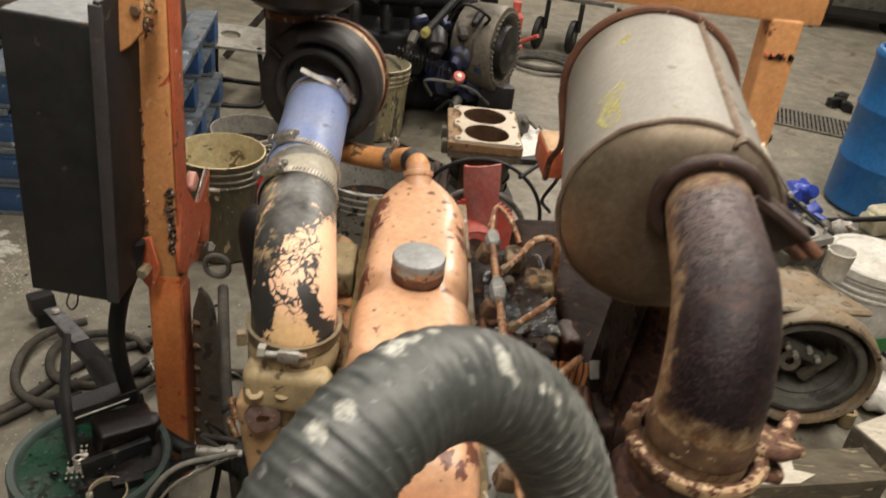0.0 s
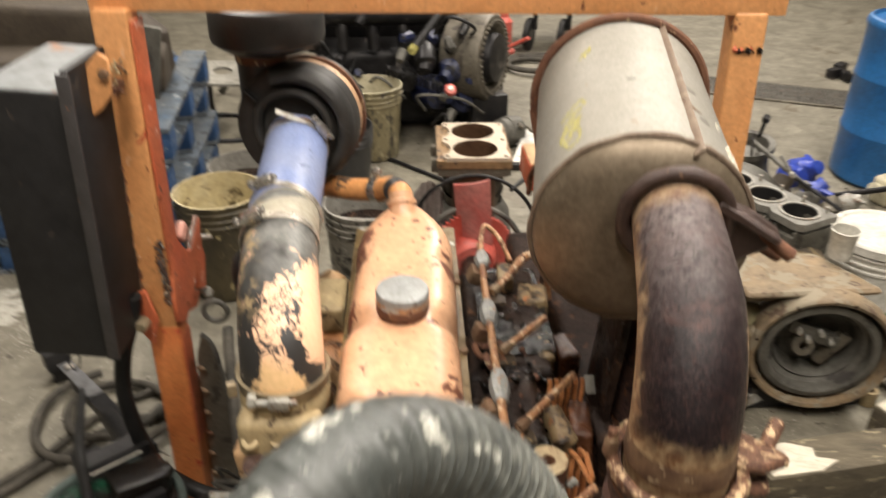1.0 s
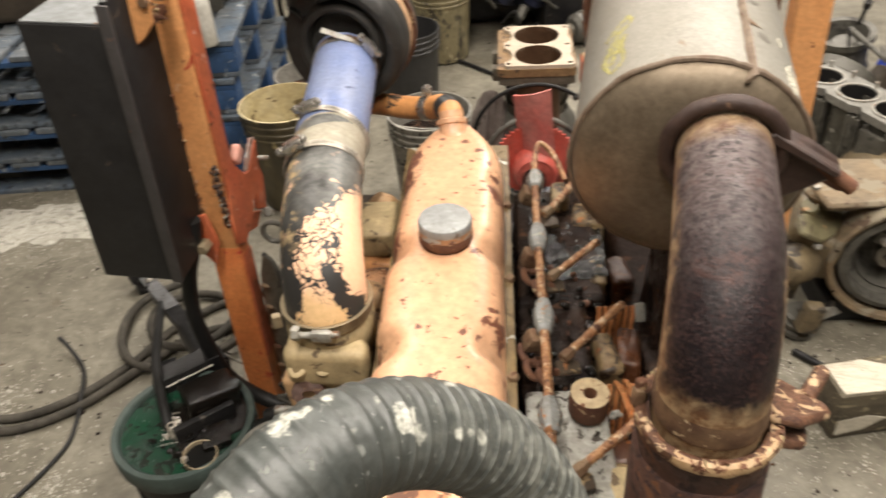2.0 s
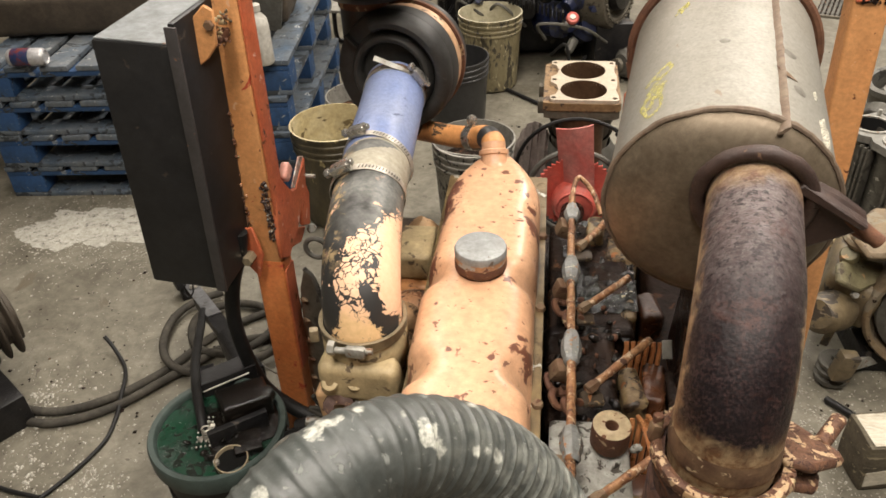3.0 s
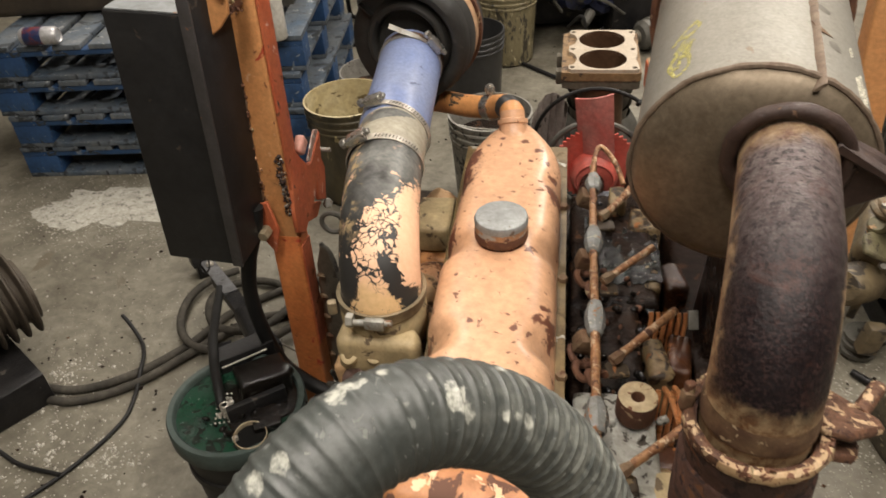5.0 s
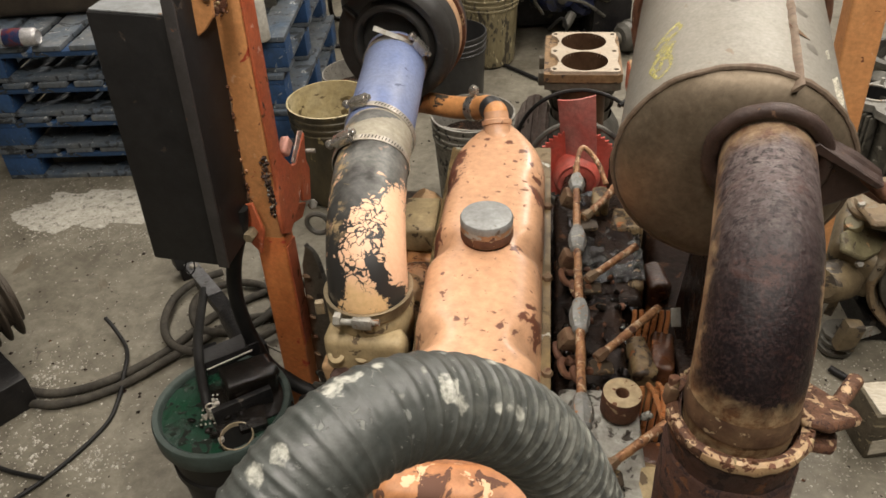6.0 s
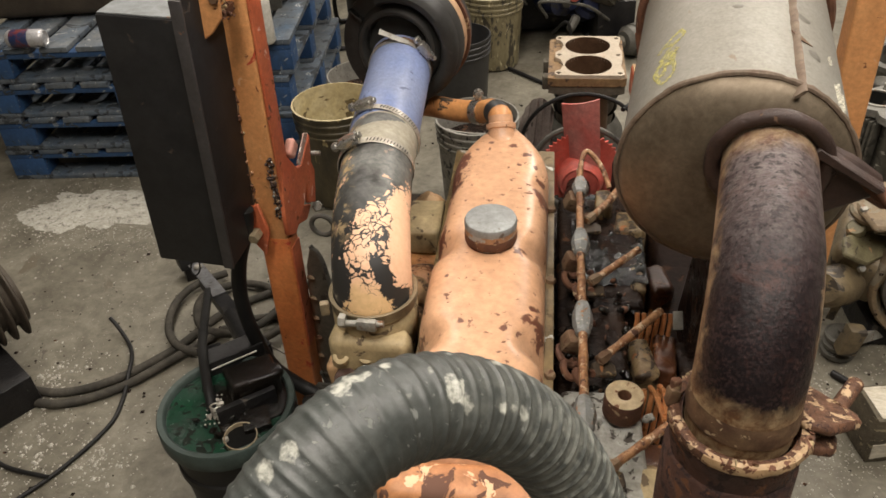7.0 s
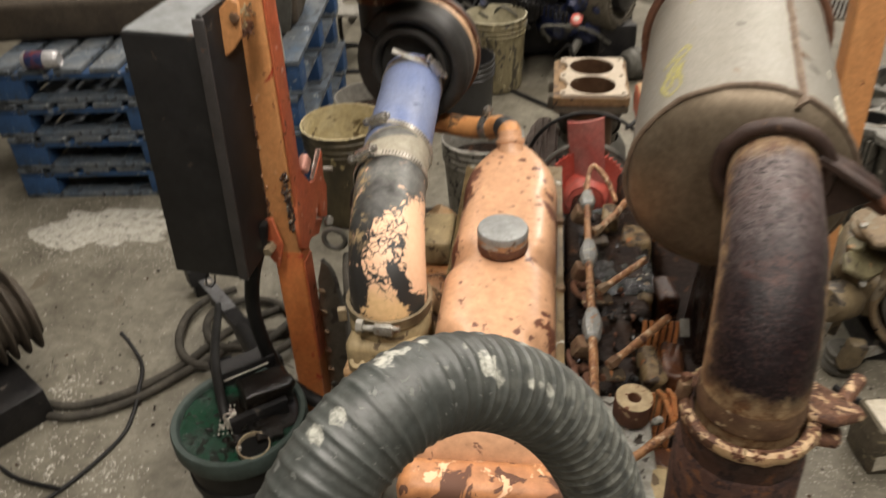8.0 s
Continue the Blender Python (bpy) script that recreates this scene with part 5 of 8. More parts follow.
# fuel rail with unions and branch pipes
rail_pts = [(0.090, 1.40, 0.782), (0.092, 1.36, 0.785), (0.1035, 1.145, 0.79), (0.117, 0.937, 0.80), (0.1275, 0.76, 0.80), (0.136, 0.62, 0.79)]
rail = part("fuel_rail", roughen(sweep(spline(rail_pts, 16), 0.0068, 12), 0.0016, 70), copper, eng, "rusted fuel rail with flaked paint")
part("rail_hook", sweep(spline([(0.092, 1.355, 0.788), (0.092, 1.404, 0.800), (0.099, 1.436, 0.806), (0.116, 1.427, 0.800), (0.135, 1.395, 0.79), (0.150, 1.360, 0.770)], 8), 0.0052, 10), copper, eng, "bent fuel line")
for p, q in (((0.092, 1.362, 0.785), (0.096, 1.306, 0.785)), ((0.102, 1.180, 0.79), (0.106, 1.110, 0.79)), ((0.115, 0.972, 0.80), (0.119, 0.902, 0.80)), ((0.126, 0.778, 0.80), (0.132, 0.720, 0.80))):
    p, q = Vector(p), Vector(q)
    far = (q - p).length
    union = part("union_nut", lathe([(0.008, 0), (0.0105, 0.002), (0.0115, 0.006), (0.0120, 0.012), (0.0150, 0.020), (0.0160, far * 0.5), (0.0150, far - 0.018), (0.0120, far - 0.011), (0.0120, far - 0.004), (0.008, far)], along(p, q), 8), union_grey, rail, "grey union nut")
    part("union_saddle", roughen(block(0.030, 0.026, 0.030, pose(q.x - 0.014, q.y + 0.004, q.z - 0.020, 10, 25, 20), 0.006, None, 2), 0.004, 60), rust_tan, rail, "rusty saddle under the union")
for p, q in (((0.112, 1.238, 0.772), (0.156, 1.316, 0.776)), ((0.124, 1.062, 0.770), (0.203, 1.144, 0.786)), ((0.145, 0.883, 0.768), (0.235, 0.988, 0.786)), ((0.160, 0.686, 0.768), (0.238, 0.757, 0.786))):
    p, q = Vector(p), Vector(q)
    part("branch_pipe", roughen(sweep([p.lerp(q, k / 10) for k in range(11)], 0.0064, 12), 0.0014, 70), copper, eng, "rusty branch pipe with flaked tan paint")
    part("pipe_fitting", roughen(lathe([(0.007, 0), (0.0095, 0.002), (0.0100, 0.014), (0.008, 0.018), (0.008, 0.022)], along(p, q), 6), 0.001, 60), rust_tan, eng, "rusty pipe fitting")
    part("clip", roughen(slab([(-0.018, -0.012), (0.016, -0.014), (0.022, 0.004), (0.006, 0.018), (-0.016, 0.012)], 0.008, pose(p.x + 0.006, p.y - 0.004, p.z - 0.016, 14, 10, 30), 0.002), 0.002, 60), grimy, eng, "bent clip plate")
part("return_bend", roughen(sweep(spline([(0.150, 1.305, 0.776), (0.175, 1.345, 0.786), (0.205, 1.362, 0.788), (0.224, 1.350, 0.770), (0.228, 1.335, 0.70)], 7), 0.0074, 12), 0.0012, 70), copper, eng, "rusty pipe bent over and down")
for x, y, r in ((0.100, 0.905, 0.016), (0.108, 0.872, 0.014), (0.096, 1.085, 0.015), (0.115, 1.05, 0.013), (0.125, 0.86, 0.012), (0.112, 1.262, 0.014)):
    part("return_loop", sweep([Vector((x + r * math.cos(t), y + r * math.sin(t), 0.758 + 0.4 * r * math.cos(2 * t))) for t in [2 * math.pi * k / 20 for k in range(18)]], 0.0058, 8), rust_deep, eng, "rusty return-line loop")
ringm = pose(0.181, 0.812, 0.742, 3, 2, 0)
ring_p = part("spacer_ring", lathe([(0.026, 0), (0.0275, 0.003), (0.0275, 0.034), (0.026, 0.037), (0.009, 0.037), (0.008, 0.034), (0.008, 0.0)], ringm, 28, None, True), rust_deep, eng, "thick spacer ring")
part("ring_face", lathe([(0.0262, 0.0372), (0.0265, 0.0382), (0.010, 0.0382), (0.0095, 0.0372)], ringm, 28), surface("worn_cream_paint", (0.62, 0.50, 0.32), (0.48, 0.36, 0.20), 0.6, 0, 40, 120, 0.8, 0.2, (((0.14, 0.06, 0.03), 0.62, 60, 0.8),), 0.3, 0.0008), ring_p, "worn cream ring face")
wet_rust_dark = surface("oil_soaked_rust", (0.032, 0.015, 0.009), (0.014, 0.008, 0.006), 0.62, 0.05, 20, 90, 0.9, 0.15, (((0.07, 0.030, 0.014), 0.64, 30, 0.6),), 0.9, 0.003, spec=0.12)
part("side_casting", roughen(block(0.34, 0.86, 0.34, EM @ pose(0.27, -0.03, 0.44), 0.03, None, 3), 0.012, 12), oily, eng, "oily dark side casting")
part("rear_casting", roughen(block(0.31, 0.37, 0.45, pose(0.325, 1.535, 0.435, 0, 0, 4.3), 0.03, None, 4), 0.012, 16), wet_rust_dark, eng, "oily dark casting behind the fuel lines")
part("flank_casting", roughen(block(0.13, 0.56, 0.22, pose(0.300, 1.22, 0.575, 0, 4, 4.3), 0.025, None, 4), 0.010, 22), wet_rust_dark, eng, "oil-soaked brown flank casting")
part("grit_ledge", roughen(block(0.115, 0.26, 0.05, pose(0.160, 0.73, 0.708, 0, 0, 4.3), 0.012, None, 3), 0.004, 25), gritty, eng, "ledge covered in grey grit")
part("oil_ledge", roughen(block(0.15, 0.32, 0.05, pose(0.135, 1.23, 0.695, 3, -4, 4.3), 0.012, None, 3), 0.006, 22), oily, eng, "wet oily ledge")
part("oil_ledge", roughen(block(0.12, 0.24, 0.06, pose(0.135, 0.98, 0.68, 0, -8, 4.3), 0.015, None, 3), 0.006, 25), oily, eng, "wet oily ledge")
# Grimy tan casting, darkened for the shade among the fuel lines.
shaded_tan = surface("grimy_shaded_tan_casting", (0.34, 0.25, 0.13), (0.14, 0.085, 0.04), 0.45, 0, 26, 90, 0.95, 0.12, (((0.03, 0.018, 0.010), 0.56, 55, 0.35), ((0.30, 0.11, 0.03), 0.64, 30, 0.5)), 0.8, 0.003)
wet_rust = surface("wet_brown_rust", (0.11, 0.042, 0.018), (0.035, 0.015, 0.009), 0.32, 0.05, 20, 90, 0.9, 0.15, (((0.26, 0.10, 0.03), 0.63, 30, 0.5),), 0.9, 0.003)
for x, y, sx, sy, top, mt in ((0.219, 0.955, 0.034, 0.085, 0.728, shaded_tan), (0.256, 0.960, 0.036, 0.085, 0.724, wet_rust), (0.290, 0.965, 0.030, 0.085, 0.72, oily), (0.211, 1.155, 0.036, 0.08, 0.722, shaded_tan), (0.248, 1.16, 0.035, 0.08, 0.716, wet_rust),
                              (0.142, 1.345, 0.034, 0.05, 0.762, shaded_tan), (0.195, 1.30, 0.06, 0.07, 0.735, shaded_tan), (0.234, 0.705, 0.045, 0.09, 0.722, shaded_tan), (0.272, 0.70, 0.034, 0.09, 0.722, wet_rust), (0.205, 1.06, 0.05, 0.07, 0.66, oily), (0.235, 0.82, 0.12, 0.05, 0.655, wet_rust)):
    part("casting_lug", roughen(block(sx, sy, 0.16, pose(x, y, top - 0.08, 6 * math.sin(90 * x), 5 * math.sin(70 * y), 4.3 + 7 * math.sin(50 * (x + y))), 0.013, None, 4), 0.009, 38), mt, eng)
bright = surface("bright_copper_rod", (0.80, 0.36, 0.15), (0.58, 0.22, 0.08), 0.3, 0.5, 30, 120, 0.8, 0.2, (), 0.2, 0.0005, grime=0.15)
# Two rows of thin, bright copper-coloured rods.
for k in range(10):
    x, y, z = (0.203 + 0.0105 * k, 1.018 + 0.001 * k, 0.752) if k < 6 else (0.214 + 0.0105 * (k - 6), 0.862 + 0.001 * k, 0.736)
    part("copper_line", sweep(spline([(x, y, z), (x + 0.001, y - 0.006, z - 0.010), (x - 0.001, y - 0.014, z - 0.03), (x - 0.003, y - 0.016, z - 0.10)], 5), 0.0040, 8), bright, eng, "bright copper-coloured rod")
part("copper_line", sweep(spline([(0.236, 0.872, 0.74), (0.240, 0.845, 0.755), (0.238, 0.80, 0.775), (0.236, 0.775, 0.785)], 6), 0.0042, 8), bright, eng, "bright copper-coloured rod")
part("copper_line", sweep(spline([(0.222, 0.868, 0.74), (0.227, 0.845, 0.752), (0.232, 0.80, 0.770), (0.234, 0.772, 0.782)], 6), 0.0042, 8), bright, eng, "bright copper-coloured rod")
part("grey_tag", block(0.016, 0.003, 0.030, pose(0.266, 1.008, 0.752, -35, 0, 10), 0.001), zinc, eng, "small grey tag")


for seed, x0, y0, sx, sy, z in ((1, 0.150, 1.265, 0.13, 0.28, 0.722),):
    bm = bmesh.new()
    bmesh.ops.create_grid(bm, x_segments=44, y_segments=70, size=0.5, matrix=pose(x0, y0, z, 0, 0, 4.3) @ Matrix.Diagonal((sx, sy, 1, 1)))
    for v in bm.verts:
        v.co.z += 0.010 * noise.noise(v.co * 34 + Vector((seed, 0, 0))) + 0.006 * noise.noise(v.co * 90) + 0.0025 * noise.noise(v.co * 210)
    tagged(part("oil_sludge", bm, wet_black, eng), "wet black oil sludge lying on the ledge", kind="stuff")
tagged(part("caked_grease", clods(3, 60, 0.09, 0.22, 1.06, 1.40, 0.695, 0.722, 0.004, 0.012), wet_black, eng), "lumps of wet oily dirt", kind="stuff")
tagged(part("caked_grease", clods(4, 60, 0.085, 0.20, 0.84, 1.08, 0.690, 0.728, 0.004, 0.011), wet_black, eng), "lumps of caked dirt", kind="stuff")
tagged(part("caked_dirt", clods(5, 26, 0.09, 0.19, 0.84, 1.20, 0.700, 0.730, 0.003, 0.007), rust_deep, eng), "rusty crumbs on the ledge", kind="stuff")
tagged(part("caked_dirt", clods(6, 40, 0.12, 0.23, 0.62, 0.84, 0.722, 0.740, 0.003, 0.008), gritty, eng), "grey grit crumbs", kind="stuff")
part("outlet_manifold", roughen(lathe([(0.05, 0.0), (0.062, 0.02), (0.066, 0.2), (0.058, 0.42), (0.05, 0.44), (0, 0.44)], along((0.365, 0.80, 0.62), (0.385, 1.30, 0.64)), 28), 0.006, 14), rusty, eng, "rusted exhaust manifold")
part("manifold_leg", roughen(lathe([(0.06, 0.0), (0.065, 0.3), (0.06, 0.60), (0.05, 0.62)], pose(0.372, 1.03, 0.34), 32), 0.004, 14), rusty, eng, "brown rusted riser under the muffler")
part("muffler_bracket", roughen(block(0.012, 0.12, 0.40, pose(0.285, 1.02, 0.74, 0, 4, 4), 0.003), 0.002, 15), oily, eng, "dark oily bracket plate")
stained = surface("rust_stained_orange", (0.62, 0.29, 0.12), (0.42, 0.17, 0.07), 0.5, 0, 14, 80, 0.9, 0.15, (((0.11, 0.05, 0.03), 0.575, 26, 0.8), ((0.74, 0.46, 0.28), 0.60, 24, 0.6)), 0.3, 0.001)
fronth = part("front_housing", roughen(block(0.235, 0.10, 0.20, EM @ pose(-0.005, -0.475, 0.628), 0.042, None, 6), 0.002, 30), stained, eng, "rust-stained orange front housing")
part("front_plate", roughen(block(0.215, 0.060, 0.13, EM @ pose(0.0, -0.426, 0.775), 0.028, None, 6), 0.002, 35), stained, fronth, "rust-stained orange end plate")
part("housing_gasket", roughen(block(0.205, 0.016, 0.10, EM @ pose(0.0, -0.420, 0.700), 0.002), 0.002, 40), rust_deep, fronth, "dark rusty joint")
part("housing_lip", roughen(block(0.05, 0.05, 0.03, EM @ pose(-0.105, -0.455, 0.765, 0, 14, 8), 0.010, None, 3), 0.002, 40), peach, fronth, "chipped peach lug")
part("housing_lip", roughen(block(0.035, 0.035, 0.03, EM @ pose(0.095, -0.445, 0.775, 0, 0, 12), 0.008, None, 3), 0.003, 50), tan_cast, fronth, "pale lug")
part("sediment_bowl", lathe([(0, -0.04), (0.018, -0.04), (0.024, -0.03), (0.025, 0.0), (0.028, 0.004), (0.028, 0.012), (0, 0.014)], pose(0.225, 0.70, 0.72), 24), tan_cast, eng)

# ---- corrugated hose ----
hose = thing("radiator_hose", "arched grey ribbed radiator hose with white dirt splashes", "hose", (0.03, 0.38, 1.0))
hl = spline([(-0.09, 0.20, 0.86), (-0.085, 0.205, 1.00), (-0.075, 0.225, 1.12), (-0.058, 0.258, 1.195), (-0.035, 0.293, 1.228), (-0.008, 0.328, 1.238), (0.018, 0.358, 1.228), (0.045, 0.383, 1.205), (0.075, 0.405, 1.168), (0.102, 0.42, 1.12), (0.125, 0.428, 1.06), (0.14, 0.43, 0.99), (0.148, 0.43, 0.88)], 30)
HR = 0.0335


def even(line, count):
    """The same line in steps of one length."""
    far = [0.0]
    for a, b in zip(line, line[1:]):
        far.append(far[-1] + (b - a).length)
    at, made = 0, []
    for k in range(count + 1):
        d = far[-1] * k / count
        while at < len(far) - 2 and far[at + 1] < d:
            at += 1
        made.append(line[at].lerp(line[at + 1], (d - far[at]) / max(far[at + 1] - far[at], 1e-9)))
    return made


def ribs(t):
    s = (t * 70 + 8 * (1 - math.exp(-t / 0.3)) + 0.25 * math.sin(9 * t)) % 1.0
    return HR - 0.0006 + 0.0019 * math.exp(-((s - 0.5) / 0.17) ** 2) + 0.0004 * math.cos(6.283 * s)


part("tube", sweep(even(hl, 78 * 9), ribs, 44, None, True), hose_rubber, hose)
for p, q in ((hl[0], hl[0] - Vector((0, 0, 0.05))), (hl[-1], hl[-1] - Vector((0, 0, 0.05)))):
    part("pipe_stub", rod(p + Vector((0, 0, 0.02)), q, 0.03, 24), grimy, hose, "pipe stub under the hose end")
part("outlet_bend", sweep(spline([(0.148, 0.43, 0.86), (0.145, 0.45, 0.76), (0.12, 0.51, 0.68), (0.06, 0.55, 0.66), (0.02, 0.57, 0.66)], 7), 0.029, 20), grimy, hose, "pipe running into the thermostat housing")

# ---- fan behind the engine ----
faded_pink = surface("sun_faded_red_plastic", (0.66, 0.115, 0.095), (0.78, 0.36, 0.32), 0.42, 0, 9, 90, 0.9, 0.2, (((0.16, 0.05, 0.04), 0.70, 26, 0.7),), 0.2, 0.0008)
fan = thing("cooling_fan", "faded red plastic cooling fan behind the engine", "fan", (0.085, 1.80, 0.55))
FCN = Vector((0.085, 1.83, 0.505))
fanm = along(FCN, FCN + Vector((0.05, -1, 0.0)))
part("hub", lathe([(0, 0.05), (0.03, 0.05), (0.05, 0.04), (0.06, 0.02), (0.065, -0.03), (0, -0.03)], fanm, 32), red_plastic, fan)
for foot_l, foot_r, tip_l, tip_r in ((( 0.048, 0.515), (0.134, 0.550), (0.026, 0.706), (0.119, 0.737)), ((0.125, 0.49), (0.045, 0.48), (0.14, 0.34), (0.05, 0.33))):
    bm = bmesh.new()
    rows = []
    for i in range(9):
        v = i / 8
        a = Vector((foot_l[0], 0, foot_l[1])).lerp(Vector((tip_l[0], 0, tip_l[1])), v)
        b = Vector((foot_r[0], 0, foot_r[1])).lerp(Vector((tip_r[0], 0, tip_r[1])), v)
        rows.append([bm.verts.new(a.lerp(b, u) + Vector((0, 1.83 + d - 0.030 * (u - 0.5) - 0.020 * u * (1 - u) * 4 * (1 - 0.4 * v), 0))) for d in (0.0, 0.005) for u in (0, 0.17, 0.33, 0.5, 0.67, 0.83, 1)])
    for p, q in zip(rows, rows[1:]):
        for j in range(6):
            bm.faces.new((p[j], p[j + 1], q[j + 1], q[j]))
            bm.faces.new((p[7 + j + 1], p[7 + j], q[7 + j], q[7 + j + 1]))
        bm.faces.new((p[0], q[0], q[7], p[7]))
        bm.faces.new((p[6], p[13], q[13], q[6]))
    bm.faces.new(rows[-1][:7] + rows[-1][:6:-1])
    bmesh.ops.recalc_face_normals(bm, faces=bm.faces[:])
    part("blade", bm, faded_pink, fan, "faded pinkish red fan blade")
for k in range(2):
    r = 0.048 - 0.018 * k
    part("hub_ring", sweep([fanm @ Vector((r * math.cos(t), r * math.sin(t), 0.042 + 0.004 * k)) for t in [2 * math.pi * j / 30 for j in range(31)]], 0.0035, 8), red_plastic, fan, "moulded ring of the hub")
teeth = []
for k in range(96):
    r = 0.099 if k % 2 else 0.107
    teeth.append((r * math.cos(2 * math.pi * k / 96), r * math.sin(2 * math.pi * k / 96)))
part("toothed_disc", slab(teeth, 0.006, fanm @ pose(0, 0.02, -0.012), 0), red_plastic, fan, "red disc with a serrated edge")
part("shroud_ring", sweep([FCN + Vector((0.17 * math.cos(t), 0.10, 0.02 + 0.17 * math.sin(t))) for t in [2 * math.pi * k / 48 for k in range(49)]], 0.0055, 8), rubber, fan, "thin black ring")
part("shroud_lip", sweep([FCN + Vector((0.126 * math.cos(t), 0.03, 0.006 + 0.126 * math.sin(t))) for t in [2 * math.pi * k / 48 for k in range(49)]], 0.008, 8), grey_iron, fan, "pale grey ring behind the disc")
part("shaft", rod((0.085, 1.82, 0.505), (0.06, 1.46, 0.505), 0.03, 20), oily, fan)


# ---- pails and drum ----
def pail_meshes(r, h, ribs_at=(0.80, 0.86, 0.93)):
    """Outer wall with ribs, and the inside with floor, for a tapered pail standing at the origin."""
    b = r * 0.87
    outer = [(0, 0.004), (b - 0.006, 0.004), (b, 0.010)]
    for s in ribs_at:
        w = b + (r - b) * s
        outer += [(w, s * h - 0.010), (w + 0.005, s * h - 0.007), (w + 0.005, s * h), (w + 0.001, s * h + 0.003)]
    outer += [(r, h - 0.012), (r + 0.004, h - 0.010), (r + 0.004, h)]
    inner = [(r + 0.004, h), (r - 0.002, h + 0.001), (r - 0.003, h - 0.01), (b - 0.004, 0.02), (0, 0.018)]
    return outer, inner


def pail(x, y, r, h, wall, inside, label, handle=0.0, fill=None, group="workshop pails"):
    ob = thing("pail", label, "pail", (x, y, 0), group)
    outer, inner = pail_meshes(r, h)
    m = pose(x, y, 0, 0, 0, 40 * x)
    part("wall", lathe(outer, m, 44), wall, ob)
    part("lining", lathe(inner, m, 44), inside, ob)
    if fill:
        part("oil_fill", lathe([(r * 0.965, h * 0.74), (0, h * 0.74)], m, 32), fill, ob, "dark oil in the pail")
    if handle:
        arc = [Vector((x + (r + 0.006) * math.cos(t), y - handle * math.sin(t), h - 0.03 - (0.25 * handle) * math.sin(t))) for t in [math.pi * k / 20 for k in range(21)]]
        part("bail_handle", sweep(arc, 0.0025, 6), zinc, ob)
    return ob


pail(-0.80, 2.44, 0.150, 0.385, soiled_yellow, dirty_yellow, "oil-soiled yellow pail standing open beside the engine", 0.13)
pail(-0.418, 3.70, 0.150, 0.365, streaked_pail, pail_cream, "cream pail smeared with black oil", 0.10)
pail(-0.488, 3.19, 0.135, 0.345, black_plastic, black_plastic, "black plastic pail with a grey rim", 0)
pail(-0.825, 2.86, 0.140, 0.30, splattered, pail_zinc, "grey metal pail holding dark oil", 0, oily)
pail(-0.285, 2.41, 0.140, 0.37, splattered, pail_zinc, "grimy grey pail half full of oil", 0.05, oily)
wp = pail(1.40, 2.27, 0.150, 0.37, pail_white, pail_white, "white plastic pail with a green stripe", 0)
part("lid", lathe([(0, 0.378), (0.13, 0.378), (0.137, 0.384), (0.152, 0.384), (0.158, 0.378), (0.158, 0.352), (0.154, 0.350)], pose(1.40, 2.27, 0), 44), pail_white, wp, "white lid")
part("stripe", lathe([(0.1415, 0.08), (0.1425, 0.082), (0.1455, 0.16), (0.1445, 0.162)], pose(1.40, 2.27, 0), 44), surface("green_print", (0.02, 0.25, 0.05), (0.03, 0.20, 0.05), 0.5, 0, 9, 80, 0.6, 0.2, (), 0.1, 0.0006), wp, "green stripe")

can_b = thing("canister", "black canister with a glossy red lid behind the engine", "canister", (-0.432, 1.75, 0))
part("wall", lathe([(0, 0.003), (0.046, 0.003), (0.050, 0.012), (0.052, 0.30), (0.052, 0.56), (0.048, 0.58), (0, 0.58)], pose(-0.432, 1.75, 0), 44), rubber, can_b)
part("lid", roughen(lathe([(0.053, 0.53), (0.055, 0.535), (0.0555, 0.60), (0.050, 0.638), (0.034, 0.652), (0, 0.655)], pose(-0.432, 1.75, 0), 44), 0.003, 20), surface("glossy_red_plastic", (0.34, 0.012, 0.014), (0.25, 0.009, 0.011), 0.22, 0, 12, 90, 0.7, 0.2, (), 0.1, 0.0006), can_b, "glossy red lid")

drum = thing("drum", "blue plastic drum standing on the floor", "drum", (2.075, 3.572, 0))
part("shell", lathe([(0, 0.004), (0.22, 0.004), (0.238, 0.02), (0.24, 0.05), (0.24, 0.23), (0.245, 0.24), (0.245, 0.25), (0.24, 0.26), (0.24, 0.48), (0.245, 0.49), (0.245, 0.50), (0.24, 0.51), (0.24, 0.70), (0.247, 0.715), (0.247, 0.735), (0.238, 0.75), (0.225, 0.755), (0.22, 0.74), (0, 0.738)], pose(2.075, 3.572, 0), 60), barrel_blue, drum)
for x, y in ((2.005, 3.652), (2.145, 3.492)):
    part("bung", lathe([(0, 0.018), (0.03, 0.018), (0.034, 0.012), (0.034, 0)], pose(x, y, 0.738), 20), barrel_blue, drum)
jug = thing("jug", "small cream plastic jug lying beside the drum", "jug", (1.97, 3.28, 0))
part("body", roughen(block(0.15, 0.10, 0.13, pose(1.97, 3.28, 0.067, 0, 0, 25), 0.025, None, 3), 0.003, 14), pail_cream, jug)
part("spout", lathe([(0.020, 0), (0.020, 0.03), (0.026, 0.03), (0.026, 0.05), (0, 0.05)], pose(1.90, 3.245, 0.085, 0, -80, 25), 20), pail_cream, jug)

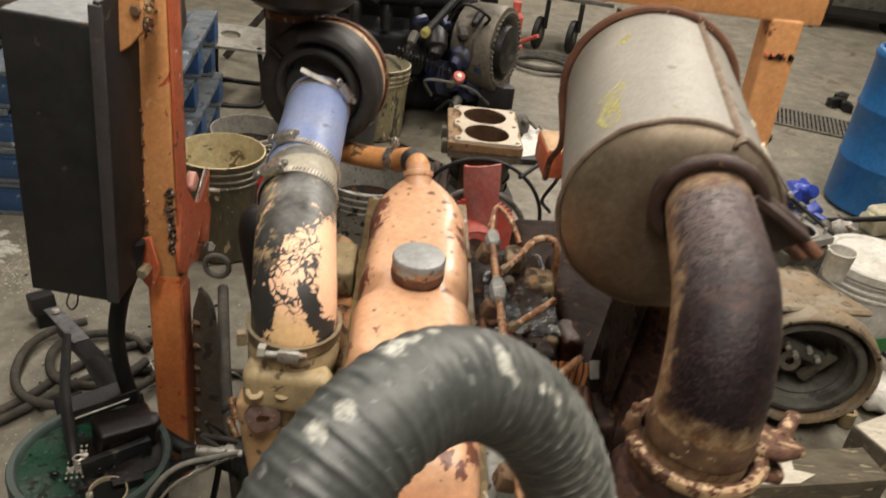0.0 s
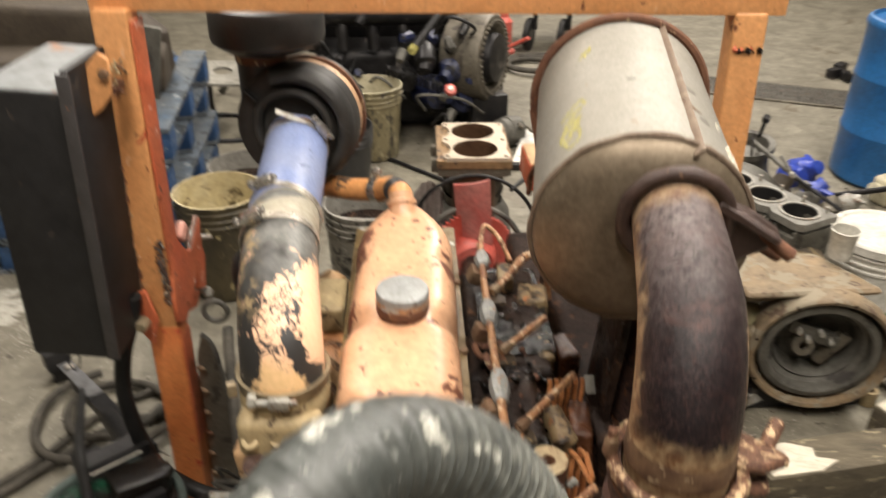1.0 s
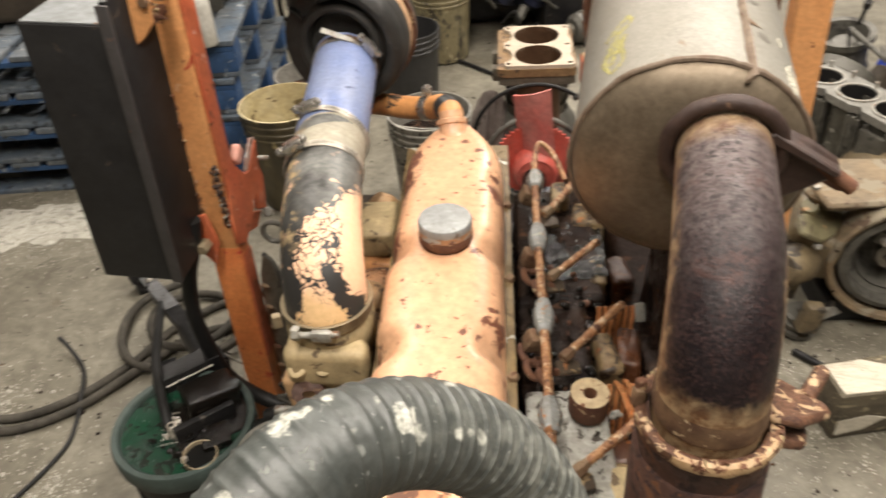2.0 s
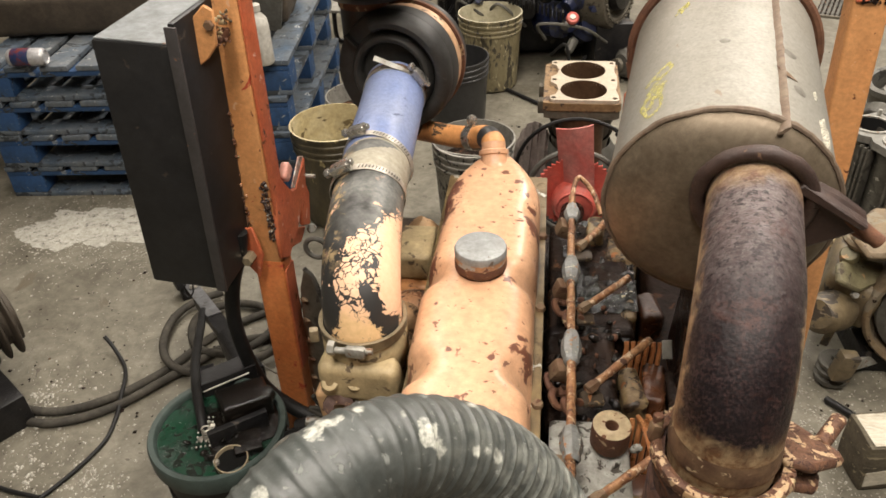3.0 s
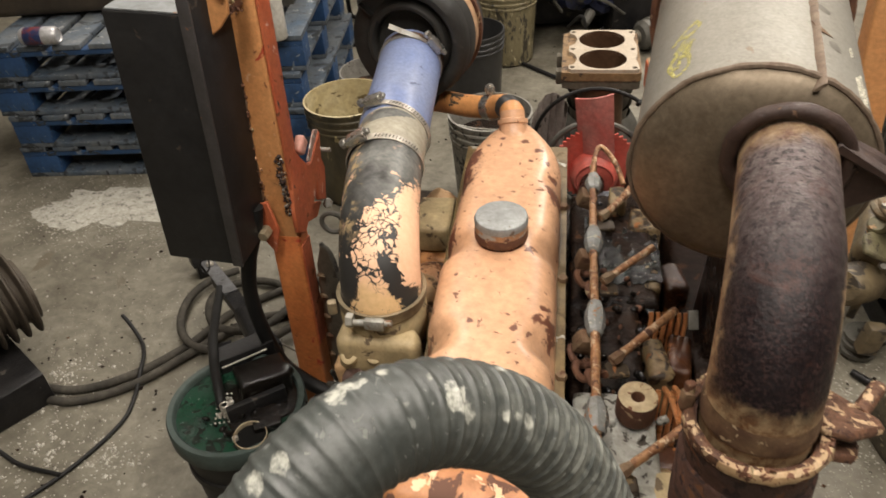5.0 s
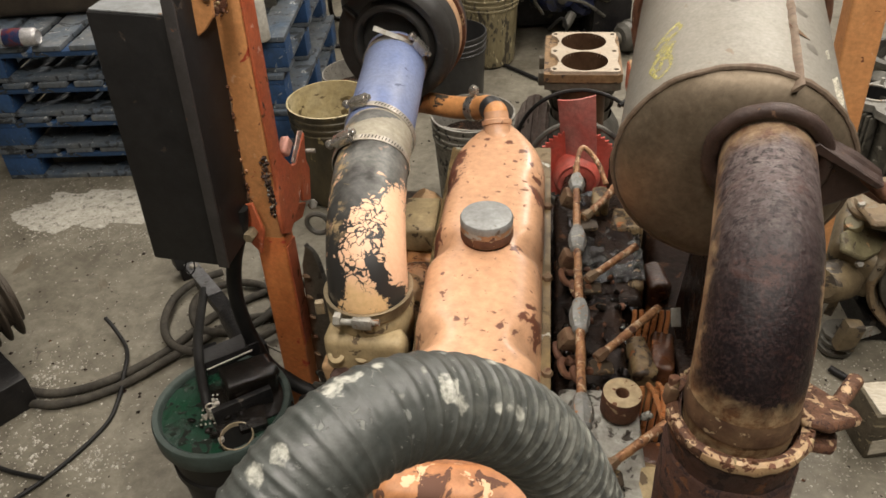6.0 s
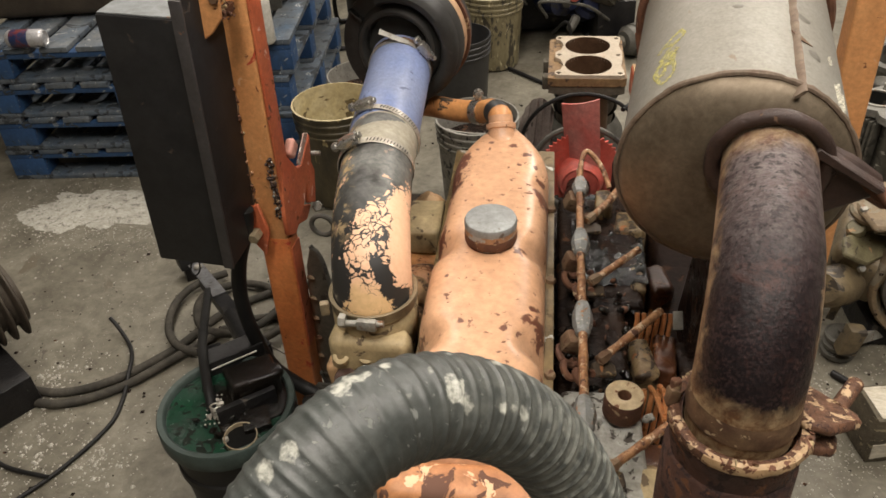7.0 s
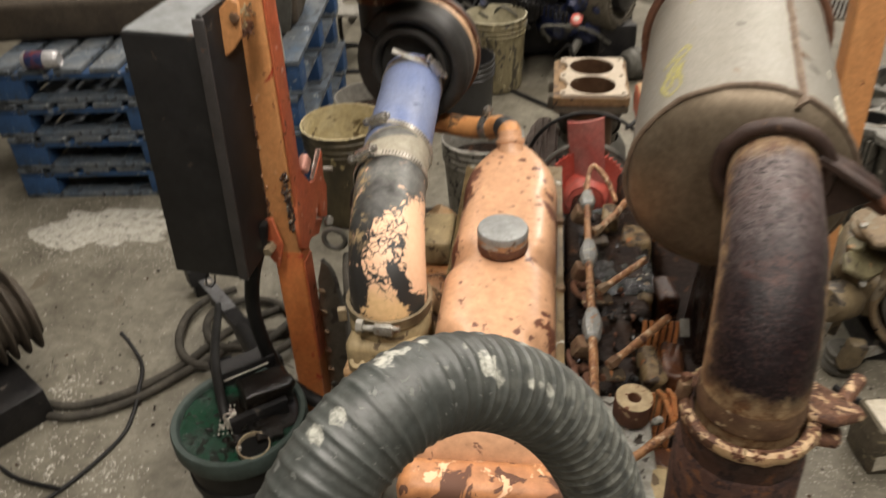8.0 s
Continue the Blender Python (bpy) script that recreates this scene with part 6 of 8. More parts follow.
# green pail with the lubricator pump on it
gp = thing("green_pail", "black pail with a dusty green lid and filler ring", "pail", (-0.635, 1.085, 0))
gm = pose(-0.635, 1.085, 0)
part("wall", lathe([(0, 0.004), (0.114, 0.004), (0.121, 0.012), (0.129, 0.18), (0.136, 0.185), (0.136, 0.205), (0.131, 0.21), (0.139, 0.30)], gm, 48), rubber, gp)
part("lid_rim", lathe([(0.140, 0.283), (0.149, 0.283), (0.151, 0.288), (0.151, 0.322), (0.148, 0.328), (0.137, 0.328), (0.133, 0.324), (0.131, 0.312)], gm, 56), green_rim, gp, "dusty green raised rim")
part("lid", lathe([(0.1315, 0.314), (0.10, 0.315), (0.05, 0.317), (0, 0.318)], gm, 56), green_lid, gp, "oily green lid")
ringm2 = pose(-0.566, 1.003, 0.316, 4, 3, 0)
part("filler_ring", lathe([(0.032, 0), (0.034, 0.0), (0.0355, 0.014), (0.0350, 0.016), (0.0328, 0.016), (0.0318, 0.0)], ringm2, 32, None, True), surface("wet_brass", (0.72, 0.60, 0.42), (0.34, 0.25, 0.15), 0.22, 0.35, 30, 90, 0.9, 0.1, (), 0.3, 0.001), gp, "wet brassy filler ring")
part("filler_hole", lathe([(0.0320, 0.006), (0, 0.005)], ringm2, 24), surface("deep_black", (0.004, 0.004, 0.004), (0.007, 0.007, 0.006), 0.7, 0, 20, 90, 0.8, 0.2, (), 0.1, 0.0005, spec=0.1), gp, "black filler opening")
part("ring_bolt", lathe([(0, 0.012), (0.006, 0.012), (0.007, 0.009), (0.007, 0)], pose(-0.596, 0.992, 0.318), 6), steel, gp)

pump = thing("pump_unit", "wet black pump unit standing on the green pail lid", "pump", (-0.58, 1.15, 0.32))
part("base_plate", roughen(block(0.17, 0.14, 0.014, pose(-0.582, 1.135, 0.327, 0, 0, 41), 0.003), 0.001, 30), wet_black, pump)
part("cross_bar", block(0.13, 0.014, 0.05, pose(-0.575, 1.105, 0.350, 0, 0, 41), 0.002), dark_iron, pump, "black cross bar")
part("angle_bar", slab([(0, 0), (0.10, 0), (0.10, 0.006), (0.006, 0.006), (0.006, 0.05), (0, 0.05)], 0.13, pose(-0.655, 1.24, 0.318, 90, 0, 131) @ pose(0, 0, -0.065), 0.001), dark_iron, pump, "black angle bar with a shiny edge")
part("bar_edge", rod((-0.700, 1.195, 0.352), (-0.618, 1.266, 0.356), 0.0022, 8), steel, pump, "bare shiny edge")
part("body", roughen(block(0.11, 0.075, 0.07, pose(-0.585, 1.165, 0.365, 0, 6, 41), 0.010, None, 3), 0.004, 30), wet_black, pump)
part("cylinder", lathe([(0, 0), (0.015, 0), (0.018, 0.004), (0.018, 0.10), (0.013, 0.108), (0, 0.108)], along((-0.60, 1.12, 0.365), (-0.535, 1.19, 0.380)), 24), wet_black, pump, "black pump cylinder")
part("front_block", roughen(block(0.06, 0.06, 0.024, pose(-0.548, 1.080, 0.337, 0, 0, 30), 0.006, None, 2), 0.004, 30), wet_black, pump)
for k in range(9):
    part("bolt", lathe([(0, 0.007), (0.005, 0.007), (0.006, 0.004), (0.006, 0)], pose(-0.668 + 0.012 * (k % 3) + 0.006 * (k // 3), 1.115 - 0.02 * (k // 3) + 0.006 * (k % 2), 0.336, 14, 8 * k, 0), 6), steel, pump)
part("coil_spring", sweep([Vector((-0.640 + 0.010 * math.cos(t), 1.085 + 0.010 * math.sin(t), 0.325 + 0.0013 * t)) for t in [0.45 * k for k in range(70)]], 0.0020, 6), steel, pump, "small steel spring")
tagged(part("caked_grease", clods(12, 50, -0.685, -0.55, 1.03, 1.20, 0.318, 0.345, 0.005, 0.013), wet_black, pump), "lumps of wet black grease", kind="stuff")
# Rows of tiny beads stand in for glints on the wet pump.
bm = bmesh.new()
for k in range(28):
    bmesh.ops.create_icosphere(bm, subdivisions=1, radius=0.0024, matrix=pose(-0.672 + 0.009 * (k % 4) + 0.004 * (k // 4), 1.118 - 0.012 * (k // 4) + 0.003 * (k % 4), 0.352 - 0.001 * (k // 4)))
tagged(part("sparkle_beads", bm, steel, pump), "bright steel beads standing in for sparkles", kind="stuff")
part("grey_plate", roughen(block(0.06, 0.006, 0.09, pose(-0.80, 1.35, 0.21, -30, 0, 36), 0.002), 0.002, 25), dark_iron, pump, "dusty dark plate")
part("plate_arm", rod((-0.79, 1.335, 0.24), (-0.65, 1.235, 0.33), 0.007, 10), dark_iron, pump)

pump.location = pump.location + Vector((-0.004, -0.028, -0.014))

chan = thing("channel_bracket", "black steel channel arm leaning from the floor onto the pail", "bracket", (-1.0, 1.7, 0.0))
cm = along((-1.20, 1.905, 0.062), (-0.80, 1.475, 0.208))
part("channel", slab([(-0.021, -0.016), (0.021, -0.016), (0.021, 0.014), (0.016, 0.014), (0.016, -0.011), (-0.016, -0.011), (-0.016, 0.014), (-0.021, 0.014)], 0.56, cm @ pose(0, 0, 0.28, 0, 0, 180), 0.0), dark_iron, chan)
part("cover_strip", roughen(block(0.040, 0.004, 0.30, cm @ pose(0, 0.019, 0.30), 0.001), 0.0008, 40), surface("scuffed_bare_steel", (0.22, 0.225, 0.235), (0.12, 0.12, 0.125), 0.45, 0.3, 22, 130, 0.9, 0.15, (((0.07, 0.06, 0.055), 0.64, 40, 0.6),), 0.3, 0.001), chan, "scuffed bare steel strip")
part("screw", lathe([(0, 0.010), (0.010, 0.010), (0.013, 0.005), (0.013, 0)], cm @ pose(0, 0.025, 0.21, -90, 0, 0), 12), steel, chan)
part("end_cap", block(0.066, 0.056, 0.07, cm @ pose(0, 0.0, 0.03), 0.004), black_paint, chan)
part("arm", rod((-0.83, 1.50, 0.195), (-0.675, 1.30, 0.275), 0.024, 14), dark_iron, chan, "black strut")
part("side_arm", rod((-0.80, 1.49, 0.20), (-0.655, 1.315, 0.27), 0.008, 10), grey_iron, chan)
part("prop", block(0.05, 0.05, 0.05, pose(-1.17, 1.875, 0.026, 0, 0, 40), 0.004), dark_iron, chan)


def cable(name, label, pts, r, material, parts=(), category="cable"):
    ob = thing(name, label, category, tuple(pts[len(pts) // 2]))
    part("cable_run", sweep(spline(pts, 8), r, 12), material, ob)
    return ob


cable("rubber_hose", "thick black rubber hose looping down from the frame", [(-0.60, 1.30, 0.70), (-0.612, 1.30, 0.645), (-0.646, 1.30, 0.552), (-0.664, 1.30, 0.447), (-0.655, 1.30, 0.332), (-0.628, 1.30, 0.235), (-0.579, 1.30, 0.182), (-0.526, 1.295, 0.156), (-0.45, 1.28, 0.15), (-0.38, 1.25, 0.16)], 0.0175, rubber, category="hose")
cable("rubber_hose", "thin black rubber hose dropping onto the pail lid", [(-0.96, 1.62, 0.17), (-0.916, 1.53, 0.20), (-0.845, 1.395, 0.265), (-0.775, 1.265, 0.325), (-0.715, 1.16, 0.352), (-0.678, 1.10, 0.350), (-0.655, 1.06, 0.335)], 0.0115, rubber, category="hose")
cable("floor_cable", "dusty black welding cable on the floor", [(-2.2, 1.20, 0.012), (-1.75, 1.22, 0.012), (-1.48, 1.305, 0.012), (-1.30, 1.315, 0.012), (-1.17, 1.39, 0.012), (-1.06, 1.53, 0.012), (-0.98, 1.70, 0.012), (-0.82, 1.85, 0.012), (-0.65, 1.9, 0.012)], 0.0125, dusty_rubber)
cable("floor_cable", "dusty black welding cable on the floor", [(-2.2, 1.13, 0.012), (-1.75, 1.16, 0.012), (-1.46, 1.265, 0.012), (-1.28, 1.275, 0.012), (-1.14, 1.36, 0.014), (-1.02, 1.51, 0.02), (-0.90, 1.66, 0.02), (-0.74, 1.72, 0.012), (-0.5, 1.75, 0.012)], 0.0125, dusty_rubber)
loop = [(-0.935 + 0.135 * math.cos(t) * (1 + 0.06 * math.sin(3 * t)), 1.715 + 0.125 * math.sin(t), 0.014 + 0.004 * t) for t in [0.35 * k for k in range(2, 19)]]
cable("coiled_cable", "loop of dusty grey cable lying on the floor", loop, 0.0125, dusty_rubber)
loop = [(-0.945 + 0.198 * math.cos(t), 1.715 + 0.205 * math.sin(t) * (1 + 0.1 * math.sin(2 * t)), 0.022 + 0.002 * t) for t in [0.35 * k for k in range(6, 22)]]
cable("coiled_cable", "loop of dusty grey cable lying on the floor", loop, 0.0125, dusty_rubber)
cable("thin_wire", "thin black wire curling up from the floor", [(-1.30, 1.59, 0.05), (-1.27, 1.574, 0.03), (-1.215, 1.53, 0.008), (-1.17, 1.47, 0.02), (-1.14, 1.40, 0.026), (-1.12, 1.32, 0.006), (-1.11, 1.22, 0.006), (-1.17, 1.05, 0.006), (-1.30, 0.85, 0.006)], 0.006, rubber)
cable("thin_wire", "thin black wire lying on the floor", [(-1.7, 1.06, 0.006), (-1.45, 1.10, 0.006), (-1.30, 1.06, 0.006), (-1.17, 1.045, 0.012)], 0.006, rubber)

# wiring at the foot of the post
cab = thing("wire_loom", "grey sleeved wires with a steel connector by the post", "wiring", (-0.42, 1.12, 0.3))
part("sleeve", sweep(spline([(-0.56, 1.08, 0.15), (-0.534, 1.09, 0.213), (-0.50, 1.10, 0.284), (-0.469, 1.10, 0.318), (-0.43, 1.11, 0.335)], 7), 0.007, 10), white_wire, cab, "grey wire sleeve")
part("wire", sweep(spline([(-0.53, 1.08, 0.20), (-0.49, 1.09, 0.255), (-0.442, 1.10, 0.290), (-0.389, 1.10, 0.338)], 7), 0.0045, 8), steel, cab, "bare twisted wire")
part("sleeve", sweep(spline([(-0.535, 0.985, 0.20), (-0.500, 0.990, 0.30), (-0.466, 0.995, 0.375), (-0.425, 1.01, 0.415), (-0.372, 1.05, 0.405), (-0.345, 1.10, 0.372)], 8), 0.0055, 10), white_wire, cab, "pale grey wire")
part("wire", sweep(spline([(-0.515, 0.99, 0.20), (-0.480, 0.995, 0.300), (-0.444, 1.00, 0.365), (-0.405, 1.02, 0.390), (-0.360, 1.08, 0.372)], 8), 0.0030, 8), steel, cab, "bare bright wire")
part("black_sleeve", rod((-0.46, 1.11, 0.325), (-0.395, 1.12, 0.345), 0.019, 14), rubber, cab)
part("connector", rod((-0.43, 1.10, 0.362), (-0.345, 1.11, 0.362), 0.011, 14), zinc, cab, "steel cable connector")
part("connector_nut", lathe([(0.008, 0), (0.014, 0.001), (0.015, 0.004), (0.015, 0.016), (0.008, 0.018)], along((-0.375, 1.106, 0.362), (-0.345, 1.11, 0.362)), 6), zinc, cab)
part("clevis", roughen(block(0.05, 0.04, 0.05, pose(-0.335, 1.11, 0.348, 0, 10, 10), 0.010, None, 2), 0.004, 40), dark_iron, cab)
part("loom", sweep(spline([(-0.42, 1.16, 0.32), (-0.38, 1.18, 0.27), (-0.37, 1.19, 0.15), (-0.37, 1.2, 0.02)], 7), 0.02, 12), rubber, cab)
part("hanging_hose", sweep(spline([(-0.55, 1.66, 0.36), (-0.515, 1.55, 0.37), (-0.45, 1.35, 0.33), (-0.40, 1.22, 0.28), (-0.37, 1.16, 0.18), (-0.36, 1.14, 0.05)], 8), 0.014, 12), dusty_rubber, cab)
part("loop_clip", sweep([Vector((-0.475 + 0.026 * math.cos(t), 1.40, 0.60 + 0.026 * math.sin(t))) for t in [2 * math.pi * k / 24 for k in range(25)]], 0.006, 8), grey_iron, cab, "grey ring clip")
rng = random.Random(17)
for k in range(9):
    x, y, z = -0.37 + rng.uniform(-0.05, 0.05), 1.12 + rng.uniform(-0.02, 0.06), 0.34 + rng.uniform(-0.05, 0.06)
    part("wire", sweep(spline([(x, y, z), (x + rng.uniform(-0.04, 0.05), y + rng.uniform(-0.02, 0.03), z + rng.uniform(0.0, 0.05)), (x + rng.uniform(-0.02, 0.07), y + rng.uniform(0.0, 0.05), z + rng.uniform(-0.07, 0.0)), (x + rng.uniform(-0.03, 0.05), y + 0.04, z - 0.16)], 6), rng.choice((0.0035, 0.005, 0.007)), 8), rng.choice((rubber, rubber, dusty_rubber, copper)), cab, "loose wire")
part("plug", lathe([(0, 0), (0.018, 0), (0.020, 0.004), (0.020, 0.045), (0.014, 0.055), (0, 0.055)], along((-0.325, 1.10, 0.30), (-0.335, 1.11, 0.40)), 18), rubber, cab, "black cable plug")
part("lug_terminal", roughen(block(0.030, 0.014, 0.012, pose(-0.352, 1.095, 0.372, 0, 0, 8), 0.003, None, 2), 0.002, 60), steel, cab, "bright crimped terminal")
part("tape_wrap", sweep(spline([(-0.505, 1.09, 0.275), (-0.47, 1.095, 0.312), (-0.44, 1.10, 0.330)], 6), 0.0155, 12), rubber, cab, "black tape round the wires")
bar = thing("pinned_plate", "dark curved steel plate with short pins behind the post", "steel plate", (-0.51, 1.42, 0.0))
part("blade", roughen(slab([(-0.549, 0.004), (-0.478, 0.004), (-0.474, 0.10), (-0.477, 0.306), (-0.492, 0.45), (-0.504, 0.515), (-0.520, 0.528), (-0.536, 0.47), (-0.549, 0.30), (-0.553, 0.15)], 0.014, pose(0, 1.42, 0, 90, 0, 0), 0.002), 0.002, 14), cast_iron, bar, "dull dark blade")
part("edge_strip", roughen(sweep(spline([(-0.520, 1.412, 0.528), (-0.498, 1.412, 0.49), (-0.482, 1.412, 0.36), (-0.476, 1.412, 0.2), (-0.478, 1.412, 0.01)], 8), 0.006, 8), 0.001, 30), grey_iron, bar, "paler worn edge")
for k in range(6):
    z = 0.44 - 0.065 * k
    part("pin", lathe([(0.006, 0), (0.005, 0.014), (0.002, 0.020), (0, 0.021)], along((-0.536 - 0.003 * k, 1.405, z), (-0.536 - 0.003 * k + 0.03, 1.39, z + 0.002)), 8), rust_tan, bar)
rng = random.Random(5)
for k in range(16):
    x, y, a = -0.72 + rng.uniform(-0.16, 0.16), 1.62 + rng.uniform(-0.16, 0.16), rng.uniform(0, 6.3)
    ob = thing("scrap_wire", "short twisted scrap of wire on the floor", "scrap", (x, y, 0), "wire scraps")
    part("strand", sweep(spline([(x, y, 0.006), (x + 0.04 * math.cos(a), y + 0.04 * math.sin(a), 0.03 + rng.uniform(0, 0.05)), (x + 0.09 * math.cos(a + 0.4), y + 0.09 * math.sin(a + 0.4), 0.01)], 5), 0.003, 6), rng.choice((zinc, white_wire, copper)), ob)

# ---- pallets ----
PM = pose(-1.593, 2.465, 0, 0, 0, 9.0)


def pallet():
    ob = thing("pallet", "worn blue-painted wooden block pallet in a stack", "pallet", (0, 0, 0), "stacked pallets")
    for k in range(9):
        part("deck_board", block(0.105, 1.0, 0.02, pose(-0.5475 + k * 0.1369, 0.5, 0.127), 0.003), pallet_grey, ob)
    for y in (0.055, 0.5, 0.945):
        part("cross_board", block(1.2, 0.10, 0.02, pose(0, y, 0.105), 0.003), pallet_blue, ob)
        part("bottom_board", block(1.2, 0.10, 0.018, pose(0, y, 0.009), 0.003), pallet_grey, ob)
        for x in (-0.53, 0, 0.53):
            part("spacer_block", block(0.14, 0.10, 0.077, pose(x, y, 0.0565), 0.004), pallet_blue, ob)
    return ob


first = pallet()
first.matrix_basis = PM
for k in range(1, 4):
    copy_thing(first, PM @ pose(0.012 * ((k % 2) * 2 - 1), 0.01 * (k - 2), 0.1385 * k, 0, 0, 0.5 * (k - 2)))

can = thing("drink_can", "crushed-looking drink can lying on the pallets", "can", (-1.92, 2.42, 0.585))
cl, cr = Vector((-2.0, 2.405, 0.5915)), Vector((-1.86, 2.43, 0.5915))
cmx = along(cl, cr)
part("body", lathe([(0.022, 0.0), (0.026, 0.003), (0.032, 0.012), (0.032, 0.128), (0.026, 0.138), (0.024, 0.140), (0.022, 0.136), (0, 0.135)], cmx, 32), can_white, can)
part("print", lathe([(0.0322, 0.02), (0.0326, 0.021), (0.0326, 0.085), (0.0322, 0.086)], cmx, 32), can_dark, can, "dark printed band")
part("base", lathe([(0, 0.006), (0.015, 0.005), (0.022, 0.0)], cmx, 32), zinc, can)

bottle = thing("bottle", "white plastic bottle standing on the pallets", "bottle", (-1.065, 2.54, 0.5525))
part("body", lathe([(0, 0.002), (0.034, 0.002), (0.038, 0.008), (0.038, 0.14), (0.034, 0.165), (0.016, 0.185), (0.015, 0.195)], pose(-1.065, 2.54, 0.5525), 28), pail_white, bottle)
part("cap", lathe([(0.018, 0.19), (0.0185, 0.192), (0.0185, 0.212), (0.016, 0.215), (0, 0.215)], pose(-1.065, 2.54, 0.5525), 20), pail_white, bottle)

axle = thing("axle_casting", "brown rusty axle castings lying on the pallets", "machine part", (-1.9, 2.85, 0.56))
part("beam", roughen(block(1.3, 0.22, 0.16, PM @ pose(-0.1, 0.42, 0.65, 3, 0, 4), 0.03, None, 3), 0.012, 8), brown_iron, axle)
part("upper_beam", roughen(block(1.1, 0.25, 0.18, PM @ pose(-0.2, 0.62, 0.80, 0, 3, -3), 0.04, None, 3), 0.014, 8), brown_iron, axle)
part("hub", roughen(lathe([(0, 0), (0.12, 0), (0.13, 0.02), (0.13, 0.12), (0.07, 0.15), (0, 0.15)], PM @ pose(0.30, 0.34, 0.62, 80, 10, 0), 28), 0.006, 12), grey_iron, axle)
part("plate", block(0.16, 0.02, 0.30, PM @ pose(0.47, 0.33, 0.70, 8, 12, 0), 0.004), grey_iron, axle)
part("housing", roughen(lathe([(0, 0), (0.11, 0), (0.13, 0.05), (0.12, 0.2), (0.06, 0.26), (0, 0.26)], PM @ pose(0.42, 0.55, 0.56, 0, 0, 0), 28), 0.01, 12), brown_iron, axle)

# spilled absorbent and grit
patchy_dust = surface("thin_absorbent_film", (0.58, 0.565, 0.50), (0.46, 0.445, 0.385), 0.95, 0, 22, 120, 0.8, 0.2, (((0.26, 0.245, 0.20), 0.64, 40, 0.9),), 0.8, 0.003)
tree = patchy_dust.node_tree
cover_of = noise_of(tree, tree.nodes.new("ShaderNodeTexCoord").outputs["Object"], 30, 7, 0.75, 0.3)
tree.links.new(ramp(tree, cover_of, 0.30, 0.46), tree.nodes["Principled BSDF"].inputs["Alpha"])
bm = bmesh.new()
ring0 = []
rng = random.Random(9)
RIM = 160
for k in range(RIM):
    t = 2 * math.pi * k / RIM
    w = 0.93 + 0.45 * noise.noise(Vector((2.6 * math.cos(t), 2.6 * math.sin(t), 3.0))) + 0.10 * noise.noise(Vector((7 * math.cos(t), 7 * math.sin(t), 1.0))) + rng.uniform(-0.03, 0.03)
    ring0.append((-1.74 + 0.29 * w * math.cos(t) + 0.06 * math.sin(t), 2.20 + 0.155 * w * math.sin(t)))
cen = bm.verts.new((-1.74, 2.20, 0.006))
mid = [bm.verts.new((-1.74 + 0.93 * (x + 1.74), 2.20 + 0.93 * (y - 2.20), 0.004)) for x, y in ring0]
rim = [bm.verts.new((x, y, 0.001)) for x, y in ring0]
for v in mid:
    v.co.z += rng.uniform(-0.0005, 0.0005)
for k in range(RIM):
    j = (k + 1) % RIM
    bm.faces.new((cen, mid[k], mid[j]))
    bm.faces.new((mid[k], rim[k], rim[j], mid[j]))
whole("absorbent_patch", bm, patchy_dust, "patch of spilled white absorbent powder on the concrete", "spill", "stuff")


def scatter(name, label, count, spots, material, seed, lo, hi):
    """Loose crumbs on the floor."""
    rng = random.Random(seed)
    verts, faces = [], []
    for k in range(count):
        cx, cy, sx, sy = rng.choice(spots)
        x, y, s, a = rng.gauss(cx, sx), rng.gauss(cy, sy), rng.uniform(lo, hi) * rng.choice((0.6, 0.8, 1.0, 1.5)), rng.uniform(0, 6.3)
        base = len(verts)
        for i in range(4):
            w = s * rng.uniform(0.6, 1.2)
            verts.append((x + w * math.cos(a + 1.57 * i), y + w * math.sin(a + 1.57 * i), 0.0005))
        verts.append((x, y, s * 0.8))
        faces += [(base + i, base + (i + 1) % 4, base + 4) for i in range(4)]
    data = bpy.data.meshes.new(name)
    data.from_pydata(verts, [], faces)
    data.materials.append(material)
    tagged(new(name, data), label, "grit", "", "stuff")


scatter("white_grit", "crumbs of white absorbent scattered on the floor", 6000, ((-1.74, 2.20, 0.25, 0.13), (-1.74, 2.20, 0.25, 0.13), (-1.76, 2.20, 0.30, 0.15), (-1.74, 2.05, 0.30, 0.05), (-1.42, 2.17, 0.05, 0.13), (0.80, 1.60, 0.12, 0.16), (0.70, 1.40, 0.10, 0.15), (-1.35, 1.35, 0.25, 0.25), (-1.05, 1.1, 0.25, 0.2), (-1.7, 2.15, 0.3, 0.2), (0.95, 1.45, 0.25, 0.2), (0.75, 1.75, 0.15, 0.2), (-1.0, 1.7, 0.3, 0.3)), white_dust, 4, 0.0012, 0.0032)
scatter("white_flakes", "pale flakes heaped on the floor by the pulleys", 520, ((-1.37, 1.38, 0.04, 0.06), (-1.24, 1.12, 0.07, 0.07), (-1.08, 1.12, 0.04, 0.04), (-1.45, 1.25, 0.08, 0.05)), white_dust, 6, 0.002, 0.006)
scatter("dark_grit", "dark crumbs of dirt on the floor", 900, ((-1.2, 1.4, 0.4, 0.4), (-0.6, 3.0, 0.6, 0.5), (0.9, 1.7, 0.3, 0.3), (1.7, 3.2, 0.5, 0.6)), oily, 8, 0.002, 0.006)

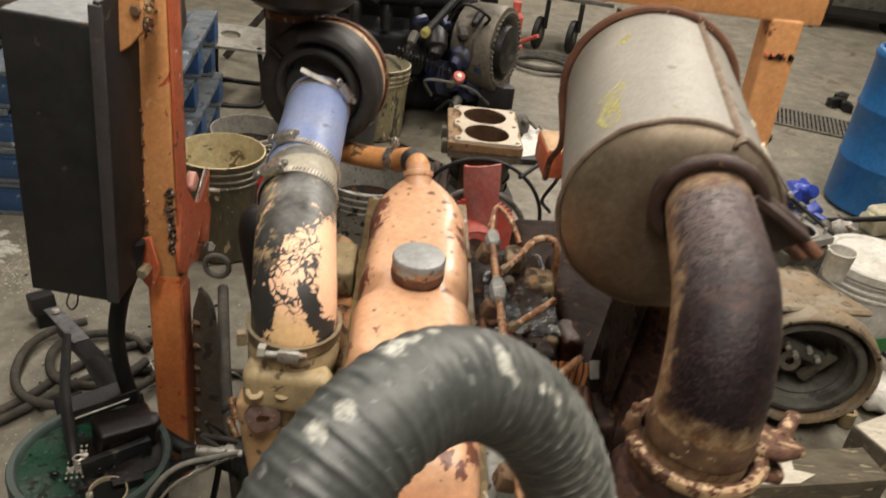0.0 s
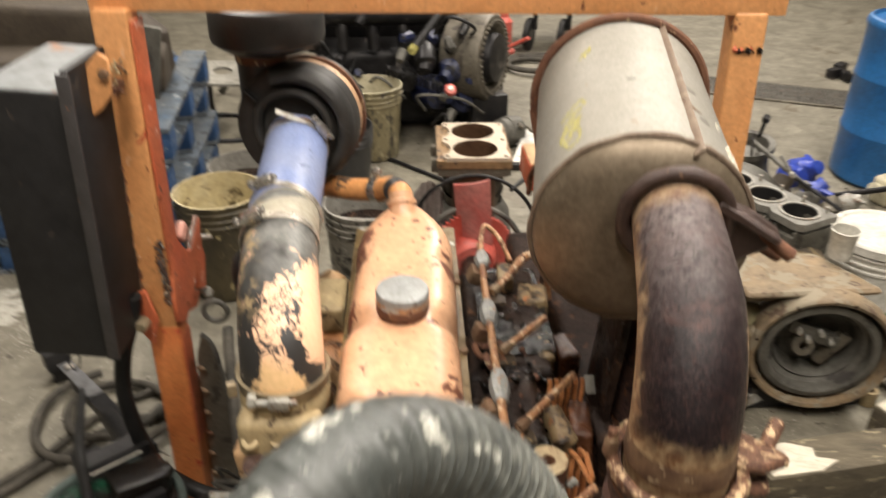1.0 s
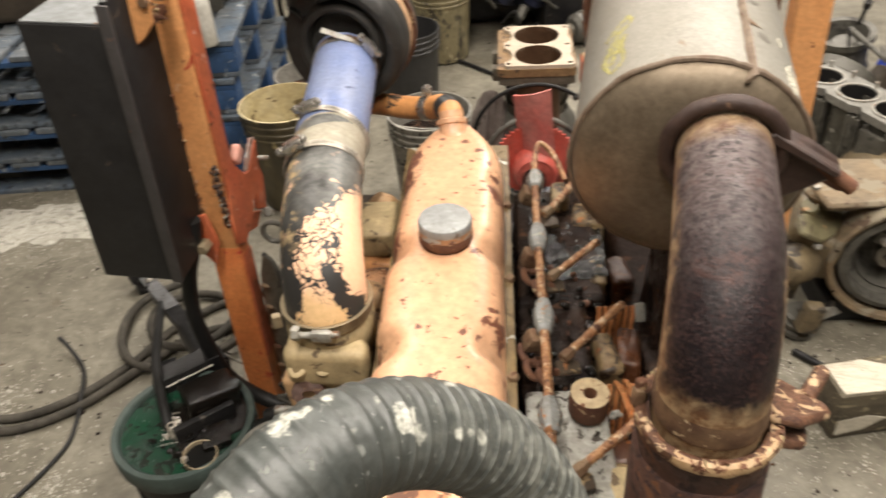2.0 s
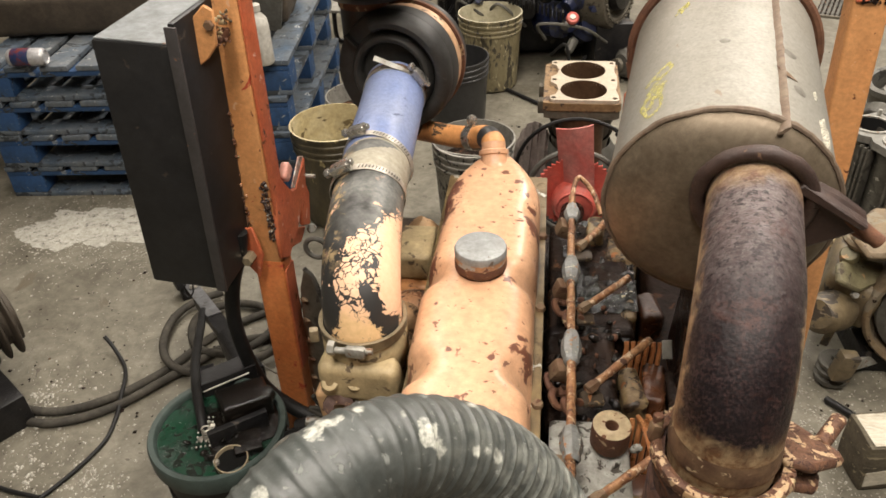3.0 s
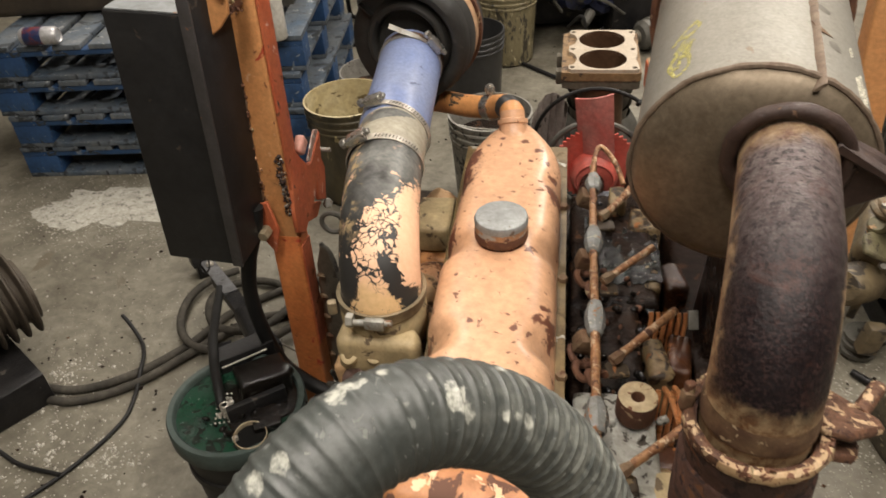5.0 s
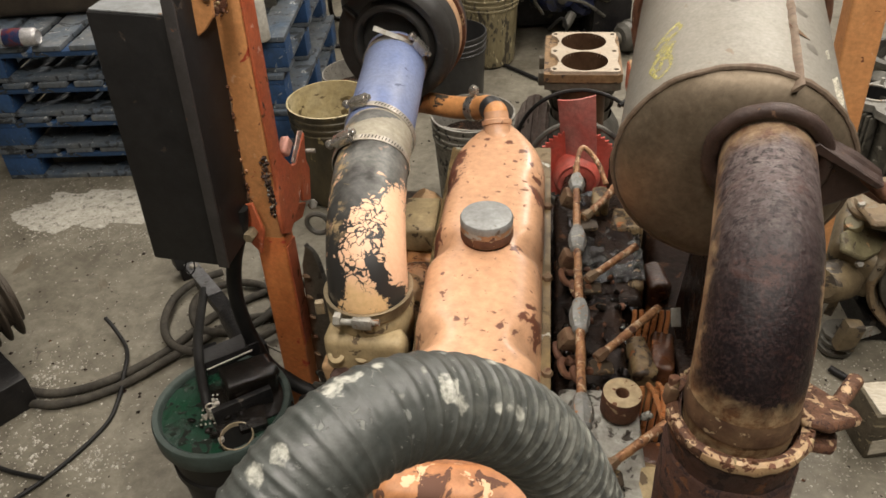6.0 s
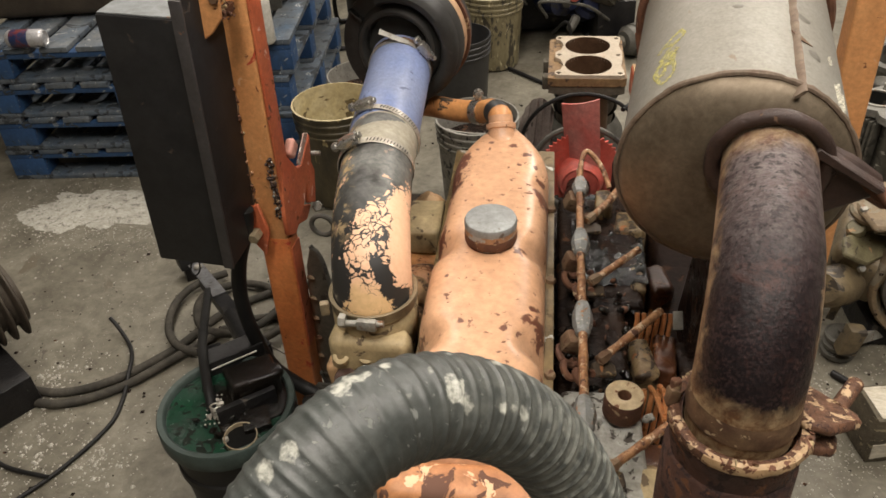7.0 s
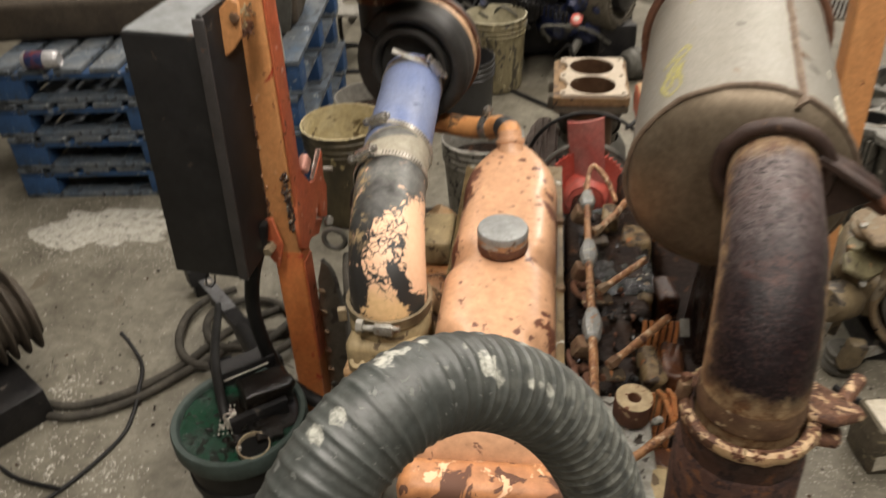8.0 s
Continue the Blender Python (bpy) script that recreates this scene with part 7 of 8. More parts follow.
# ribbed pulley at the left
boot = thing("ribbed_pulley", "dark ribbed multi-groove pulley on a black base", "pulley", (-1.42, 1.32, 0))
profile = [(0, -0.14)]
for k in range(6):
    z = -0.13 + 0.034 * k
    profile += [(0.092, z), (0.094, z + 0.004), (0.124, z + 0.009), (0.129, z + 0.012), (0.129, z + 0.016), (0.124, z + 0.019), (0.094, z + 0.024), (0.092, z + 0.034)]
profile += [(0.06, 0.08), (0, 0.08)]
part("ribbed_drum", lathe(profile, along((-1.515, 1.41, 0.236), (-1.515 + 0.55, 1.41 + 0.83, 0.236)), 52), brown_iron, boot)
part("stand", roughen(block(0.40, 0.24, 0.104, pose(-1.573, 1.284, 0.053, 0, 0, 148.6), 0.008), 0.003, 18), dark_iron, boot)


# ---- stripped engine on the right ----
dusty_peach = surface("dusty_peach_casting", (0.27, 0.19, 0.105), (0.19, 0.15, 0.10), 0.7, 0, 9, 80, 0.9, 0.15, (((0.20, 0.17, 0.12), 0.56, 14, 0.8), ((0.09, 0.06, 0.04), 0.64, 30, 0.8)), 0.4, 0.002)
# Spotted tan casting, its colour lowered for the dimmer light on this side.
darkened_tan = surface("darkened_tan_casting", (0.24, 0.185, 0.105), (0.14, 0.11, 0.07), 0.5, 0, 12, 80, 0.9, 0.15, (((0.05, 0.04, 0.03), 0.60, 20, 0.6),), 0.5, 0.002)
old = thing("gearbox_housing", "old stripped gearbox with a round peach bell housing and clutch drum", "gearbox", (1.06, 1.85, 0))
BC = Vector((1.055, 1.79, 0.235))
bmx = along(BC, BC + Vector((0.12, 0.99, 0.05)))
part("bell_ring", lathe([(0.176, 0.0), (0.186, -0.004), (0.192, 0.0), (0.195, 0.008), (0.195, 0.05), (0.18, 0.09), (0.165, 0.14), (0.150, 0.14), (0.160, 0.08), (0.174, 0.03)], bmx, 56, None, True), dusty_peach, old, "dusty peach rim of the bell housing")
for k in range(8):
    a = 2 * math.pi * (k + 0.3) / 8
    part("rim_hole", lathe([(0, 0.0005), (0.0045, 0.0005), (0.0055, -0.001)], bmx @ pose(0.186 * math.cos(a), 0.186 * math.sin(a), -0.0042), 10), oily, old)
part("drum", lathe([(0.158, 0.09), (0.163, 0.024), (0.159, 0.016), (0.142, 0.012), (0.136, 0.016), (0.133, 0.045), (0.120, 0.055), (0.114, 0.05), (0.110, 0.06), (0.105, 0.12), (0, 0.12)], bmx, 56), grey_iron, old, "dusty grey clutch drum")
part("fork", roughen(block(0.15, 0.04, 0.03, bmx @ pose(0.01, 0.03, 0.07, 0, 0, 20), 0.008, None, 2), 0.004, 30), grey_iron, old, "release fork")
part("fork_arm", roughen(block(0.035, 0.12, 0.03, bmx @ pose(-0.05, -0.02, 0.075, 0, 0, 30), 0.008, None, 2), 0.004, 30), cast_iron, old)
part("bearing", lathe([(0.012, 0), (0.03, 0), (0.032, 0.004), (0.032, 0.03), (0.012, 0.03)], bmx @ pose(0.035, -0.005, 0.05, 20, 0, 0), 24, None, True), cast_iron, old)
for k in range(4):
    part("bolt", rod(bmx @ Vector((0.06 - 0.03 * k, 0.05 - 0.025 * (k % 2), 0.055)), bmx @ Vector((0.06 - 0.03 * k, 0.05 - 0.025 * (k % 2), 0.03)), 0.008, 8), zinc, old)
part("top_web", roughen(slab([(-0.20, -0.01), (0.185, 0.0), (0.15, 0.10), (0.10, 0.22), (-0.10, 0.24), (-0.21, 0.12)], 0.02, pose(1.02, 1.83, 0.405, -3, 0, 6), 0.008), 0.003, 20), dusty_peach, old, "flat peach top of the housing")
part("case", roughen(lathe([(0.18, 0.1), (0.15, 0.2), (0.12, 0.35), (0.11, 0.5), (0, 0.5)], bmx, 36), 0.008, 12), darkened_tan, old)
part("side_case", roughen(block(0.16, 0.22, 0.16, pose(0.86, 1.95, 0.24, 8, 10, -20), 0.035, None, 3), 0.012, 14), darkened_tan, old, "knobbly tan side casting")
part("side_boss", roughen(lathe([(0, 0.12), (0.04, 0.12), (0.055, 0.10), (0.06, 0.0)], pose(0.81, 1.86, 0.20, 70, 0, -40), 20), 0.006, 20), darkened_tan, old)
green_tan = surface("green_tan_casting", (0.27, 0.245, 0.14), (0.16, 0.14, 0.085), 0.5, 0, 14, 90, 0.9, 0.15, (((0.44, 0.27, 0.14), 0.63, 20, 0.7), ((0.06, 0.045, 0.03), 0.63, 30, 0.6)), 0.4, 0.002)
part("wing_plate", roughen(slab([(-0.09, -0.02), (-0.03, -0.05), (0.07, -0.02), (0.09, 0.03), (0.0, 0.05), (-0.07, 0.03)], 0.018, pose(0.835, 1.86, 0.315, 32, 14, 28), 0.005), 0.002, 24), green_tan, old, "green-tan wing plate")
part("pipe_cap", lathe([(0, 0.05), (0.020, 0.05), (0.024, 0.044), (0.024, 0.0), (0.020, 0.0)], pose(0.818, 1.90, 0.335, 35, 0, -30), 20), green_tan, old, "dusty round cap")
part("cover_plate", roughen(lathe([(0, 0.016), (0.055, 0.016), (0.062, 0.010), (0.062, 0.0)], pose(0.852, 1.915, 0.405, 14, -8, 0), 28), 0.001, 30), dusty_peach, old, "round peach cover plate")
part("cover_bolt", lathe([(0, 0.010), (0.009, 0.010), (0.011, 0.006), (0.011, 0)], pose(0.815, 1.89, 0.418, 14, -8, 0), 6), zinc, old)
part("plate_bolt", lathe([(0, 0.012), (0.009, 0.012), (0.011, 0.008), (0.011, 0)], pose(0.825, 1.815, 0.285, 50, 0, 10), 6), zinc, old)
part("upright_bracket", roughen(block(0.022, 0.012, 0.13, pose(0.80, 1.82, 0.155, 8, 6, -20), 0.004, None, 2), 0.002, 30), darkened_tan, old)
part("lug", block(0.14, 0.05, 0.04, pose(0.905, 1.90, 0.375, 0, -20, -25), 0.008), dusty_peach, old)
part("lug", block(0.05, 0.04, 0.09, pose(0.83, 1.74, 0.10, 0, 10, 10), 0.008), darkened_tan, old)
part("foot", roughen(block(0.36, 0.30, 0.08, pose(1.06, 2.0, 0.04, 0, 0, 6), 0.01), 0.004, 18), dark_iron, old)
small = thing("belt_pulley", "small dusty grooved pulley lying on the floor", "pulley", (0.826, 1.79, 0))
part("wheel", lathe([(0, 0.085), (0.012, 0.085), (0.014, 0.075), (0.04, 0.075), (0.046, 0.07), (0.046, 0.06), (0.038, 0.052), (0.046, 0.044), (0.046, 0.034), (0.038, 0.026), (0.046, 0.018), (0.046, 0.006), (0.04, 0), (0, 0)], pose(0.826, 1.79, 0.004), 32), grey_iron, small)
part("hub_hole", lathe([(0, 0.0862), (0.005, 0.0862), (0.006, 0.0855)], pose(0.826, 1.79, 0.004), 12), oily, small)
part("strap_bracket", slab([(0, 0), (0.10, 0.0), (0.12, 0.03), (0.02, 0.03)], 0.012, pose(0.866, 1.80, 0.03, 70, 0, 30), 0.002), zinc, small)
part("pin", rod((0.796, 1.70, 0.012), (0.886, 1.62, 0.012), 0.010, 10), dark_iron, small)

grey_pale = surface("pale_grey_iron", (0.28, 0.275, 0.25), (0.18, 0.175, 0.155), 0.5, 0.3, 20, 120, 0.8, 0.2, (), 0.2, 0.0006)
blk3 = thing("cylinder_block", "grey three-bore cylinder block with finned side", "engine block", (1.04, 2.36, 0.0))
bdir = Vector((0.5, -0.87, 0)).normalized()
bang = math.degrees(math.atan2(bdir.y, bdir.x))
b3 = pose(1.04, 2.365, 0, 0, 0, bang)
# Near-black colour holds the shade deep inside the bores.
shaded_bore = surface("near_black_bore", (0.008, 0.008, 0.008), (0.016, 0.015, 0.014), 0.6, 0, 20, 120, 0.8, 0.2, (), 0.2, 0.0008)
block_grey = surface("oily_grey_casting", (0.135, 0.13, 0.108), (0.065, 0.06, 0.05), 0.5, 0.2, 14, 90, 0.9, 0.18, (((0.04, 0.037, 0.03), 0.60, 26, 0.5), ((0.34, 0.33, 0.29), 0.68, 40, 0.6)), 0.5, 0.002)
three = [(-0.135 + 0.135 * k, 0, 0.054) for k in range(3)]
part("deck", bored([(-0.20, -0.068), (-0.175, -0.078), (-0.095, -0.078), (-0.07, -0.060), (-0.045, -0.076), (0.045, -0.076), (0.07, -0.060), (0.095, -0.078), (0.19, -0.078), (0.21, -0.06), (0.21, 0.085), (-0.20, 0.085)], 0.024, three, b3 @ pose(0, 0, 0.431), 36), grey_pale, blk3, "machined grey deck", 30)
part("plinth", roughen(block(0.42, 0.24, 0.10, b3 @ pose(0, 0, 0.052), 0.012, None, 2), 0.004, 14), tan_cast, blk3)
part("back_wall", roughen(block(0.40, 0.035, 0.33, b3 @ pose(0, 0.068, 0.266), 0.006, None, 2), 0.002, 14), block_grey, blk3)
for x, y, r in three:
    c = b3 @ Vector((x, y, 0))
    part("barrel", roughen(lathe([(0.070, 0.10), (0.070, 0.16), (0.066, 0.17), (0.066, 0.40), (0.070, 0.41), (0.070, 0.431)], pose(*c), 36), 0.002, 30), block_grey, blk3, "oily grey cylinder barrel")
    part("bore_collar", lathe([(r, 0.0), (r, 0.0045), (r + 0.008, 0.0045), (r + 0.009, 0.0)], pose(c.x, c.y, 0.4555), 40), zinc, blk3, "bright collar round the bore")
    part("bore", lathe([(0.0538, 0.455), (0.0538, 0.25), (0, 0.25)], pose(*c), 36), shaded_bore, blk3, "dark bore")
for x in (-0.195, -0.085, -0.0675, -0.05, 0.05, 0.0675, 0.085, 0.115, 0.19):
    part("rib", block(0.010, 0.030, 0.32, b3 @ pose(x, -0.066, 0.265), 0.003), block_grey, blk3)
part("end_wall", bored([(-0.06, 0.0), (0.075, 0.0), (0.075, 0.31), (-0.06, 0.31)], 0.02, [], b3 @ pose(0.19, 0.0, 0.11, 90, 0, 90)), block_grey, blk3)
part("side_cover", roughen(block(0.085, 0.02, 0.30, b3 @ pose(0.153, -0.082, 0.26), 0.006, None, 2), 0.002, 20), block_grey, blk3)
for k in range(5):
    part("stud", rod(b3 @ Vector((-0.18 + 0.09 * k, 0.070, 0.45)), b3 @ Vector((-0.18 + 0.09 * k, 0.070, 0.475)), 0.006, 8), zinc, blk3)

fly = thing("flywheel", "grey ring-shaped flywheel leaning behind the block", "flywheel", (1.22, 3.0, 0))
part("ring", lathe([(0.07, 0), (0.115, 0), (0.12, 0.006), (0.12, 0.045), (0.115, 0.05), (0.07, 0.05), (0.066, 0.04), (0.066, 0.01)], along((1.18, 2.92, 0.22), (1.30, 3.05, 0.36)), 44, None, True), grey_iron, fly)
part("web", lathe([(0, 0.02), (0.066, 0.02)], along((1.18, 2.92, 0.22), (1.30, 3.05, 0.36)), 32), cast_iron, fly)
part("prop", roughen(block(0.16, 0.14, 0.16, pose(1.24, 3.02, 0.08, 0, 0, 30), 0.02), 0.006, 14), grey_iron, fly)

rng = random.Random(21)
for x, y, z, s, mt, tint in ((1.66, 3.56, 0.06, 0.12, blue_bright, "blue"), (1.56, 3.48, 0.07, 0.11, blue_bright, "blue"), (1.60, 3.25, 0.06, 0.10, blue_bright, "blue"),
                             (1.42, 3.20, 0.06, 0.13, brown_iron, "brown"), (1.52, 3.12, 0.05, 0.12, grey_iron, "grey"), (1.62, 3.05, 0.05, 0.10, cast_iron, "dark"),
                             (1.70, 3.00, 0.04, 0.08, tan_cast, "tan"), (1.58, 2.92, 0.04, 0.09, grey_iron, "grey"), (1.74, 3.20, 0.04, 0.08, zinc, "pale")):
    ob = thing("engine_part", "loose %s engine part in a heap on the floor" % tint, "machine part", (x, y, 0), "heap of engine parts")
    a = rng.uniform(0, 180)
    part("body", roughen(lathe([(0, 0), (0.5 * s, 0), (0.55 * s, 0.1 * s), (0.55 * s, 0.5 * s), (0.35 * s, 0.7 * s), (0.3 * s, s), (0, s)], pose(x, y, z * 0.4, rng.uniform(20, 80), 0, a), 16), 0.15 * s, 1.2 / s), mt, ob)
    part("arm", roughen(block(1.3 * s, 0.25 * s, 0.2 * s, pose(x + 0.03, y - 0.02, z + 0.02, rng.uniform(-20, 20), rng.uniform(-25, 25), a + 40), 0.1 * s), 0.05 * s, 2 / s), mt, ob)
for p, q, r in (((1.40, 3.0, 0.24), (1.62, 2.85, 0.12), 0.008), ((1.20, 3.0, 0.40), (1.43, 3.55, 0.06), 0.006), ((1.36, 3.06, 0.30), (1.30, 2.8, 0.34), 0.008)):
    ob = thing("steel_rod", "thin steel rod lying across the engine parts", "rod", p, "loose rods")
    part("shaft", rod(p, q, r, 10), rng.choice((dark_iron, grey_iron)), ob)
    part("tip", rod(q, Vector(q) + 0.03 * (Vector(q) - Vector(p)).normalized(), r * 1.4, 10), zinc, ob)

hub_t = thing("bell_housing", "dusty grey round housing lying behind the stripped engine", "housing", (1.38, 3.48, 0))
part("wall", roughen(lathe([(0.085, 0.004), (0.105, 0.004), (0.112, 0.03), (0.100, 0.05), (0.100, 0.15), (0.122, 0.165), (0.122, 0.19), (0.096, 0.19), (0.088, 0.16), (0.085, 0.03)], pose(1.38, 3.48, 0.016, 8, -8, 0), 40, None, True), 0.002, 30), grey_iron, hub_t)
part("boss", roughen(lathe([(0.0, 0.155), (0.045, 0.15), (0.060, 0.13), (0.084, 0.10), (0.084, 0.02)], pose(1.38, 3.48, 0.016, 8, -8, 0), 32), 0.003, 30), grey_iron, hub_t, "pale domed boss")
for label, a, b, r, mt in (("long grey linkage rod leaning on the stripped engine", (1.36, 3.42, 0.23), (1.46, 2.98, 0.20), 0.011, grey_iron), ("dark steel rod leaning on the housing", (1.44, 3.62, 0.012), (1.42, 3.46, 0.33), 0.009, dark_iron), ("dark steel rod leaning among the parts", (1.70, 3.30, 0.012), (1.98, 3.05, 0.20), 0.013, dark_iron)):
    ob = thing("linkage_rod", label, "rod", a)
    part("shaft", rod(a, b, r, 10), mt, ob)
    part("rod_end", lathe([(0.0, 0), (r * 1.7, 0), (r * 1.9, 0.006), (r * 1.9, 0.03), (r * 1.2, 0.04)], along(b, a), 10), mt, ob)

# timbers
tim = thing("timber", "weathered square timber with white paint on one end", "timber", (1.0, 1.51, 0))
tm = pose(0.995, 1.508, 0.076, 0, 0, 13.5)
bm = block(0.40, 0.115, 0.148, tm, 0.006, None, 2)
bmesh.ops.subdivide_edges(bm, edges=bm.edges[:], cuts=2)
part("beam", roughen(bm, 0.004, 16), wood_old, tim)
part("paint_patch", roughen(slab([(-0.19, -0.05), (-0.06, -0.054), (0.0, -0.03), (-0.05, -0.01), (-0.04, 0.02), (-0.10, 0.05), (-0.192, 0.048)], 0.003, tm @ pose(0, 0, 0.0745), 0.0005), 0.001, 30), wood_white, tim, "flaking white paint")
part("paint_patch", roughen(slab([(-0.19, -0.06), (-0.12, -0.05), (-0.07, -0.015), (-0.12, 0.0), (-0.16, -0.005), (-0.192, -0.01)], 0.003, tm @ pose(0, -0.0565, 0, 90, 0, 0), 0.0005), 0.001, 30), wood_white, tim, "flaking white paint")
wb = thing("wood_block", "short wooden block painted cream on top", "wood block", (1.33, 1.74, 0))
wm = pose(1.34, 1.735, 0.051, 0, 0, 30)
part("block", roughen(block(0.19, 0.15, 0.10, wm, 0.006), 0.002, 20), wood_old, wb)
part("painted_face", roughen(block(0.18, 0.142, 0.004, wm @ pose(0, 0, 0.051), 0.001), 0.001, 30), wood_white, wb, "worn cream paint")
cup = thing("paper_cup", "white cup resting on the gearbox", "cup", (1.155, 2.035, 0.42))
part("cup", lathe([(0, 0.003), (0.03, 0.003), (0.031, 0.0), (0.038, 0.085), (0.040, 0.088), (0.037, 0.09), (0.030, 0.008), (0, 0.008)], pose(1.15, 2.03, 0.42), 28), pail_white, cup)
for x, y, r in ((1.20, 1.93, 0.03), (1.28, 1.88, 0.024)):
    ob = thing("bearing_cup", "small tan bearing cup on the floor", "bearing", (x, y, 0), "bearing cups")
    part("ring", lathe([(r * 0.6, 0), (r, 0), (r * 1.08, 0.004), (r, 0.05), (r * 0.6, 0.05)], pose(x, y, 0.002), 24, None, True), tan_cast, ob)
bag = thing("plastic_bag", "crumpled pale plastic bag by the white pail", "bag", (1.45, 1.98, 0))
bm = bmesh.new()
bmesh.ops.create_icosphere(bm, subdivisions=4, radius=0.09, matrix=pose(1.45, 1.98, 0.05) @ Matrix.Diagonal((1.2, 0.9, 0.6, 1)))
for v in bm.verts:
    v.co += 0.03 * noise.noise_vector(v.co * 22) + 0.012 * noise.noise_vector(v.co * 60)
    v.co.z = max(v.co.z, 0.002)
part("film", bm, pail_white, bag, "", 60)
cable("rubber_hose", "black hose lying by the white pail", [(1.42, 2.06, 0.16), (1.47, 2.0, 0.14), (1.58, 1.95, 0.06), (1.75, 1.93, 0.012), (1.95, 1.95, 0.012)], 0.012, rubber, category="hose")

# ---- bored block and odds behind the engine ----
b2 = thing("two_bore_block", "two-bore cylinder block with bright machined deck", "engine block", (0.085, 2.17, 0))
b2m = pose(0.078, 2.163, 0, 0, 0, 3.5)
deck = [(-0.091, -0.130), (-0.082, -0.138), (0.086, -0.138), (0.095, -0.130), (0.094, -0.108), (0.088, -0.068), (0.094, -0.026), (0.095, 0.026), (0.088, 0.068), (0.094, 0.108), (0.095, 0.130), (0.086, 0.138), (-0.082, 0.138), (-0.091, 0.130), (-0.091, 0.112), (-0.076, 0.100), (-0.0685, 0.068),
        (-0.076, 0.034), (-0.091, 0.018), (-0.091, -0.018), (-0.076, -0.034), (-0.0685, -0.068), (-0.076, -0.100), (-0.091, -0.112)]


tan_rusty = surface("brown_stained_flange", (0.34, 0.22, 0.11), (0.20, 0.12, 0.06), 0.55, 0.2, 26, 110, 0.9, 0.15, (((0.07, 0.045, 0.03), 0.60, 40, 0.7),), 0.4, 0.001)
bolts = [(x, y, 0.007) for x in (-0.081, 0.083) for y in (-0.122, 0.0, 0.122)]
bores = [(0, -0.068, 0.0640), (0, 0.068, 0.0640)]
part("deck_plate", bored(deck, 0.010, bores + bolts, b2m @ pose(0, 0, 0.694), 36), machined, b2, "bright machined deck with bolt holes", 30)
for x, y, r in bores:
    part("bore", lathe([(0.0638, 0.703), (0.0638, 0.50), (0, 0.50)], b2m @ pose(0, y, 0), 40), bore_rust, b2, "rusty cylinder bore")
for x, y, r in bolts:
    part("bolt_hole", lathe([(r, 0.70), (r, 0.66), (0, 0.66)], b2m @ pose(x, y, 0), 12), bore_black, b2)
skirt = [(-0.110, -0.136), (-0.09, -0.142), (0.09, -0.142), (0.102, -0.134), (0.102, 0.134), (0.09, 0.142), (-0.09, 0.142), (-0.110, 0.136)]
part("upper_body", bored([(x * 0.99, y * 0.99) for x, y in skirt], 0.022, [(x, y, 0.0643) for x, y, r in bores] + [(x, y, 0.0073) for x, y, r in bolts], b2m @ pose(0, 0, 0.672), 36), tan_rusty, b2, "tan rusty flange under the deck")
part("flange", bored([(x * 0.97, y * 0.97) for x, y in skirt], 0.024, [(x, y, 0.0646) for x, y, r in bores], b2m @ pose(0, 0, 0.648), 36), cast_iron, b2, "dark cast side")
for z, r in ((0.648, 0.094), (0.622, 0.090), (0.592, 0.086), (0.552, 0.086)):
    part("neck", roughen(lathe([(r + 0.008, 0.0), (r, -0.012), (r - 0.004, -0.045)], b2m @ pose(0, 0, z) @ Matrix.Diagonal((1, 1.15, 1, 1)), 36), 0.002, 30), cast_iron, b2)
part("crankcase", roughen(lathe([(0.09, 0.51), (0.115, 0.47), (0.13, 0.35), (0.13, 0.06), (0.11, 0.0), (0, 0)], b2m @ pose(0, 0, 0.005), 36), 0.006, 12), grey_iron, b2, "dusty crankcase")
for k in range(2):
    part("side_lug", block(0.03, 0.03, 0.04, b2m @ pose(-0.11, -0.07 + 0.1 * k, 0.655), 0.006), cast_iron, b2)

rag = thing("shop_rag", "dirty grey rag hanging against the bored block", "rag", (-0.06, 2.10, 0.4))
bm = bmesh.new()
rows = []
for i in range(31):
    w = i / 30
    row = []
    for j in range(25):
        u = j / 24
        top = Vector((-0.106 + 0.100 * u, 2.125 - 0.015 * u, 0.570 + 0.035 * u - 0.05 * (2 * u - 1) ** 2))
        low = Vector((-0.150 + 0.135 * u, 2.075 - 0.03 * u, 0.20 + 0.05 * u))
        fold = 0.012 * math.sin(15 * u + 2.5 * w) * (0.25 + w) + 0.006 * math.sin(31 * u - 4 * w)
        p = top.lerp(low, w)
        row.append(bm.verts.new(p + Vector((0.4 * fold, -fold - 0.035 * math.sin(math.pi * w) - (0.02 if w > 0.1 else 0.2 * w), 0.4 * fold * (1 - w)))))
    rows.append(row)
for a, b in zip(rows, rows[1:]):
    for j in range(24):
        bm.faces.new((a[j], a[j + 1], b[j + 1], b[j]))
bmesh.ops.solidify(bm, geom=bm.faces[:], thickness=0.004)
part("cloth", bm, cloth, rag, "", 80)
rb = thing("red_bracket", "dull red steel box bracket behind the muffler", "bracket", (0.21, 1.52, 0.86))
part("box", block(0.075, 0.12, 0.06, pose(0.222, 1.60, 0.868, 0, 0, 6), 0.004), orange_red, rb)
part("top_face", block(0.069, 0.114, 0.003, pose(0.222, 1.60, 0.900, 0, 0, 6), 0.001), peach_dull, rb, "worn orange top")
part("stay", rod((0.24, 1.60, 0.86), (0.52, 1.47, 0.80), 0.014, 10), orange_red, rb)
card = thing("sheet_scrap", "pale sheet-metal scrap lying on the floor", "sheet", (0.42, 3.75, 0))
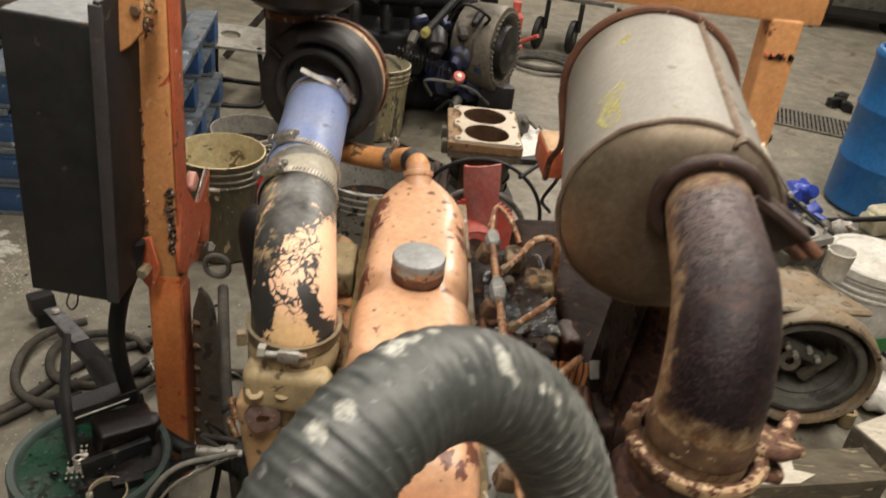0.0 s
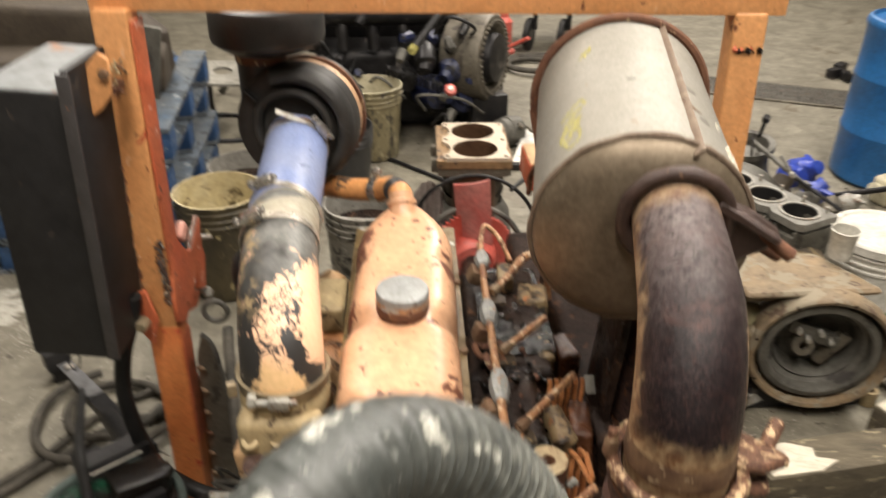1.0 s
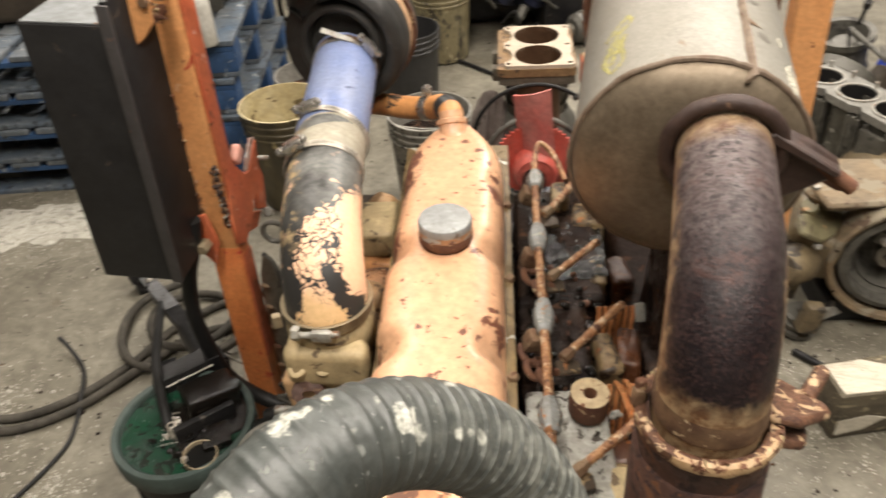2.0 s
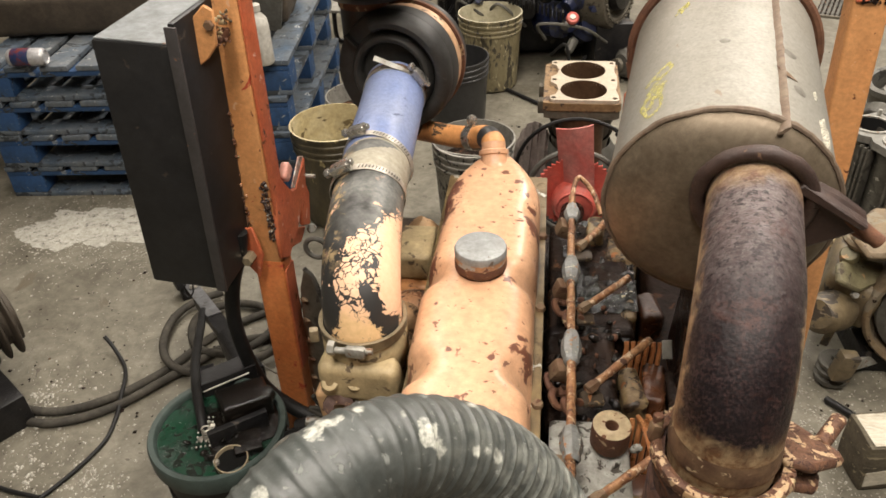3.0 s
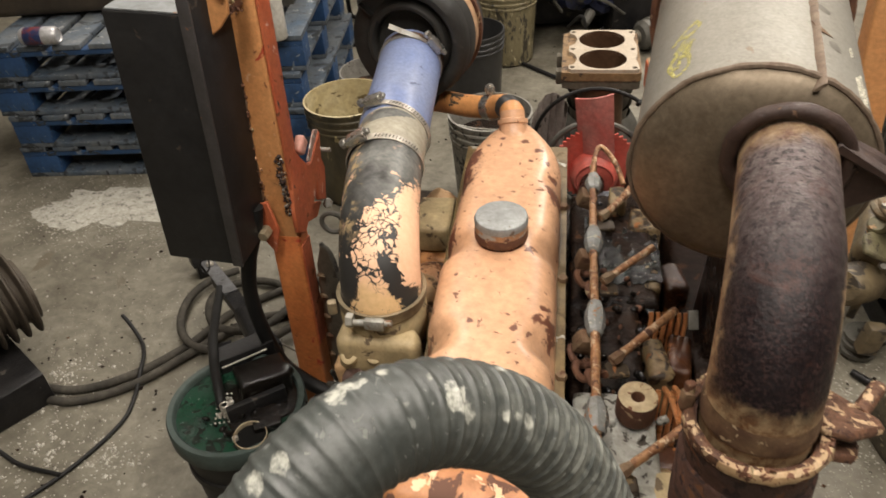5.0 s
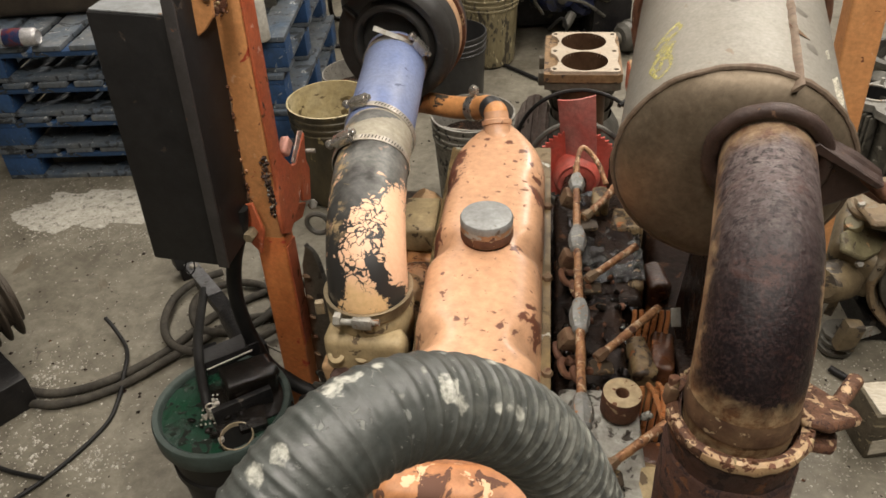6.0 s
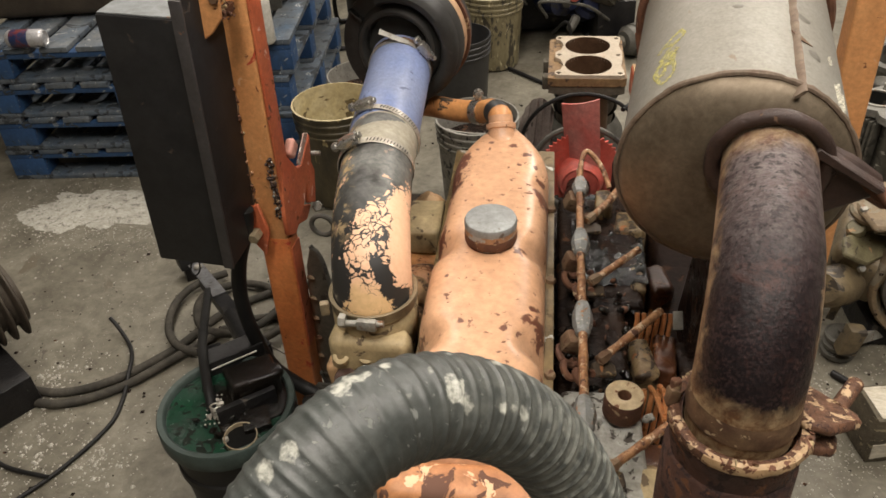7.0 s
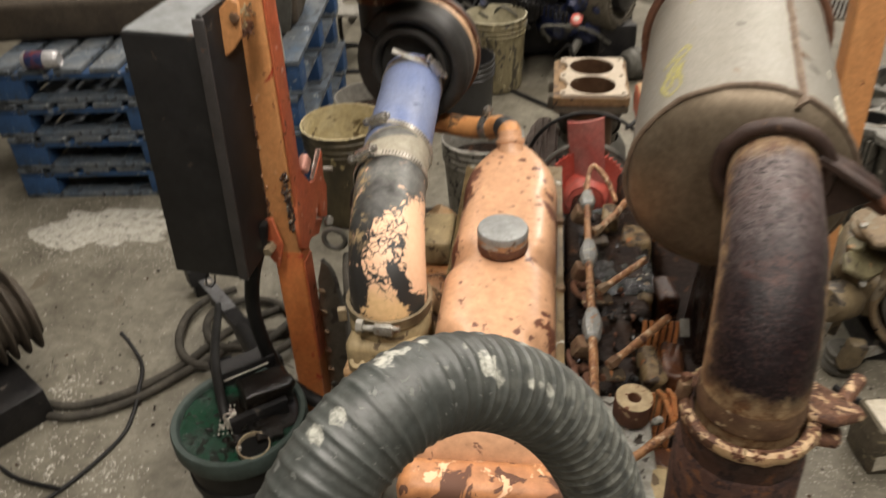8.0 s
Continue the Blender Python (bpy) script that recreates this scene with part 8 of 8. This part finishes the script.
part("sheet", slab([(0, 0), (0.16, 0.03), (0.20, 0.34), (0.08, 0.36)], 0.004, pose(0.28, 3.56, 0.03, 6, 4, 0), 0.0008), pail_white, card)
part("under_plate", block(0.18, 0.08, 0.03, pose(0.36, 3.58, 0.016, 0, 0, 10), 0.004), dark_iron, card)
for k, pts in enumerate((((0.18, 1.92, 0.66), (0.26, 2.05, 0.66), (0.32, 2.2, 0.55), (0.30, 2.3, 0.42), (0.34, 2.36, 0.35)), ((0.20, 2.0, 0.42), (0.30, 2.2, 0.36), (0.38, 2.30, 0.28), (0.44, 2.5, 0.1)))):
    cable("thin_wire", "thin dark wire trailing beside the fan", pts, 0.006, (rubber, white_wire)[k])
long = thing("steel_rod", "long thin steel rod lying on the floor", "rod", (-0.3, 3.6, 0))
part("shaft", rod((-0.50, 3.76, 0.012), (0.02, 3.32, 0.012), 0.009, 10), dark_iron, long)


# ---- the back of the hall ----
dark = thing("dark_engine", "large black greasy engine with blue parts on the floor", "engine", (-0.15, 3.9, 0))
rng = random.Random(33)
part("crankcase", roughen(block(1.0, 0.62, 0.42, pose(-0.30, 4.35, 0.24, 0, 0, 12), 0.05, None, 3), 0.02, 6), dark_iron, dark)
part("head", roughen(block(0.95, 0.30, 0.26, pose(-0.36, 4.42, 0.56, 12, 0, 12), 0.04, None, 3), 0.015, 8), dark_iron, dark)
part("rocker_cover", roughen(block(0.80, 0.22, 0.12, pose(-0.42, 4.40, 0.72, 12, 0, 12), 0.04, None, 3), 0.008, 8), black_plastic, dark)
for k in range(6):
    part("manifold_runner", sweep(spline([(-0.75 + 0.15 * k, 4.10 + 0.03 * k, 0.60), (-0.74 + 0.15 * k, 3.96 + 0.03 * k, 0.58), (-0.73 + 0.15 * k, 3.93 + 0.03 * k, 0.45)], 6), 0.032, 12), dark_iron, dark)
part("manifold_log", sweep(spline([(-0.85, 3.98, 0.62), (-0.4, 4.02, 0.62), (0.0, 4.15, 0.60)], 8), 0.055, 16), dark_iron, dark)
for x, y, z, s in ((-0.28, 3.95, 0.32, 0.10), (-0.12, 3.92, 0.26, 0.12), (-0.02, 3.88, 0.40, 0.09), (-0.40, 3.93, 0.20, 0.11), (-0.16, 3.85, 0.45, 0.08), (0.02, 3.98, 0.20, 0.10)):
    part("pump", roughen(lathe([(0, -s), (0.5 * s, -s), (0.7 * s, -0.7 * s), (0.7 * s, 0.4 * s), (0.45 * s, 0.6 * s), (0.4 * s, s), (0, s)], pose(x, y, z, rng.uniform(40, 130), 0, rng.uniform(-60, 60)), 20), 0.12 * s, 1.5 / s), rng.choice((blue_iron, dark_iron, blue_iron)), dark, "dark blue pump casting")
for k in range(18):
    x, y, z = rng.uniform(-0.75, 0.1), rng.uniform(3.78, 3.98), rng.uniform(0.12, 0.62)
    part("bolt_boss", roughen(lathe([(0, 0.05), (0.018, 0.05), (0.024, 0.03), (0.024, -0.03)], pose(x, y, z, 90 + rng.uniform(-30, 30), 0, rng.uniform(-30, 30)), 8), 0.003, 40), rng.choice((grey_iron, dark_iron, dark_iron, blue_iron)), dark)
for k in range(9):
    x, y, z = rng.uniform(-0.75, 0.0), rng.uniform(3.72, 3.92), rng.uniform(0.15, 0.70)
    part("fuel_pipe", sweep(spline([(x, y, z), (x + rng.uniform(-0.1, 0.1), y - 0.06, z + rng.uniform(0, 0.12)), (x + rng.uniform(0.05, 0.22), y - 0.03, z + rng.uniform(-0.1, 0.1)), (x + rng.uniform(0.1, 0.3), y + 0.12, z - 0.05)], 6), 0.008, 8), rng.choice((dark_iron, rubber, grey_iron)), dark)
part("red_cap", lathe([(0, 0.02), (0.024, 0.02), (0.03, 0.012), (0.03, 0)], pose(-0.03, 3.72, 0.335, 50, 0, 10), 20), red_plastic, dark, "red cap")
part("chrome_cap", lathe([(0, 0.024), (0.012, 0.023), (0.016, 0.018), (0.018, 0.01)], pose(-0.03, 3.72, 0.337, 50, 0, 10), 16), steel, dark)
part("pry_bar", rod((-0.20, 3.66, 0.56), (0.10, 4.20, 0.86), 0.018, 10), black_paint, dark, "black bar")
part("bar_tip", rod((-0.215, 3.63, 0.545), (-0.20, 3.66, 0.56), 0.022, 10), chalk, dark, "yellow bar end")
part("hose", sweep(spline([(-0.55, 3.80, 0.70), (-0.30, 3.72, 0.80), (-0.10, 3.85, 0.82), (0.1, 4.1, 0.78)], 8), 0.02, 12), rubber, dark)
for k in range(14):
    part("radiator_fin", block(0.01, 0.03, 0.05, pose(-0.34 + 0.02 * k, 3.80, 0.40 - 0.006 * k, 20, 0, 10), 0.002), dark_iron, dark)

bell = thing("flywheel_housing", "dusty grey round flywheel housing with ring gear", "flywheel housing", (0.17, 4.1, 0))
wm2 = along((0.17, 4.00, 0.42), (0.50, 3.86, 0.44))
part("shell", roughen(lathe([(0.10, -0.22), (0.20, -0.20), (0.215, -0.14), (0.22, 0.0), (0.21, 0.015), (0.17, 0.02), (0.16, 0.01), (0.14, -0.02), (0, -0.03)], wm2, 52), 0.003, 14), cast_iron, bell)
for k in range(40):
    a = 2 * math.pi * k / 40
    part("tooth", block(0.010, 0.016, 0.02, wm2 @ pose(0.185 * math.cos(a), 0.185 * math.sin(a), 0.02, 0, 0, math.degrees(a)), 0.002, None, 1), cast_iron, bell)
part("clutch_cover", lathe([(0.13, 0.0), (0.12, 0.04), (0.06, 0.055), (0.03, 0.05), (0, 0.05)], wm2, 36), dark_iron, bell, "dark greasy clutch cover")
part("support", roughen(block(0.20, 0.22, 0.24, pose(0.14, 4.02, 0.12, 0, 0, 20), 0.02), 0.01, 10), dark_iron, bell)
alt = thing("alternator", "dusty grey alternator lying on the floor", "alternator", (0.30, 3.85, 0))
am = pose(0.27, 3.84, 0.085, 88, 0, -50)
part("body", lathe([(0, -0.08), (0.05, -0.08), (0.07, -0.06), (0.072, -0.02), (0.078, -0.015), (0.078, 0.015), (0.072, 0.02), (0.07, 0.05), (0.05, 0.07), (0, 0.07)], am, 32), grey_iron, alt)
part("pulley", lathe([(0, 0.07), (0.012, 0.07), (0.012, 0.085), (0.035, 0.085), (0.028, 0.095), (0.035, 0.105), (0, 0.106)], am, 24), cast_iron, alt)
for k in range(3):
    part("ear", block(0.03, 0.05, 0.012, pose(0.33 + 0.05 * k, 3.80 + 0.03 * k, 0.13 - 0.03 * k, 20 * k, 30, 40 * k), 0.003), cast_iron, alt)

cart = thing("parts_cart", "low grey parts cart on rubber casters", "cart", (0.65, 5.75, 0))
part("deck", block(0.62, 0.42, 0.03, pose(0.70, 5.92, 0.36, 0, 0, -8), 0.005), grey_iron, cart)
for x in (0.48, 0.72, 0.98):
    wheel = part("wheel", lathe([(0.03, -0.02), (0.09, -0.022), (0.11, -0.018), (0.115, 0), (0.11, 0.018), (0.09, 0.022), (0.03, 0.02)], pose(x, 5.66, 0.118, 0, 90, -20), 28), rubber, cart, "rubber caster wheel")
    part("hub", lathe([(0, -0.024), (0.045, -0.024), (0.05, 0), (0.045, 0.024), (0, 0.024)], pose(x, 5.66, 0.118, 0, 90, -20), 20), grey_iron, wheel)
    part("caster_fork", block(0.03, 0.06, 0.20, pose(x + 0.04, 5.68, 0.25), 0.004), dark_iron, cart)
part("load", roughen(block(0.45, 0.3, 0.25, pose(0.72, 5.95, 0.50, 0, 0, 10), 0.03, None, 2), 0.02, 7), dark_iron, cart)
part("green_load", roughen(block(0.2, 0.18, 0.16, pose(1.08, 5.75, 0.10, 0, 0, 30), 0.03, None, 2), 0.02, 9), surface("green_machine_paint", (0.03, 0.12, 0.06), (0.05, 0.06, 0.12), 0.5, 0, 9, 70, 0.9, 0.15, (), 0.4, 0.003), cart, "green and blue machine part")
jack = thing("bottle_jack", "red bottle jack standing on the floor", "jack", (-0.56, 4.95, 0))
part("body", lathe([(0, 0), (0.08, 0), (0.08, 0.02), (0.055, 0.03), (0.055, 0.22), (0.03, 0.25), (0.03, 0.32), (0, 0.32)], pose(-0.56, 4.95, 0.003), 28), red_plastic, jack)
part("handle_socket", rod((-0.52, 4.88, 0.06), (-0.40, 4.74, 0.16), 0.014, 10), red_plastic, jack)
jack2 = copy_thing(jack, pose(0, 0, 0) @ pose(0.30, 5.6, 0))
tagged(jack2, "red bottle jack standing beside the cart")
for cx, cy, r in ((0.52, 5.22, 0.22), (0.50, 5.20, 0.18), (0.55, 5.25, 0.25)):
    loop = [(cx + r * math.cos(t), cy + 0.85 * r * math.sin(t), 0.02 + 0.004 * t) for t in [0.33 * k for k in range(20)]]
    cable("coiled_hose", "loop of dusty black hose on the floor", loop, 0.016, dusty_rubber, category="hose")
pp = thing("steel_bar", "dark steel bar lying across the floor", "bar", (0.85, 5.2, 0))
part("shaft", rod((0.55, 5.45, 0.02), (1.15, 4.85, 0.02), 0.018, 10), dark_iron, pp)

st = thing("metal_seat_pan", "grey steel seat pan with a round hole on tube legs", "seat", (-1.22, 3.95, 0))
part("pan", bored([(-0.16, -0.14), (0.16, -0.14), (0.19, -0.05), (0.17, 0.12), (0.1, 0.17), (-0.12, 0.16), (-0.18, 0.05)], 0.015, [(-0.03, 0.03, 0.05)], pose(-1.20, 3.98, 0.30, 6, 4, 12)), dusty_steel, st)
part("leg_hoop", sweep(spline([(-1.34, 3.86, 0.30), (-1.36, 3.82, 0.05), (-1.30, 3.78, 0.014), (-1.08, 3.82, 0.014), (-1.03, 3.87, 0.05), (-1.06, 3.90, 0.30)], 7), 0.013, 10), dark_iron, st)
part("leg_hoop", sweep(spline([(-1.34, 4.10, 0.30), (-1.36, 4.14, 0.05), (-1.30, 4.17, 0.014), (-1.08, 4.17, 0.014), (-1.04, 4.14, 0.05), (-1.06, 4.08, 0.30)], 7), 0.013, 10), dark_iron, st)
lean = thing("steel_angle", "long dusty angle iron leaning in the corner", "angle iron", (-1.15, 4.3, 0))
part("angle", block(0.04, 0.03, 1.3, pose(-1.05, 4.35, 0.48, 20, 40, 0), 0.003), grey_iron, lean)

# trench drain
gr = thing("floor_grate", "dark steel trench grate set in the floor", "grate", (2.1, 4.8, 0), "", "structure")
gm2 = pose(2.6, 4.62, 0, 0, 0, -17)
part("trench", block(2.6, 0.34, 0.012, gm2 @ pose(0, 0, -0.002), 0), oily, gr)
for k in range(104):
    part("grate_bar", block(0.014, 0.33, 0.012, gm2 @ pose(-1.285 + 0.025 * k, 0, 0.006), 0, None, 1), grey_iron, gr)
for y in (-0.17, 0.17):
    part("grate_edge", block(2.6, 0.02, 0.014, gm2 @ pose(0, y, 0.006), 0.002, None, 1), cast_iron, gr)

# machine at the far side
mach = thing("floor_machine", "dark ride-on floor machine parked at the far side", "machine", (3.6, 7.9, 0))
part("deck", roughen(block(0.95, 0.7, 0.26, pose(3.62, 8.05, 0.22, 0, 0, -5), 0.05, None, 3), 0.008, 5), black_plastic, mach)
part("hood", roughen(block(0.6, 0.55, 0.32, pose(3.65, 8.15, 0.48, 0, 0, -5), 0.06, None, 3), 0.008, 5), dark_iron, mach)
part("grille", block(0.5, 0.02, 0.16, pose(3.58, 7.70, 0.28, 0, 0, -5), 0.004), grey_iron, mach)
for x in (3.25, 3.95):
    part("wheel", lathe([(0, -0.06), (0.10, -0.06), (0.13, -0.04), (0.13, 0.04), (0.10, 0.06), (0, 0.06)], pose(x, 7.80, 0.132, 0, 90, 0), 28), rubber, mach)
rail_t = thing("tow_frame", "tan steel rail beside the floor machine", "rail", (2.9, 7.9, 0))
part("rail", block(0.06, 0.9, 0.08, pose(2.92, 8.0, 0.042, 0, 0, 30), 0.004), tan_cast, rail_t)
bits = random.Random(3)
for x, y in ((2.55, 5.28), (2.46, 5.16), (2.52, 5.10)):
    ob = thing("scrap_part", "small grey scrap part on the floor", "scrap", (x, y, 0), "floor scraps")
    part("body", roughen(block(0.10, 0.06, 0.06, pose(x, y, 0.032, 0, 0, bits.uniform(0, 180)), 0.01), 0.01, 25), bits.choice((grey_iron, pail_white, dark_iron)), ob)
